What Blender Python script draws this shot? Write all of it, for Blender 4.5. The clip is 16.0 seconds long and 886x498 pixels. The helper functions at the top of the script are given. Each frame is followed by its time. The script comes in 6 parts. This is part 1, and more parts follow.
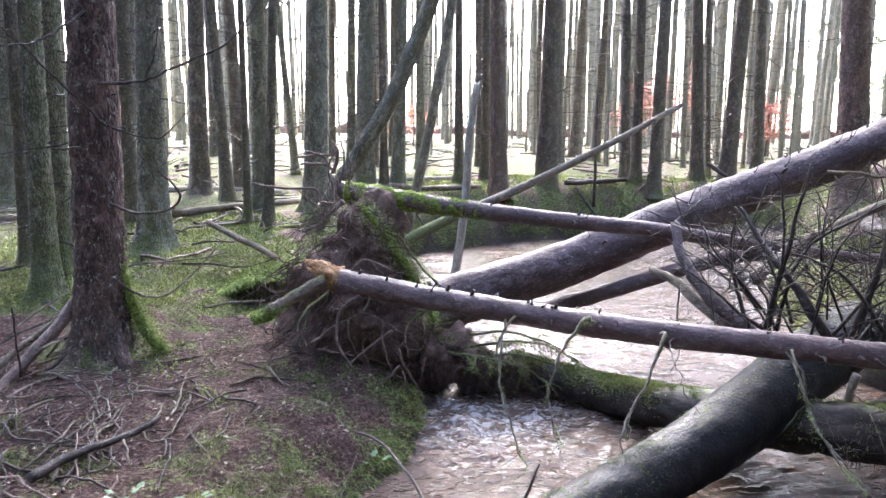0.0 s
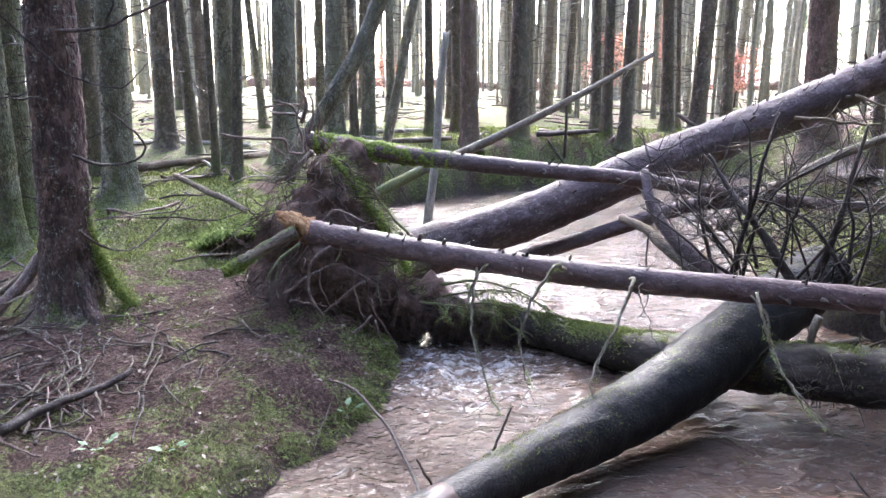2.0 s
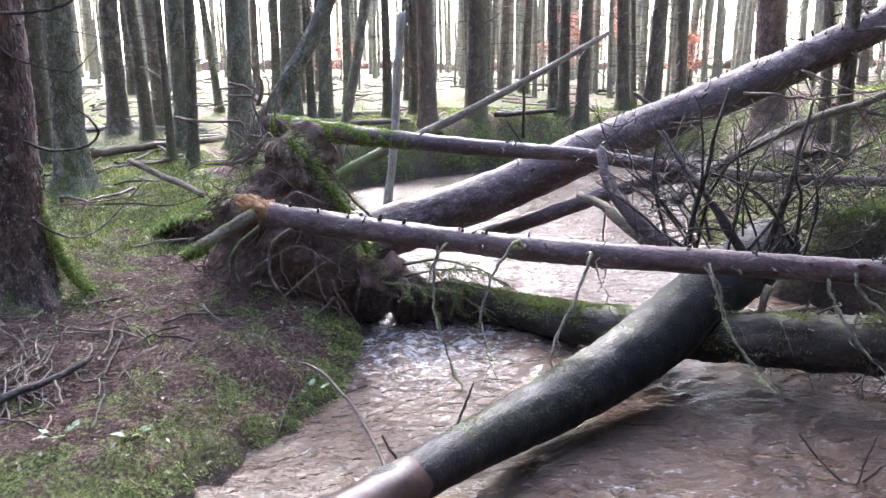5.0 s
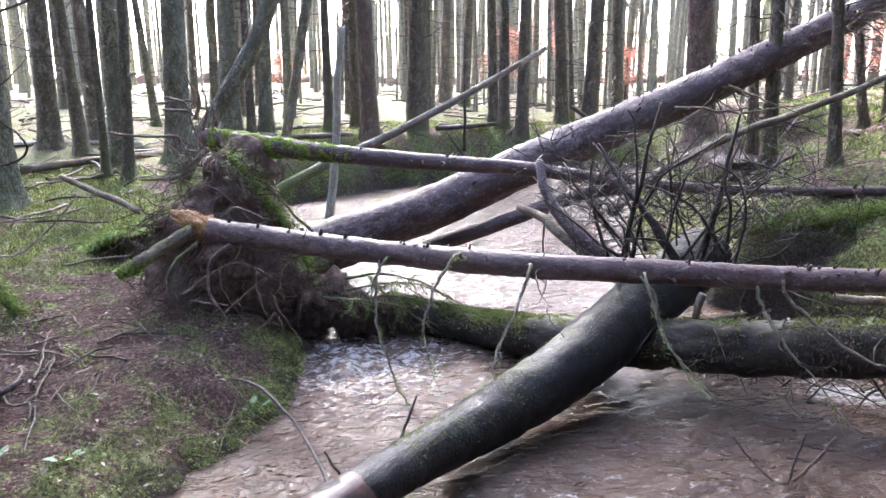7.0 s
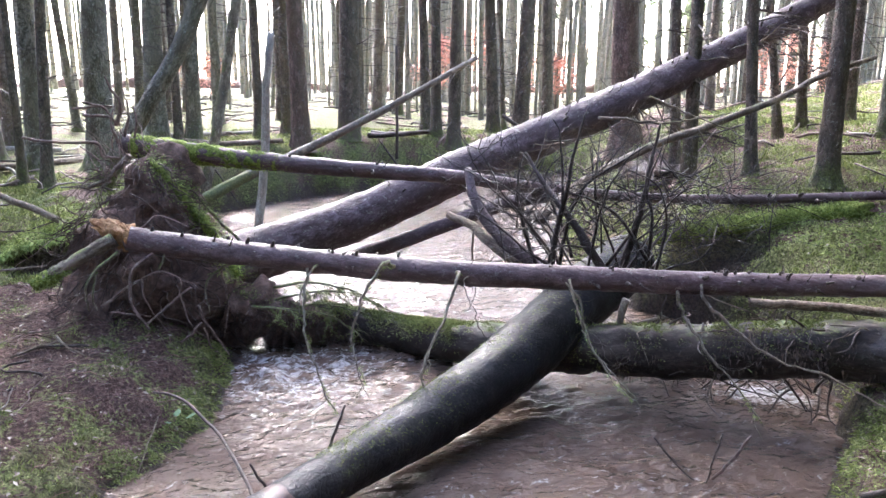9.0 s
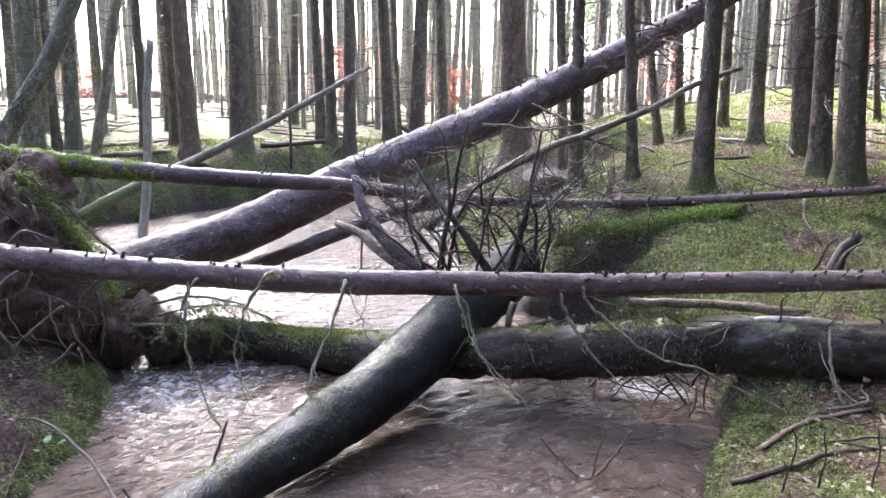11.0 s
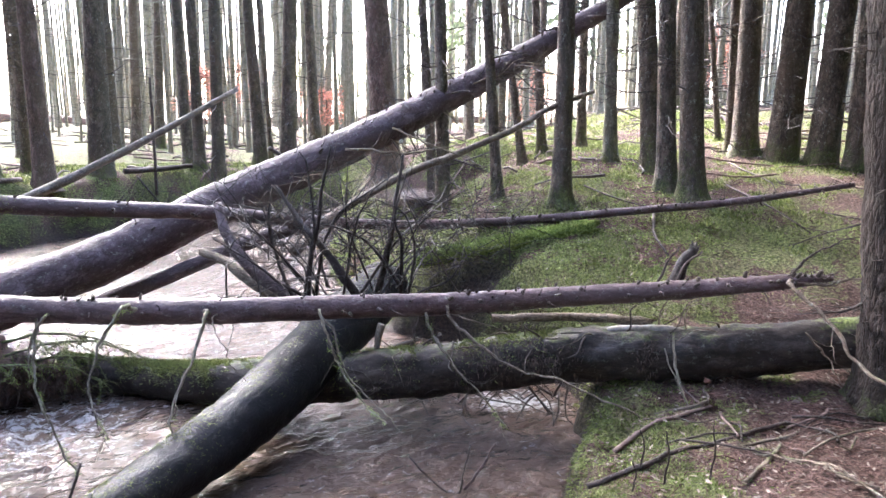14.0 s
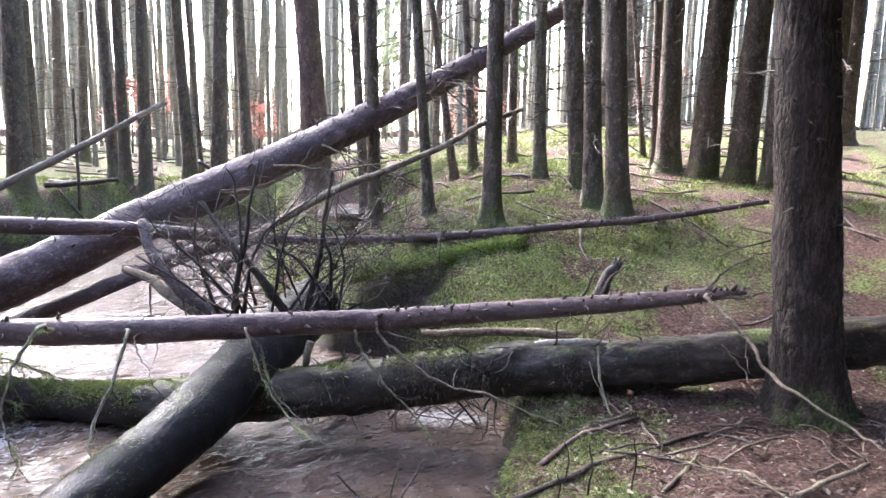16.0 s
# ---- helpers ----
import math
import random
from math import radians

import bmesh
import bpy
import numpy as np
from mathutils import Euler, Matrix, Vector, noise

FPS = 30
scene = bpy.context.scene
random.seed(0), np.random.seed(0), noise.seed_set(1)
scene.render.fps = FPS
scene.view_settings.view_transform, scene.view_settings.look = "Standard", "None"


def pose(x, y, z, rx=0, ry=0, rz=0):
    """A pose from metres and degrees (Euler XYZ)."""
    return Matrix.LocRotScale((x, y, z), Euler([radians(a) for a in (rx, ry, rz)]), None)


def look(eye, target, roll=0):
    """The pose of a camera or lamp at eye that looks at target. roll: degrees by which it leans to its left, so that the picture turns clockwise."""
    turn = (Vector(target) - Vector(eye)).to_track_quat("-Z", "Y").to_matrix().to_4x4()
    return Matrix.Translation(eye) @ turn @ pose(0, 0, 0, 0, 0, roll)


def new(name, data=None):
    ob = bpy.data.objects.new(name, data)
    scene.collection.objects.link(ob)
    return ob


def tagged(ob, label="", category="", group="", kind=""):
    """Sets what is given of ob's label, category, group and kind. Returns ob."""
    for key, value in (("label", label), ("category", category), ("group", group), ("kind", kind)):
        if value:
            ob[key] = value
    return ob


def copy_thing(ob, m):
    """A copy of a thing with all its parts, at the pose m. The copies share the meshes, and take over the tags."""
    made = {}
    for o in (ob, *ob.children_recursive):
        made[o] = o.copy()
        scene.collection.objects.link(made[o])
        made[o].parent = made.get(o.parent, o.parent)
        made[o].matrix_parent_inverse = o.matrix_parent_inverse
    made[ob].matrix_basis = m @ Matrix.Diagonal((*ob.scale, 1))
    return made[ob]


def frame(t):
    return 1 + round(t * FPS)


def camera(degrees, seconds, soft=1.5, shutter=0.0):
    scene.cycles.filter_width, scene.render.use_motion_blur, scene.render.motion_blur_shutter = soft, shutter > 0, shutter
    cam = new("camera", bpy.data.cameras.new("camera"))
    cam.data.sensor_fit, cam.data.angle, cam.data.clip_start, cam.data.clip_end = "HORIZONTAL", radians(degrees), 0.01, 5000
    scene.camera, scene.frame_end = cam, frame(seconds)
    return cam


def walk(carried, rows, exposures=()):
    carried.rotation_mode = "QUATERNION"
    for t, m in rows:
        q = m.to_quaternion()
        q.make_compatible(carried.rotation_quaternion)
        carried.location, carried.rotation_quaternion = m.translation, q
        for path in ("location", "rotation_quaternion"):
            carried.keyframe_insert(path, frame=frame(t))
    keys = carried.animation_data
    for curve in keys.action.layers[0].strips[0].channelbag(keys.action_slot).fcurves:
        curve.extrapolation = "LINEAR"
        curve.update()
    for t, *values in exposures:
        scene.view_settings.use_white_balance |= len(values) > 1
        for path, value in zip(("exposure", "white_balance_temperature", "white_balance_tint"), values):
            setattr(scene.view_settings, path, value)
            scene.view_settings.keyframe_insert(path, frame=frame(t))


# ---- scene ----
cam = camera(59.9, 16.0)
EXPOSURE, KELVIN, TINT = 5.07, 5800, 14
# seconds, eye, turn, pitch, roll
PATH = [
    (0.0, (0.000, 0.000, 1.750), 0.00, -10.20, -0.00),
    (0.5, (0.009, -0.008, 1.742), -0.60, -11.11, -0.24),
    (1.0, (0.006, -0.013, 1.731), -1.26, -11.90, -0.03),
    (1.5, (0.000, -0.010, 1.722), -1.57, -12.83, -0.25),
    (2.0, (0.005, -0.007, 1.715), -2.15, -13.57, 0.16),
    (2.5, (0.006, -0.010, 1.706), -2.55, -14.08, 0.21),
    (3.0, (0.009, -0.015, 1.699), -2.37, -14.40, 0.31),
    (3.5, (0.009, -0.019, 1.694), -2.46, -15.07, 0.49),
    (6.0, (0.018, -0.066, 1.705), -7.54, -14.16, 0.66),
    (6.5, (0.029, -0.068, 1.702), -8.42, -13.75, 0.68),
    (7.0, (0.027, -0.070, 1.707), -9.42, -13.94, 0.45),
    (7.5, (0.032, -0.070, 1.711), -10.40, -14.05, 0.28),
    (8.0, (0.045, -0.076, 1.712), -11.37, -13.68, 0.24),
    (8.5, (0.049, -0.083, 1.715), -12.66, -13.50, -0.10),
    (11.0, (0.173, -0.103, 1.694), -21.43, -12.60, -0.56),
    (11.5, (0.184, -0.116, 1.703), -23.27, -11.99, -0.59),
    (12.0, (0.193, -0.131, 1.711), -25.08, -11.91, -0.60),
    (12.5, (0.208, -0.146, 1.713), -26.48, -11.99, -0.59),
    (13.0, (0.221, -0.165, 1.716), -27.70, -11.55, -0.74),
    (13.5, (0.231, -0.190, 1.719), -28.95, -11.20, -0.76),
    (14.0, (0.244, -0.211, 1.728), -30.40, -11.06, -0.39),
    (14.5, (0.258, -0.227, 1.732), -31.41, -10.81, -0.33),
    (15.0, (0.266, -0.244, 1.740), -33.00, -10.10, -0.54),
    (15.5, (0.263, -0.249, 1.745), -34.14, -10.18, -1.13),
    (16.0, (0.270, -0.260, 1.751), -35.09, -9.98, -1.02),
]
walk(cam, [(t, pose(*eye, 90 + pitch, roll, turn)) for t, eye, turn, pitch, roll in PATH], [(0.0, EXPOSURE, KELVIN, TINT), (16.0, EXPOSURE, KELVIN, TINT)])

# ---- light ----
world = bpy.data.worlds.new("sky")
scene.world = world
world.use_nodes = True
wn = world.node_tree
sky = wn.nodes.new("ShaderNodeTexSky")
sky.sky_type, sky.sun_disc = "NISHITA", False
sky.sun_elevation, sky.sun_rotation = radians(38), radians(-4)
sky.air_density, sky.dust_density, sky.ozone_density = 0.6, 4.0, 0.6
wn.links.new(sky.outputs[0], wn.nodes["Background"].inputs[0])
wn.nodes["Background"].inputs[1].default_value = 0.15
sun = new("sun", bpy.data.lights.new("sun", "SUN"))
sun.data.energy, sun.data.angle, sun.data.color = 1.35, radians(15), (1.0, 0.94, 0.84)
sun.matrix_world = look((0, 0, 30), (0.055 * 30, -30 * 0.786, 30 - 30 * 0.616))


# ---- building tools ----
class Geo:
    """Vertices and faces of one mesh."""

    def __init__(self):
        self.v, self.f = [], []

    def add(self, verts, faces):
        n = len(self.v)
        self.v.extend(verts)
        self.f.extend([tuple(i + n for i in f) for f in faces])

    def tube(self, pts, radii, segs=10, rings=0, rough=0.0, freq=6.0, lobes=0.0, ragged=0.0, kink=0.0, plates=0.0, plate_size=0.05):
        """A round limb through the points; rough: uneven radius; lobes: root flare at the start; ragged: torn far end; plates: depth of bark scales."""
        P = [Vector(p) for p in pts]
        n = rings or (len(P) - 1) * 3 + 1
        C, Rr = [], []
        for k in range(n):
            u = k / (n - 1) * (len(P) - 1)
            i = min(int(u), len(P) - 2)
            w = u - i
            a, b = P[i], P[i + 1]
            ta = (P[i + 1] - P[i - 1]) / 2 if i > 0 else b - a
            tb = (P[i + 2] - P[i]) / 2 if i + 2 < len(P) else b - a
            C.append((2 * w**3 - 3 * w**2 + 1) * a + (w**3 - 2 * w**2 + w) * ta + (3 * w**2 - 2 * w**3) * b + (w**3 - w**2) * tb)
            Rr.append(radii[i] * (1 - w) + radii[i + 1] * w)
        if kink:
            C = [c + (noise.noise_vector(c * 8 + Vector((radii[0] * 900, 0, 0))) * 0.6 + noise.noise_vector(c * 26) * 0.5) * kink * min(1, k / 2) for k, c in enumerate(C)]
        d = (C[1] - C[0]).normalized()
        side = d.orthogonal().normalized()
        verts, faces = [], []
        for k in range(n):
            d = (C[min(k + 1, n - 1)] - C[max(k - 1, 0)]).normalized()
            side = (side - d * side.dot(d)).normalized()
            up = d.cross(side)
            for j in range(segs):
                a = 2 * math.pi * j / segs
                o = side * math.cos(a) + up * math.sin(a)
                r = Rr[k]
                if rough:
                    q = C[k] + o * r
                    r *= 1 + rough * (noise.noise(q * freq) + 0.5 * noise.noise(q * freq * 2.7))
                if lobes:
                    r *= 1 + lobes * math.exp(-k / n * 8) * (0.35 + max(0, math.sin(a * 5 + lobes * 9)) + 0.5 * max(0, math.sin(a * 3 + 1)))
                if plates:
                    q = C[k] + o * r
                    near_two = noise.voronoi(Vector((q.x, q.y, q.z * 0.45)) / plate_size + noise.noise_vector(q * 18) * 0.3)[0]
                    r += plates * (min(0.4, near_two[1] - near_two[0]) - 0.2) + plates * 0.5 * noise.noise(q * 70)
                p = C[k] + o * r
                if ragged and k == n - 1:
                    p += d * ragged * random.uniform(-0.4, 1)
                verts.append(p)
        for k in range(n - 1):
            for j in range(segs):
                a, b = k * segs + j, k * segs + (j + 1) % segs
                faces.append((a, b, b + segs, a + segs))
        verts += [C[0], C[-1]]
        for j in range(segs):
            faces.append(((j + 1) % segs, j, n * segs))
            faces.append(((n - 1) * segs + j, (n - 1) * segs + (j + 1) % segs, n * segs + 1))
        self.add(verts, faces)

    def mesh(self, name, material, smooth=True):
        me = bpy.data.meshes.new(name)
        me.from_pydata([tuple(p) for p in self.v], [], self.f)
        me.materials.append(material)
        if smooth:
            me.polygons.foreach_set("use_smooth", [True] * len(me.polygons))
        me.update()
        return me


def thing(name, at, label, category, group="", kind=""):
    ob = new(name)
    ob.empty_display_size = 0.1
    ob.matrix_basis = Matrix.Translation(at)
    return tagged(ob, label, category, group, kind)


def part(name, geo, material, parent, label="", m=None, smooth=True):
    """Links a Geo as one mesh under a thing or part. m: the mesh's own frame, in the parent's space."""
    ob = new(name, geo.mesh(name, material, smooth))
    ob.parent = parent
    ob.matrix_basis = m or Matrix()
    return tagged(ob, label)


def along(pts):
    """A frame at the first point whose z runs to the last."""
    a, b = Vector(pts[0]), Vector(pts[-1])
    return Matrix.Translation(a) @ (b - a).to_track_quat("Z", "Y").to_matrix().to_4x4()


def limb(name, pts, radii, material, parent, label="", segs=10, **kw):
    """A tube given in the world's coordinates, with its grain along it, under a thing that stands at parent."""
    m = along(pts)
    inv = m.inverted()
    g = Geo()
    g.tube([inv @ Vector(p) for p in pts], radii, segs, **kw)
    root = parent
    while root.parent:
        root = root.parent
    base = root.matrix_basis.copy()
    if parent is not root:
        base = base @ parent.matrix_basis
    return part(name, g, material, parent, label, base.inverted() @ m)


def wander(a, d, length, n, wob, drop=0.0):
    """Points of a crooked twig from a in the direction d."""
    p, d = Vector(a), Vector(d).normalized()
    out = [p.copy()]
    for _ in range(n):
        d = (d + Vector((random.gauss(0, wob), random.gauss(0, wob), random.gauss(0, wob) - drop))).normalized()
        p = p + d * length / n
        out.append(p.copy())
    return out


# ---- the lie of the land ----
CREEK = [(-9, -1.2), (-5, 1.0), (-2.6, 2.5), (-1.1, 3.15), (-0.62, 3.75), (-0.25, 4.3), (-0.1, 5.2), (-0.35, 6.3), (-0.5, 8.5), (-0.75, 11.3),
         (1.1, 12.6), (2.8, 13.3), (4.6, 13.6), (9, 15.2), (16, 15.5), (16, 13.8), (9, 13.0), (5.2, 11.4), (3.9, 9.0), (3.3, 6.8), (3.35, 6.0), (3.52, 5.5), (3.72, 5.25), (3.85, 4.95),
         (3.9, 4.45), (3.7, 3.8), (3.3, 3.2), (2.8, 2.78), (2.3, 2.25), (0.9, 1.6), (-1.0, 1.1), (-4, -0.3), (-8, -2.6)]
def ss(a, b, v):
    u = min(1, max(0, (v - a) / (b - a)))
    return u * u * (3 - 2 * u)
def shore(x, y):
    """Distance to the creek's edge, positive on land."""
    best, inside, n = 1e9, False, len(CREEK)
    for i in range(n):
        (ax, ay), (bx, by) = CREEK[i], CREEK[(i + 1) % n]
        dx, dy = bx - ax, by - ay
        u = min(1, max(0, ((x - ax) * dx + (y - ay) * dy) / (dx * dx + dy * dy)))
        best = min(best, (x - ax - u * dx) ** 2 + (y - ay - u * dy) ** 2)
        if (ay > y) != (by > y) and x < ax + (y - ay) / dy * dx:
            inside = not inside
    edge = 0.09 * noise.noise(Vector((x * 2.4, y * 2.4, 1.5))) + 0.03 * noise.noise(Vector((x * 7, y * 7, 4.5)))
    return (-math.sqrt(best) if inside else math.sqrt(best)) + edge
def land(x, y):
    """Height of the forest floor away from the creek."""
    left = -0.2 + 0.12 * min(max(y - 4, 0), 4) + 0.03 * min(max(y - 8, 0), 10)
    u = (x + y) / 2
    right = ss(3.3, 6.6, u) + 0.15 * min(max(u - 6.4, 0), 3.5)
    right *= 1 - 0.72 * ss(8.5, 13, y) * (1 - ss(0.65, 1.05, x / max(y, 0.1)))
    w = ss(2.4, 4.4, x)
    h = left * (1 - w) + right * w
    near = ss(2.6, 1.0, y) * ss(4.5, 2.5, abs(x))
    return h * (1 - near) + 0.12 * near
def ground_height(x, y):
    d = shore(x, y)
    h = land(x, y)
    dip = math.exp(-(((x - 4.85) / 1.1) ** 4 + ((y - 7.7) / 0.55) ** 4))
    h += (0.6 - h) * dip
    if d < 0:
        return -0.42 - 0.5 * ss(0, 0.8, -d)
    wide = 0.8 if y > 11.3 else (0.16 if y < 4.4 else 0.28) + 1.5 * ss(5.7, 6.8, y) * ss(10.5, 9, y) if x > 2.0 and y > 1.8 else 0.9 if y < 6 else 0.5
    u = min(1, d / wide)
    return -0.42 + (h + 0.42) * (1 - (1 - u) ** 2)

WATER = -0.4


# ---- materials ----
def material(name, rough=0.8, spec=0.3):
    m = bpy.data.materials.new(name)
    m.use_nodes = True
    b = m.node_tree.nodes["Principled BSDF"]
    b.inputs["Roughness"].default_value = rough
    b.inputs["Specular IOR Level"].default_value = spec
    return m, m.node_tree.nodes, m.node_tree.links, b


def tex(nodes, links, kind, scale, stretch=(1, 1, 1), space="Object", detail=4.0, rough=0.6, offset=True, warp=0.0):
    """A noise or voronoi texture at real size, shifted for each object."""
    co = nodes.new("ShaderNodeTexCoord")
    mp = nodes.new("ShaderNodeMapping")
    mp.inputs["Scale"].default_value = stretch
    links.new(co.outputs[space], mp.inputs["Vector"])
    src = mp.outputs[0]
    if offset:
        info = nodes.new("ShaderNodeObjectInfo")
        mul = nodes.new("ShaderNodeMath")
        mul.operation = "MULTIPLY"
        mul.inputs[1].default_value = 37.0
        links.new(info.outputs["Random"], mul.inputs[0])
        ad = nodes.new("ShaderNodeVectorMath")
        links.new(src, ad.inputs[0])
        links.new(mul.outputs[0], ad.inputs[1])
        src = ad.outputs[0]
    if warp:
        wob = nodes.new("ShaderNodeTexNoise")
        wob.inputs["Scale"].default_value, wob.inputs["Detail"].default_value = scale * 0.5, 3
        links.new(src, wob.inputs["Vector"])
        sc = nodes.new("ShaderNodeVectorMath")
        sc.operation = "SCALE"
        sc.inputs["Scale"].default_value = warp / scale * 2.5
        links.new(wob.outputs["Color"], sc.inputs[0])
        ad = nodes.new("ShaderNodeVectorMath")
        links.new(src, ad.inputs[0])
        links.new(sc.outputs[0], ad.inputs[1])
        src = ad.outputs[0]
    t = nodes.new("ShaderNodeTexNoise" if kind == "noise" else "ShaderNodeTexVoronoi")
    t.inputs["Scale"].default_value = scale
    if kind == "noise":
        t.inputs["Detail"].default_value, t.inputs["Roughness"].default_value = detail, rough
        out = t.outputs["Fac"]
    else:
        if kind == "cracks":
            t.feature = "DISTANCE_TO_EDGE"
        out = t.outputs["Distance"]
    links.new(src, t.inputs["Vector"])
    return out


def ramp(nodes, links, fac, stops):
    r = nodes.new("ShaderNodeValToRGB")
    el = r.color_ramp.elements
    while len(el) < len(stops):
        el.new(0.5)
    for e, (pos, col) in zip(el, stops):
        e.position, e.color = pos, (*col, 1) if not isinstance(col, (int, float)) else (col, col, col, 1)
    links.new(fac, r.inputs[0])
    return r.outputs[0]


def mix(nodes, links, fac, a, b, mode="MIX"):
    m = nodes.new("ShaderNodeMix")
    m.data_type, m.blend_type = "RGBA", mode
    if isinstance(fac, (int, float)):
        m.inputs[0].default_value = fac
    else:
        links.new(fac, m.inputs[0])
    for src, i in ((a, 6), (b, 7)):
        if isinstance(src, tuple):
            m.inputs[i].default_value = (*src, 1)
        else:
            links.new(src, m.inputs[i])
    return m.outputs[2]


def bump(nodes, links, bsdf, height, strength, dist, before=None):
    b = nodes.new("ShaderNodeBump")
    b.inputs["Strength"].default_value, b.inputs["Distance"].default_value = strength, dist
    links.new(height, b.inputs["Height"])
    if before:
        links.new(before, b.inputs["Normal"])
    links.new(b.outputs[0], bsdf.inputs["Normal"])
    return b.outputs[0]


def bark(name, dark, light, moss=0.0, rough=0.85, spec=0.25, stretch=0.45, scale=42.0, moss_top=False, cracks=1.0, lichen=0.5, fall=0.11, fibre=1.0, algae=0.0):
    """Bark with the grain along z; cracks: how scaly; fibre: how grainy; moss: how much of it; moss_top: on the upper side of a
    lying log; algae: a green film on the damp side of a stem."""
    m, n, l, b = material(name, rough, spec)
    scales = tex(n, l, "cracks", scale, (1, 1, stretch), warp=0.6)
    grain = tex(n, l, "noise", 75, (1, 1, 0.4), detail=6, rough=0.7)
    flakes = tex(n, l, "noise", 11, (1, 1, 0.5), detail=8, rough=0.78)
    large = tex(n, l, "noise", 3.0, (1, 1, 0.4), detail=6, rough=0.6)
    deep = tuple(v * (1 - 0.75 * cracks) for v in dark)
    c = mix(n, l, ramp(n, l, scales, [(0.0, 0.0), (0.22, 1.0)]), deep, dark)
    c = mix(n, l, ramp(n, l, grain, [(0.48, 0.0), (0.64, 0.15 + 0.4 * fibre)]), c, light)
    c = mix(n, l, ramp(n, l, flakes, [(0.52, 0.0), (0.58, 0.85)]), c, tuple(v * 0.85 for v in light))
    c = mix(n, l, ramp(n, l, flakes, [(0.38, 0.85), (0.46, 0.0)]), c, tuple(v * 0.45 for v in dark))
    c = mix(n, l, ramp(n, l, large, [(0.42, 0.0), (0.62, 0.6)]), c, tuple(v * 0.45 for v in light))
    spots = tex(n, l, "noise", 26, (1, 1, 0.8), detail=8, rough=0.82)
    c = mix(n, l, ramp(n, l, spots, [(0.57, 0.0), (0.61, lichen)]), c, (0.4, 0.42, 0.34))
    geo = n.new("ShaderNodeNewGeometry")
    if algae:
        damp = n.new("ShaderNodeVectorMath")
        damp.operation = "DOT_PRODUCT"
        damp.inputs[1].default_value = (0.75, -0.55, 0.0)
        l.new(geo.outputs["Normal"], damp.inputs[0])
        film = n.new("ShaderNodeMath")
        film.operation = "MULTIPLY_ADD"
        film.inputs[1].default_value = 0.22
        l.new(damp.outputs["Value"], film.inputs[0])
        l.new(tex(n, l, "noise", 9, (1, 1, 0.35), detail=8, rough=0.75), film.inputs[2])
        c = mix(n, l, ramp(n, l, film.outputs[0], [(0.44, 0.0), (0.66, algae)]), c, ramp(n, l, grain, [(0.4, (0.05, 0.065, 0.022)), (0.62, (0.2, 0.23, 0.09))]))
    if moss:
        mask = tex(n, l, "noise", 4.5, (1, 1, 0.7), detail=9, rough=0.78)
        sep = n.new("ShaderNodeSeparateXYZ")
        add = n.new("ShaderNodeMath")
        add.operation = "MULTIPLY_ADD"
        l.new(sep.outputs["Z"], add.inputs[0])
        l.new(mask, add.inputs[2])
        if moss_top:
            l.new(geo.outputs["Normal"], sep.inputs[0])
            add.inputs[1].default_value = 0.3
            fac = ramp(n, l, add.outputs[0], [(0.92 - moss * 0.4, 0.0), (1.05 - moss * 0.4, 0.9)])
        else:
            co = n.new("ShaderNodeTexCoord")
            l.new(co.outputs["Object"], sep.inputs[0])
            add.inputs[1].default_value = -fall
            fac = ramp(n, l, add.outputs[0], [(0.56 - moss * 0.22, 0.0), (0.72 - moss * 0.22, 0.75)])
        fine = tex(n, l, "noise", 60, detail=6, rough=0.7)
        green = ramp(n, l, fine, [(0.35, (0.025, 0.034, 0.01)), (0.5, (0.085, 0.11, 0.028)), (0.68, (0.22, 0.26, 0.08))])
        c = mix(n, l, fac, c, green)
    l.new(c, b.inputs["Base Color"])
    r = ramp(n, l, large, [(0.3, max(0.05, rough - 0.18)), (0.7, min(1.0, rough + 0.15))])
    l.new(r, b.inputs["Roughness"])
    s1 = bump(n, l, b, ramp(n, l, scales, [(0.0, 0.0), (0.25, 1.0)]), 0.8 * cracks, 0.01)
    s1 = bump(n, l, b, flakes, 0.5 * min(1.0, cracks + 0.2), 0.012, s1)
    bump(n, l, b, grain, 0.5 * fibre, 0.005, s1)
    return m


M_BARK = bark("bark_brown", (0.1, 0.075, 0.06), (0.3, 0.235, 0.19), moss=0.35, algae=0.15)
M_BARK_GREY = bark("bark_grey", (0.1, 0.087, 0.066), (0.34, 0.31, 0.245), moss=0.95, lichen=0.8, fall=0.5, cracks=0.8, algae=0.25)
M_BARK_MOSSY = bark("bark_mossy", (0.085, 0.073, 0.054), (0.31, 0.28, 0.21), moss=1.0, lichen=0.7, fall=0.22, cracks=0.9, algae=0.4)
M_BARK_RED = bark("bark_red", (0.1, 0.062, 0.05), (0.27, 0.18, 0.145), moss=0.4, lichen=0.35, fall=0.3, cracks=0.7, algae=0.2)
M_BARK_DARK = bark("bark_dark", (0.07, 0.052, 0.043), (0.21, 0.16, 0.125), moss=0.75, lichen=0.5, fall=0.35, cracks=0.7, algae=0.2)
# bark of distant stems: the haze of distance is put into its pale colour
M_BARK_HAZED = bark("bark_hazed", (0.2, 0.18, 0.14), (0.42, 0.39, 0.31), moss=0.2, cracks=0.4, algae=0.2)
# scaly bark of the stout tree, its backlit shade put into the dark colour
M_BARK_BACKLIT = bark("bark_backlit", (0.026, 0.019, 0.016), (0.08, 0.058, 0.047), moss=1.0, lichen=0.08, fall=0.9, cracks=0.8, stretch=0.3, scale=30)
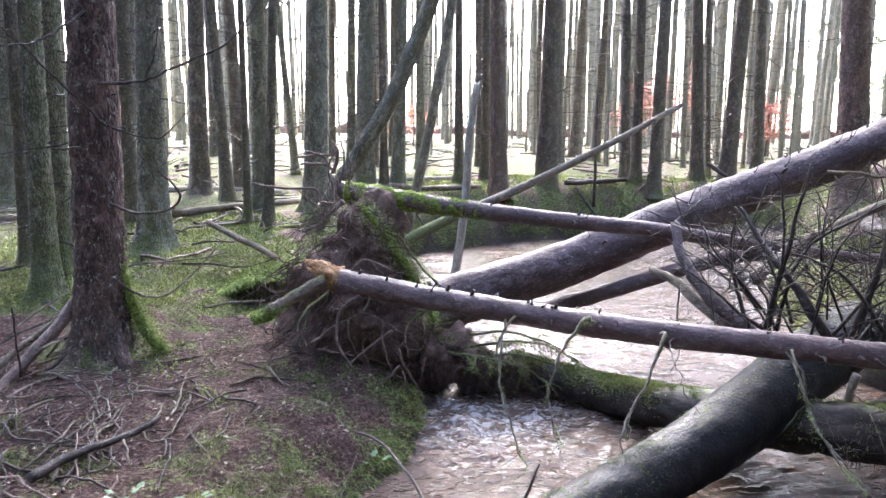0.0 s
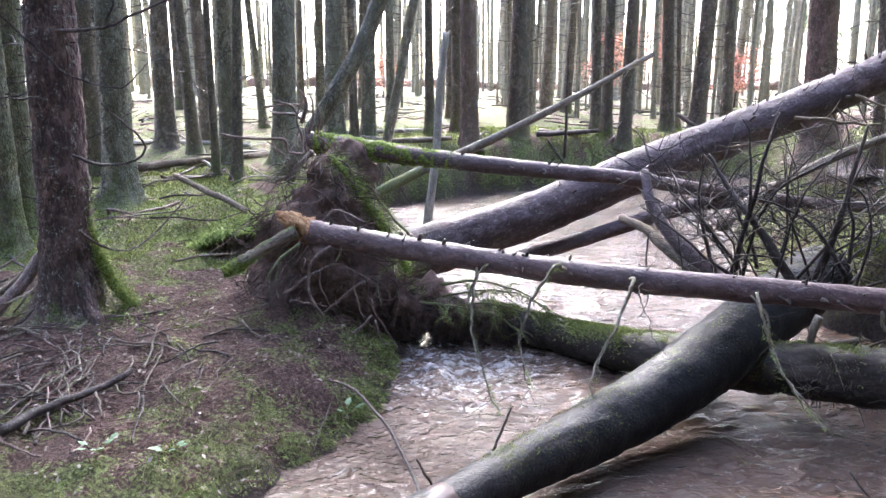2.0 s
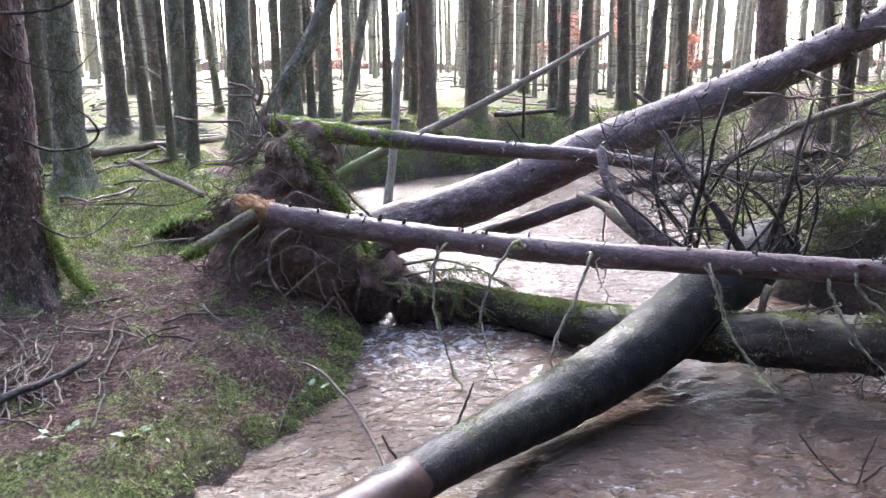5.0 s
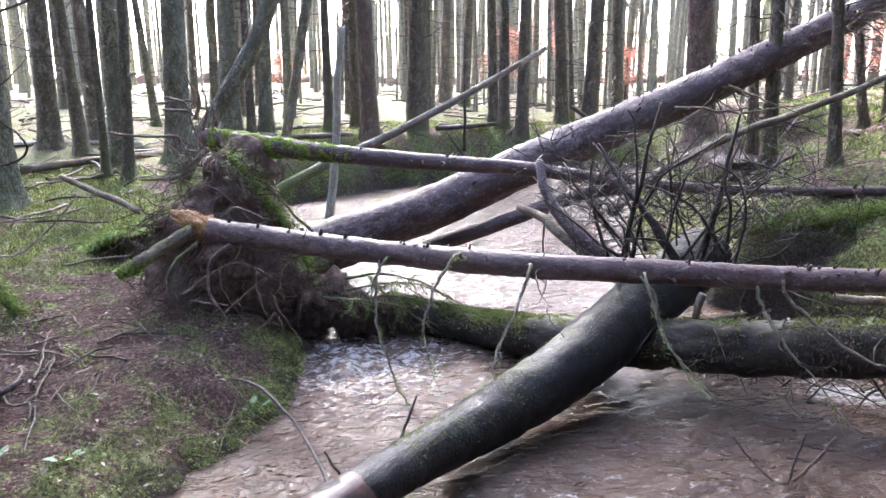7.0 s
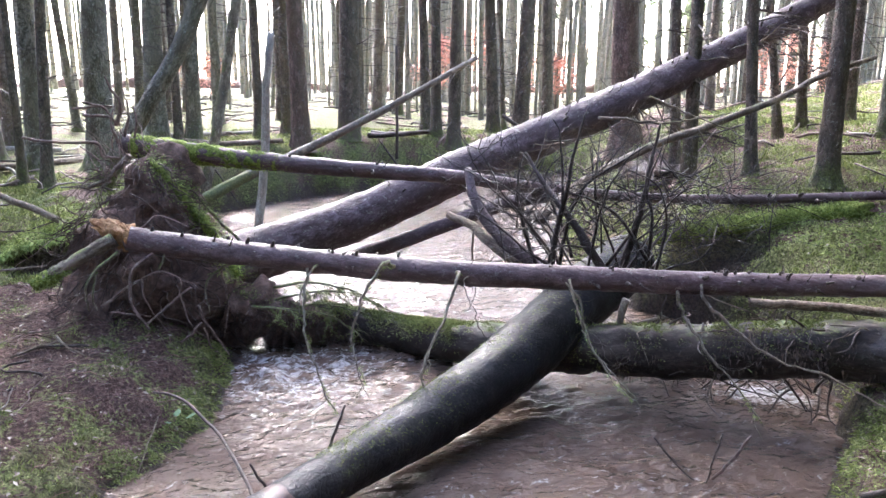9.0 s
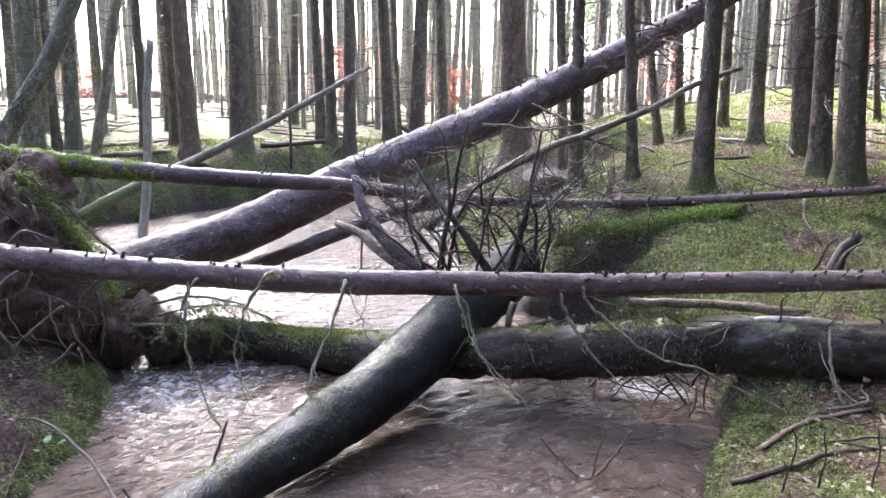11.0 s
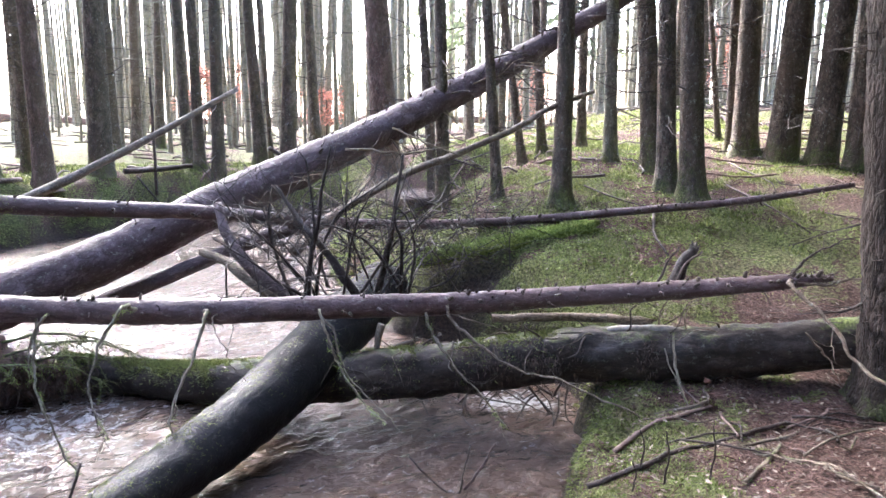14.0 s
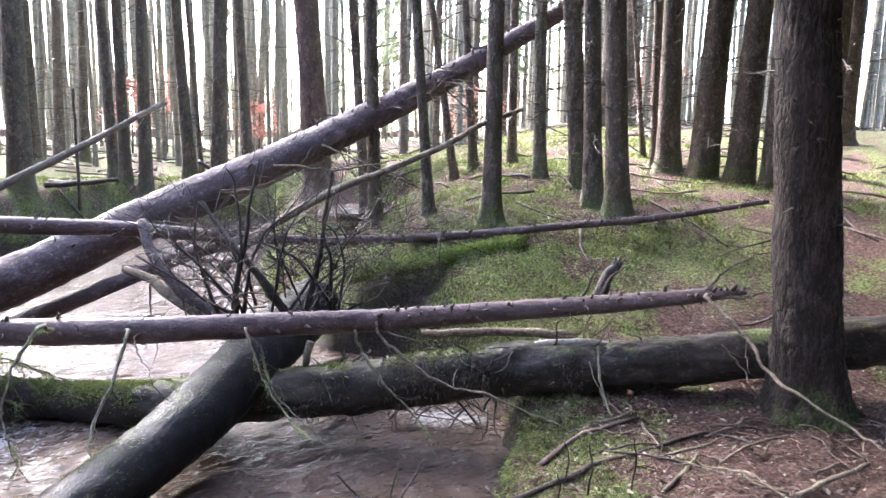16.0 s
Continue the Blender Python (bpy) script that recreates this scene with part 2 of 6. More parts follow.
M_BARK_SCALY = bark("bark_scaly", (0.07, 0.043, 0.036), (0.25, 0.168, 0.138), moss=0.8, lichen=0.75, fall=0.8, cracks=0.8, stretch=0.35, scale=26, fibre=0.6)
M_LOG_WET = bark("bark_wet", (0.085, 0.06, 0.062), (0.2, 0.155, 0.161), rough=0.62, spec=0.15, stretch=0.6, scale=22, moss=0.1, moss_top=True, cracks=0.3, lichen=0.4, fibre=0.5)
M_LOG_SLIM = bark("bark_slim", (0.082, 0.052, 0.052), (0.18, 0.128, 0.126), rough=0.5, spec=0.22, stretch=0.6, scale=26, moss=0.14, moss_top=True, cracks=0.22, lichen=0.3, fibre=0.4)
M_LOG_BLACK = bark("bark_black", (0.011, 0.011, 0.012), (0.027, 0.026, 0.028), rough=0.5, spec=0.22, moss=0.18, moss_top=True, scale=40, stretch=0.6, cracks=0.3, lichen=0.06, fibre=0.7)
M_LOG_MOSSY = bark("log_mossy", (0.018, 0.0135, 0.011), (0.07, 0.052, 0.042), rough=0.62, moss=0.42, moss_top=True, stretch=0.4, scale=16, cracks=0.2, lichen=0.15, fibre=0.6)
M_DEAD = bark("dead_wood", (0.12, 0.092, 0.07), (0.34, 0.275, 0.21), rough=0.8, spec=0.15, moss=0.35, moss_top=True, scale=60, cracks=0.4)
M_SNAG = bark("pale_snag", (0.3, 0.27, 0.22), (0.6, 0.56, 0.48), rough=0.75, spec=0.2, moss=0.3, fall=0.5, scale=30, stretch=0.15, cracks=0.4, lichen=0.8)
M_POLE_GREEN = bark("pole_mossy_foot", (0.12, 0.1, 0.08), (0.33, 0.28, 0.22), rough=0.8, moss=2.2, fall=0.34, scale=40, cracks=0.3)
M_TWIG_DARK = bark("twig_dark", (0.04, 0.029, 0.024), (0.14, 0.105, 0.088), rough=0.6, scale=70, cracks=0.3, lichen=0.3)
M_TANGLE = bark("tangle_bark", (0.022, 0.016, 0.014), (0.08, 0.061, 0.053), rough=0.6, scale=70, cracks=0.3, lichen=0.2)
M_TWIG_MOSSY = bark("twig_mossy", (0.11, 0.09, 0.06), (0.36, 0.32, 0.23), rough=0.85, moss=0.95, moss_top=True, scale=60, cracks=0.3)
M_TWIG_HANG = bark("twig_lichen", (0.12, 0.098, 0.07), (0.4, 0.35, 0.27), rough=0.85, moss=0.55, moss_top=True, scale=60, cracks=0.3)
M_ROOT = bark("root_bark", (0.1, 0.064, 0.052), (0.37, 0.265, 0.22), rough=0.65, scale=60, cracks=0.3, lichen=0.3)
M_HAIR = bark("hair_root", (0.045, 0.028, 0.022), (0.15, 0.098, 0.08), rough=0.75, scale=70, cracks=0.2, lichen=0.1)
M_TORN = bark("torn_wood", (0.28, 0.13, 0.05), (0.56, 0.35, 0.17), rough=0.75, scale=30, stretch=0.08, cracks=0.5, lichen=0.0)


def plain(name, stops, scale, rough=0.85, spec=0.2, relief=0.4, dist=0.01, space="Object"):
    m, n, l, b = material(name, rough, spec)
    t = tex(n, l, "noise", scale, detail=8, rough=0.7, space=space)
    l.new(ramp(n, l, t, stops), b.inputs["Base Color"])
    bump(n, l, b, t, relief, dist)
    return m


M_SOIL = plain("wet_soil", [(0.3, (0.035, 0.022, 0.017)), (0.52, (0.115, 0.073, 0.057)), (0.72, (0.24, 0.16, 0.126))], 14, 0.85, 0.25, 0.9, 0.03)


M_BARE_WET = plain("bare_wet_wood", [(0.35, (0.02, 0.013, 0.012)), (0.58, (0.06, 0.034, 0.028)), (0.75, (0.14, 0.08, 0.06))], 9, 0.38, 0.35, 0.4, 0.008)


def leafy(name, dark, light, through_light=0.25):
    """Thin leaves or moss blades, each a little different."""
    m, n, l, b = material(name, 0.7, 0.2)
    geo = n.new("ShaderNodeNewGeometry")
    c = ramp(n, l, geo.outputs["Random Per Island"], [(0.0, dark), (1.0, light)])
    patch = tex(n, l, "noise", 2.2, detail=5, offset=False)
    c = mix(n, l, ramp(n, l, patch, [(0.42, 0.0), (0.62, 0.45)]), c, tuple(0.6 * d + 0.18 * h for d, h in zip(dark, light)))
    l.new(c, b.inputs["Base Color"])
    tr = n.new("ShaderNodeBsdfTranslucent")
    l.new(c, tr.inputs[0])
    mx = n.new("ShaderNodeMixShader")
    mx.inputs[0].default_value = through_light
    l.new(b.outputs[0], mx.inputs[1])
    l.new(tr.outputs[0], mx.inputs[2])
    l.new(mx.outputs[0], n["Material Output"].inputs[0])
    return m


M_MOSS = leafy("moss_blades", (0.07, 0.088, 0.025), (0.32, 0.36, 0.125), 0.3)
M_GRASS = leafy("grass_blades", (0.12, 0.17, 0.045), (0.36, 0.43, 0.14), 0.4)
M_SLEEVE = plain("moss_sleeve", [(0.32, (0.03, 0.04, 0.01)), (0.5, (0.13, 0.165, 0.035)), (0.68, (0.3, 0.35, 0.09))], 45, 0.95, 0.1, 1.0, 0.012)
# spruce needles far off, lightened in colour to carry the distance haze
M_HAZED_NEEDLES = leafy("hazed_needles", (0.12, 0.15, 0.09), (0.3, 0.34, 0.22), 0.45)
M_NEEDLES = leafy("spruce_needles", (0.02, 0.035, 0.012), (0.06, 0.085, 0.03))
M_BEECH = leafy("beech_leaves", (0.4, 0.16, 0.11), (0.62, 0.34, 0.26), 0.4)
M_FALLEN = leafy("fallen_leaves", (0.09, 0.055, 0.04), (0.42, 0.36, 0.29), 0.05)
M_FIBRE = leafy("rotten_fibre", (0.02, 0.014, 0.011), (0.11, 0.075, 0.055), 0.0)
M_LITTER = leafy("needle_litter", (0.05, 0.028, 0.021), (0.29, 0.18, 0.14), 0.0)


def ground_material():
    m, n, l, b = material("forest_floor", 0.9, 0.2)
    at = n.new("ShaderNodeAttribute")
    at.attribute_name = "moss"
    wet = n.new("ShaderNodeAttribute")
    wet.attribute_name = "mud"
    fine = tex(n, l, "noise", 38, detail=8, rough=0.75, offset=False)
    mid = tex(n, l, "noise", 5, detail=6, rough=0.65, offset=False)
    flecks = tex(n, l, "noise", 95, (1, 0.75, 1), detail=4, rough=0.7, offset=False, warp=1.0)
    litter = ramp(n, l, fine, [(0.36, (0.024, 0.014, 0.011)), (0.5, (0.105, 0.06, 0.049)), (0.64, (0.24, 0.155, 0.13))])
    litter = mix(n, l, ramp(n, l, flecks, [(0.6, 0.0), (0.68, 0.6)]), litter, (0.26, 0.19, 0.155))
    litter = mix(n, l, ramp(n, l, mid, [(0.38, 0.0), (0.66, 0.45)]), litter, (0.06, 0.045, 0.034))
    green = ramp(n, l, fine, [(0.38, (0.024, 0.03, 0.01)), (0.5, (0.115, 0.135, 0.042)), (0.64, (0.27, 0.3, 0.11))])
    clump = tex(n, l, "noise", 1.7, detail=7, rough=0.72, offset=False)
    green = mix(n, l, ramp(n, l, clump, [(0.4, 0.0), (0.6, 0.75)]), green, ramp(n, l, fine, [(0.38, (0.02, 0.018, 0.01)), (0.6, (0.16, 0.13, 0.075))]))
    ad = n.new("ShaderNodeMath")
    ad.operation = "MULTIPLY_ADD"
    l.new(fine, ad.inputs[0])
    ad.inputs[1].default_value = 0.9
    patch = tex(n, l, "noise", 13, detail=7, rough=0.75, offset=False)
    ad2 = n.new("ShaderNodeMath")
    ad2.operation = "MULTIPLY_ADD"
    ad2.inputs[1].default_value = 1.4
    l.new(patch, ad2.inputs[0])
    l.new(at.outputs["Fac"], ad2.inputs[2])
    half = n.new("ShaderNodeMath")
    half.operation = "MULTIPLY_ADD"
    half.inputs[1].default_value, half.inputs[2].default_value = 0.45, -0.15
    l.new(ad2.outputs[0], half.inputs[0])
    l.new(half.outputs[0], ad.inputs[2])
    c = mix(n, l, ramp(n, l, ad.outputs[0], [(0.8, 0.0), (0.87, 1.0)]), litter, green)
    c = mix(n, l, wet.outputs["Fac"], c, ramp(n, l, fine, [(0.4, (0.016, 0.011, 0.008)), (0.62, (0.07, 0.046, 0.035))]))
    field = n.new("ShaderNodeAttribute")
    field.attribute_name = "field"
    straw = mix(n, l, 0.45, ramp(n, l, mid, [(0.35, (0.2, 0.17, 0.11)), (0.65, (0.45, 0.4, 0.3))]), ramp(n, l, tex(n, l, "noise", 0.6, detail=8, rough=0.7, offset=False), [(0.4, (0.2, 0.19, 0.11)), (0.6, (0.5, 0.46, 0.36))]))
    c = mix(n, l, field.outputs["Fac"], c, straw)
    l.new(c, b.inputs["Base Color"])
    l.new(ramp(n, l, wet.outputs["Fac"], [(0.0, 0.9), (1.0, 0.62)]), b.inputs["Roughness"])
    s = bump(n, l, b, fine, 1.0, 0.04)
    bump(n, l, b, flecks, 0.6, 0.012, s)
    return m


def water_material():
    """Muddy, fast water: brown, glossy, with small chop drawn out along the current and specks of foam and painted sun
    glitter.
    """
    m, n, l, b = material("muddy_water", 0.12, 0.25)
    b.inputs["IOR"].default_value = 1.33
    big = tex(n, l, "noise", 0.7, detail=4, offset=False, warp=1.0)
    c = ramp(n, l, big, [(0.35, (0.054, 0.035, 0.025)), (0.65, (0.098, 0.068, 0.051))])
    foam = tex(n, l, "noise", 13, (1.0, 1.6, 1), detail=6, rough=0.7, offset=False, warp=1.5)
    foam_glint = n.new("ShaderNodeAttribute")
    foam_glint.attribute_name = "foam_glint"
    froth_glint = n.new("ShaderNodeMath")
    froth_glint.operation = "MULTIPLY_ADD"
    froth_glint.inputs[1].default_value = 0.16
    l.new(foam_glint.outputs["Fac"], froth_glint.inputs[0])
    l.new(foam, froth_glint.inputs[2])
    # pale colour for foam, and for sun glitter painted on the water
    c = mix(n, l, ramp(n, l, froth_glint.outputs[0], [(0.6, 0.0), (0.74, 0.7)]), c, (0.4, 0.39, 0.385))
    l.new(c, b.inputs["Base Color"])
    l.new(ramp(n, l, froth_glint.outputs[0], [(0.62, 0.12), (0.74, 0.4)]), b.inputs["Roughness"])
    s = bump(n, l, b, tex(n, l, "noise", 4.2, (1.0, 1.7, 1), detail=3, rough=0.5, offset=False, warp=0.9), 0.75, 0.08)
    s = bump(n, l, b, tex(n, l, "noise", 14, (1.0, 1.5, 1), detail=3, rough=0.5, offset=False, warp=1.2), 0.7, 0.024, s)
    bump(n, l, b, tex(n, l, "noise", 42, (1, 1.4, 1), detail=3, offset=False, warp=1.0), 0.22, 0.006, s)
    return m


M_GROUND = ground_material()
M_WATER = water_material()


# ---- ground and water ----
def spaced(stops):
    """Coordinates with the given spacing over each stretch: start, then (end, step)."""
    out, at = [], stops[0]
    for end, step in stops[1:]:
        n = max(1, round((end - at) / step))
        out += [at + (end - at) * i / n for i in range(n)]
        at = end
    return out + [at]


def moss_cover(x, y, d):
    """How mossy the floor is, 0 to 1, by where it lies."""
    v = 0.5 * noise.noise(Vector((x * 0.9, y * 0.9, 3))) + 0.7 * noise.noise(Vector((x * 2.6, y * 2.6, 7))) + 0.45 * noise.noise(Vector((x * 6.5, y * 6.5, 11))) + 0.42
    if x < 2.4 and y < 6.2:
        v += 0.14 * ss(1.1, 0.3, d) - 0.24 * ss(0.6, 1.3, d)
    elif x < 2.4:
        v += 0.34
    elif math.hypot(x, y) > 17:
        v += 0.12
    else:
        v += 0.26 * ss(0.9, 0.2, d) * ss(1.5, 3, y) - 0.35 * ss(0.6, 1.3, d) * ss(4.2, 3.0, y)
        # the 0.08 term greens the right floor in place of sun patches
        v += 0.3 * ss(1.0, 0.0, abs(x + y - 9.8) / 1.7) + 0.08 * ss(10.9, 12.0, x + y) * ss(18.5, 15, x + y)
        v += 0.2 * ss(15, 19, x + y)
    return min(1, max(0, v))


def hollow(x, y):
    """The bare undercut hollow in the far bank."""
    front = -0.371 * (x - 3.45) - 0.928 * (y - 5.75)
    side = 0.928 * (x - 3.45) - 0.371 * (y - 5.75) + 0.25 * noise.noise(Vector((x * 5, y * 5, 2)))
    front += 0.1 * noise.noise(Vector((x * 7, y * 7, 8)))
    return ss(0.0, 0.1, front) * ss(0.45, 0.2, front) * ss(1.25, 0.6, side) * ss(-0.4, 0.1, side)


def relief(x, y):
    """Single humps and hollows of the banks."""
    if x > 2:
        return -0.24 * hollow(x, y)
    lip = turf_lip(x)
    rim = ss(lip - 0.03, lip + 0.06, y)
    reach = ss(-2.0, -1.65, x) * ss(-0.6, -0.9, x)
    return reach * (0.13 * rim * ss(lip + 1.5, lip + 0.3, y) - 0.1 * ss(lip - 0.6, lip - 0.1, y) * (1 - rim))


def turf_lip(x):
    """Where the turf breaks off above the hole left by the root plate."""
    return 6.78 + 0.1 * noise.noise(Vector((x * 3.1, 2, 0))) + 0.05 * noise.noise(Vector((x * 9, 5, 0)))


def bare_face(x, y):
    """Bare soil under the broken turf."""
    lip = turf_lip(x)
    return 0.85 * ss(-2.0, -1.65, x) * ss(-0.6, -0.9, x) * ss(lip - 0.2, lip - 0.06, y) * ss(lip + 0.06, lip + 0.02, y)


def surface(x, y):
    """Height of the finished ground and the distance to the water."""
    d = shore(x, y)
    q = Vector((x, y, 0))
    z = ground_height(x, y) + 0.05 * noise.noise(q * 1.4) * min(1, abs(d) * 2) + 0.035 * noise.noise(q * 4.2) + 0.018 * noise.noise(q * 11)
    z += relief(x, y)
    if d > 0:
        left = x < 2 and y < 6.5
        z += (0.16 if left else 0.1) * ss(0.6, 0.1, d) * max(0, noise.noise(q * 2.3)) + (0.08 if left else 0.05) * max(0, noise.noise(q * 6.5)) * ss(1.3, 0.3, d)
        z += 0.022 * max(0, noise.noise(q * 17)) * ss(2.0, 0.3, d)
    return z, d


def ground_and_water():
    xs = spaced([-450, (-120, 55), (-40, 10), (-14, 1.3), (-5, 0.3), (-3.6, 0.1), (6.4, 0.05), (9, 0.12), (16, 0.35), (50, 2), (130, 10), (450, 55)])
    ys = spaced([-300, (-60, 40), (-12, 4), (1.2, 0.6), (7.4, 0.05), (9, 0.09), (15, 0.15), (24, 0.5), (60, 2), (150, 10), (600, 60)])
    verts, faces, moss, mud, field = [], [], [], [], []
    for y in ys:
        for x in xs:
            far = abs(x) > 20 or y > 24 or y < -6
            z, d = (land(x, y), 9.0) if far else surface(x, y)
            verts.append((x, y, z))
            moss.append(moss_cover(x, y, d))
            field.append(ss(39, 52, math.hypot(x, y) + 3 * noise.noise(Vector((x * 0.1, y * 0.1, 5)))))
            mud.append(ss(0.16, 0.02, d + 0.08 * noise.noise(Vector((x * 4, y * 4, 1)))) if d < 1 else 0.0)
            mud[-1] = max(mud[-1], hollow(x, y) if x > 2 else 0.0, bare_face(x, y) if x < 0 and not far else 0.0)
    w = len(xs)
    for j in range(len(ys) - 1):
        for i in range(w - 1):
            a = j * w + i
            faces.append((a, a + 1, a + 1 + w, a + w))
    g = Geo()
    g.v, g.f = verts, faces
    ob = new("ground", g.mesh("ground", M_GROUND))
    for name, values in (("moss", moss), ("mud", mud), ("field", field)):
        a = ob.data.attributes.new(name, "FLOAT", "POINT")
        a.data.foreach_set("value", values)
    tagged(ob, "uneven forest floor of brown needle litter and green moss", "ground", kind="structure")

    g, foam_glint = Geo(), []
    xs = spaced([-9.2, (-2, 0.3), (4.4, 0.03), (16.2, 0.3)])
    ys = spaced([-2.8, (2, 0.3), (7, 0.03), (13.6, 0.12), (15.8, 0.3)])
    w = len(xs)
    for y in ys:
        for x in xs:
            q = Vector((x, y * 1.5, 0))
            riffle = 0.55 + 1.4 * math.exp(-((x - 0.3) ** 2 + (y - 5.2) ** 2) / 0.4) + 0.5 * math.exp(-((x - 2.2) ** 2 + (y - 2.9) ** 2) / 0.8) + 0.6 * math.exp(-((x - 1.0) ** 2 + (y - 7.5) ** 2) / 2.5)
            # foam on the riffles; the 1.5 peak paints sun glint behind the mossy log
            foam_glint.append(math.exp(-((x - 0.3) ** 2 / 0.5 + (y - 5.1) ** 2 / 0.3)) + 0.6 * math.exp(-((x - 1.3) ** 2 + (y - 7.2) ** 2) / 1.6) + 1.5 * math.exp(-((0.78 * (x - 3.35) - 0.6 * (y - 3.98)) ** 2 / 0.12 + (0.6 * (x - 3.35) + 0.78 * (y - 3.98)) ** 2 / 0.03)) + 0.35 * math.exp(-((x - 1.6) ** 2 + (y - 2.7) ** 2) / 0.5))
            g.v.append((x, y, WATER + riffle * (0.026 * noise.noise(q * 3.2) + 0.02 * noise.noise(q * 8 + noise.noise_vector(q * 2.5)) + 0.011 * noise.noise(q * 17 + noise.noise_vector(q * 5)) + 0.004 * noise.noise(q * 34))))
    for j in range(len(ys) - 1):
        for i in range(w - 1):
            a = j * w + i
            g.f.append((a, a + 1, a + 1 + w, a + w))
    water = new("water", g.mesh("water", M_WATER))
    water.data.attributes.new("foam_glint", "FLOAT", "POINT").data.foreach_set("value", foam_glint)
    tagged(water, "muddy brown creek water with ripples", "creek", kind="structure")


ground_and_water()


# ---- standing trees ----
def crown_geo(base, top, spread, count):
    """A spruce crown of drooping sprays round the stem."""
    g = Geo()
    for i in range(count):
        u = random.random() ** 0.8
        z = base + (top - base) * u
        a = random.uniform(0, 2 * math.pi)
        length = spread * (1 - u * 0.85) * random.uniform(0.7, 1.1)
        d = Vector((math.cos(a), math.sin(a), 0))
        s = Vector((-d.y, d.x, 0))
        for k in range(5):
            f0 = k / 5
            c = d * length * (f0 + 0.2) + Vector((0, 0, z - 0.5 * length * (f0 + 0.2) ** 2))
            for side in (-1, 1):
                tip = c + s * side * length * 0.22 * (1 - f0 * 0.6) + d * 0.12 * length - Vector((0, 0, random.uniform(0.1, 0.3)))
                g.add([c - d * 0.1 * length, c + d * 0.1 * length, tip], [(0, 1, 2)])
    return g


def spray_crown(base, top, spread, count):
    """A living spruce crown: drooping boughs hung with many narrow needle sprays."""
    g = Geo()
    for i in range(count):
        u = random.random()
        z = base + (top - base) * u
        a = random.uniform(0, 2 * math.pi)
        length = spread * (1 - u * 0.8) * random.uniform(0.6, 1.1)
        d = Vector((math.cos(a), math.sin(a), 0))
        s = Vector((-d.y, d.x, 0))
        for k in range(26):
            f0 = random.uniform(0.15, 1.0)
            c = d * length * f0 + Vector((0, 0, z + 0.25 * length * f0 - 0.6 * length * f0 * f0))
            tip = c + s * random.uniform(-0.3, 0.3) + d * random.uniform(0, 0.2) - Vector((0, 0, random.uniform(0.15, 0.5)))
            w = d * 0.035 + s * 0.02
            n0 = len(g.v)
            g.v += [c - w, c + w, tip]
            g.f.append((n0, n0 + 1, n0 + 2))
    return g


def dead_twigs(g, lean, r0, z0, z1, count, length):
    """Dry side branches on a bare stem."""
    for _ in range(count):
        z = random.uniform(z0, z1)
        a = random.uniform(0, 2 * math.pi)
        c = Vector((lean[0] * z, lean[1] * z, z)) + Vector((math.cos(a), math.sin(a), 0)) * r0 * 0.8
        n = random.uniform(0.35, 1.0) * length
        pts = wander(c, (math.cos(a), math.sin(a), random.uniform(-0.25, 0.2)), n, 4, 0.16)
        t = random.uniform(0.005, 0.011)
        g.tube(pts, [t, t * 0.9, t * 0.7, t * 0.5, t * 0.2], 4, rings=5)
        for _ in range(random.choice((1, 2, 3, 4))):
            k = random.randrange(1, 4)
            g.tube(wander(pts[k], (math.cos(a + random.uniform(-1, 1)), math.sin(a + random.uniform(-1, 1)), random.uniform(-0.4, 0.3)), n * 0.4, 2, 0.2), [t * 0.5, t * 0.4, t * 0.15], 3, rings=3)


# sparse crowns above the view, added to shade the floor
CROWNS = [crown_geo(random.uniform(9, 11), random.uniform(18, 21), 2.0, 42).mesh("crown", M_NEEDLES, False) for _ in range(4)]


# a thicker unseen crown for a few right-hand trees, to darken the bank below
SHADE_CROWN = crown_geo(5.6, 19, 2.7, 330).mesh("crown", M_NEEDLES, False)


def spruce(x, y, dia, lean=(0, 0), bark_mat=None, label="tall spruce trunk with flaking brown bark", twigs=52, reach=0.9, flare=1.0, segs=18, height=17, bend=0.0, plates=0.0, dense=False):
    z = ground_height(x, y) - 0.06
    ob = thing("spruce_tree", (x, y, z), label, "tree", "standing forest trees")
    r = dia / 2
    g = Geo()
    zs = [0, 0.08, 0.2, 0.4, 0.7, 1.1, 1.7, 2.5, 4, 7, 11, height]
    pts = [(lean[0] * q + bend * math.sin(q * 0.7), lean[1] * q, q) for q in zs]
    rad = [r * (1 + 0.55 * flare * math.exp(-q / 0.14) + 0.16 * math.exp(-q / 0.9)) * (1 - 0.042 * q) for q in zs]
    g.tube(pts, rad, segs, rings=200 if plates else 56, rough=0.07 if plates else 0.06, freq=5, lobes=0.3 * flare, plates=plates, plate_size=0.045)
    part("trunk", g, bark_mat or M_BARK, ob)
    if twigs:
        g = Geo()
        dead_twigs(g, lean, r, 0.5, 6.5, twigs, reach)
        if plates:
            dead_twigs(g, lean, r, 0.4, 3.2, 60, 0.14)
        tagged(part("dead_branch_mass", g, M_TWIG_DARK, ob), kind="stuff")
    c = new("crown", SHADE_CROWN if dense else random.choice(CROWNS))
    c.parent = ob
    c.matrix_basis = pose(lean[0] * 5, lean[1] * 5, 0, 0, 0, random.uniform(0, 360))
    return ob


GREY, MOSSY, RED, DARK = M_BARK_GREY, M_BARK_MOSSY, M_BARK_RED, M_BARK_DARK
mossy_label = "tall spruce trunk with green moss on its bark"
spruce(-6.37, 11.19, 0.48, (0.05, 0.026), GREY, mossy_label)
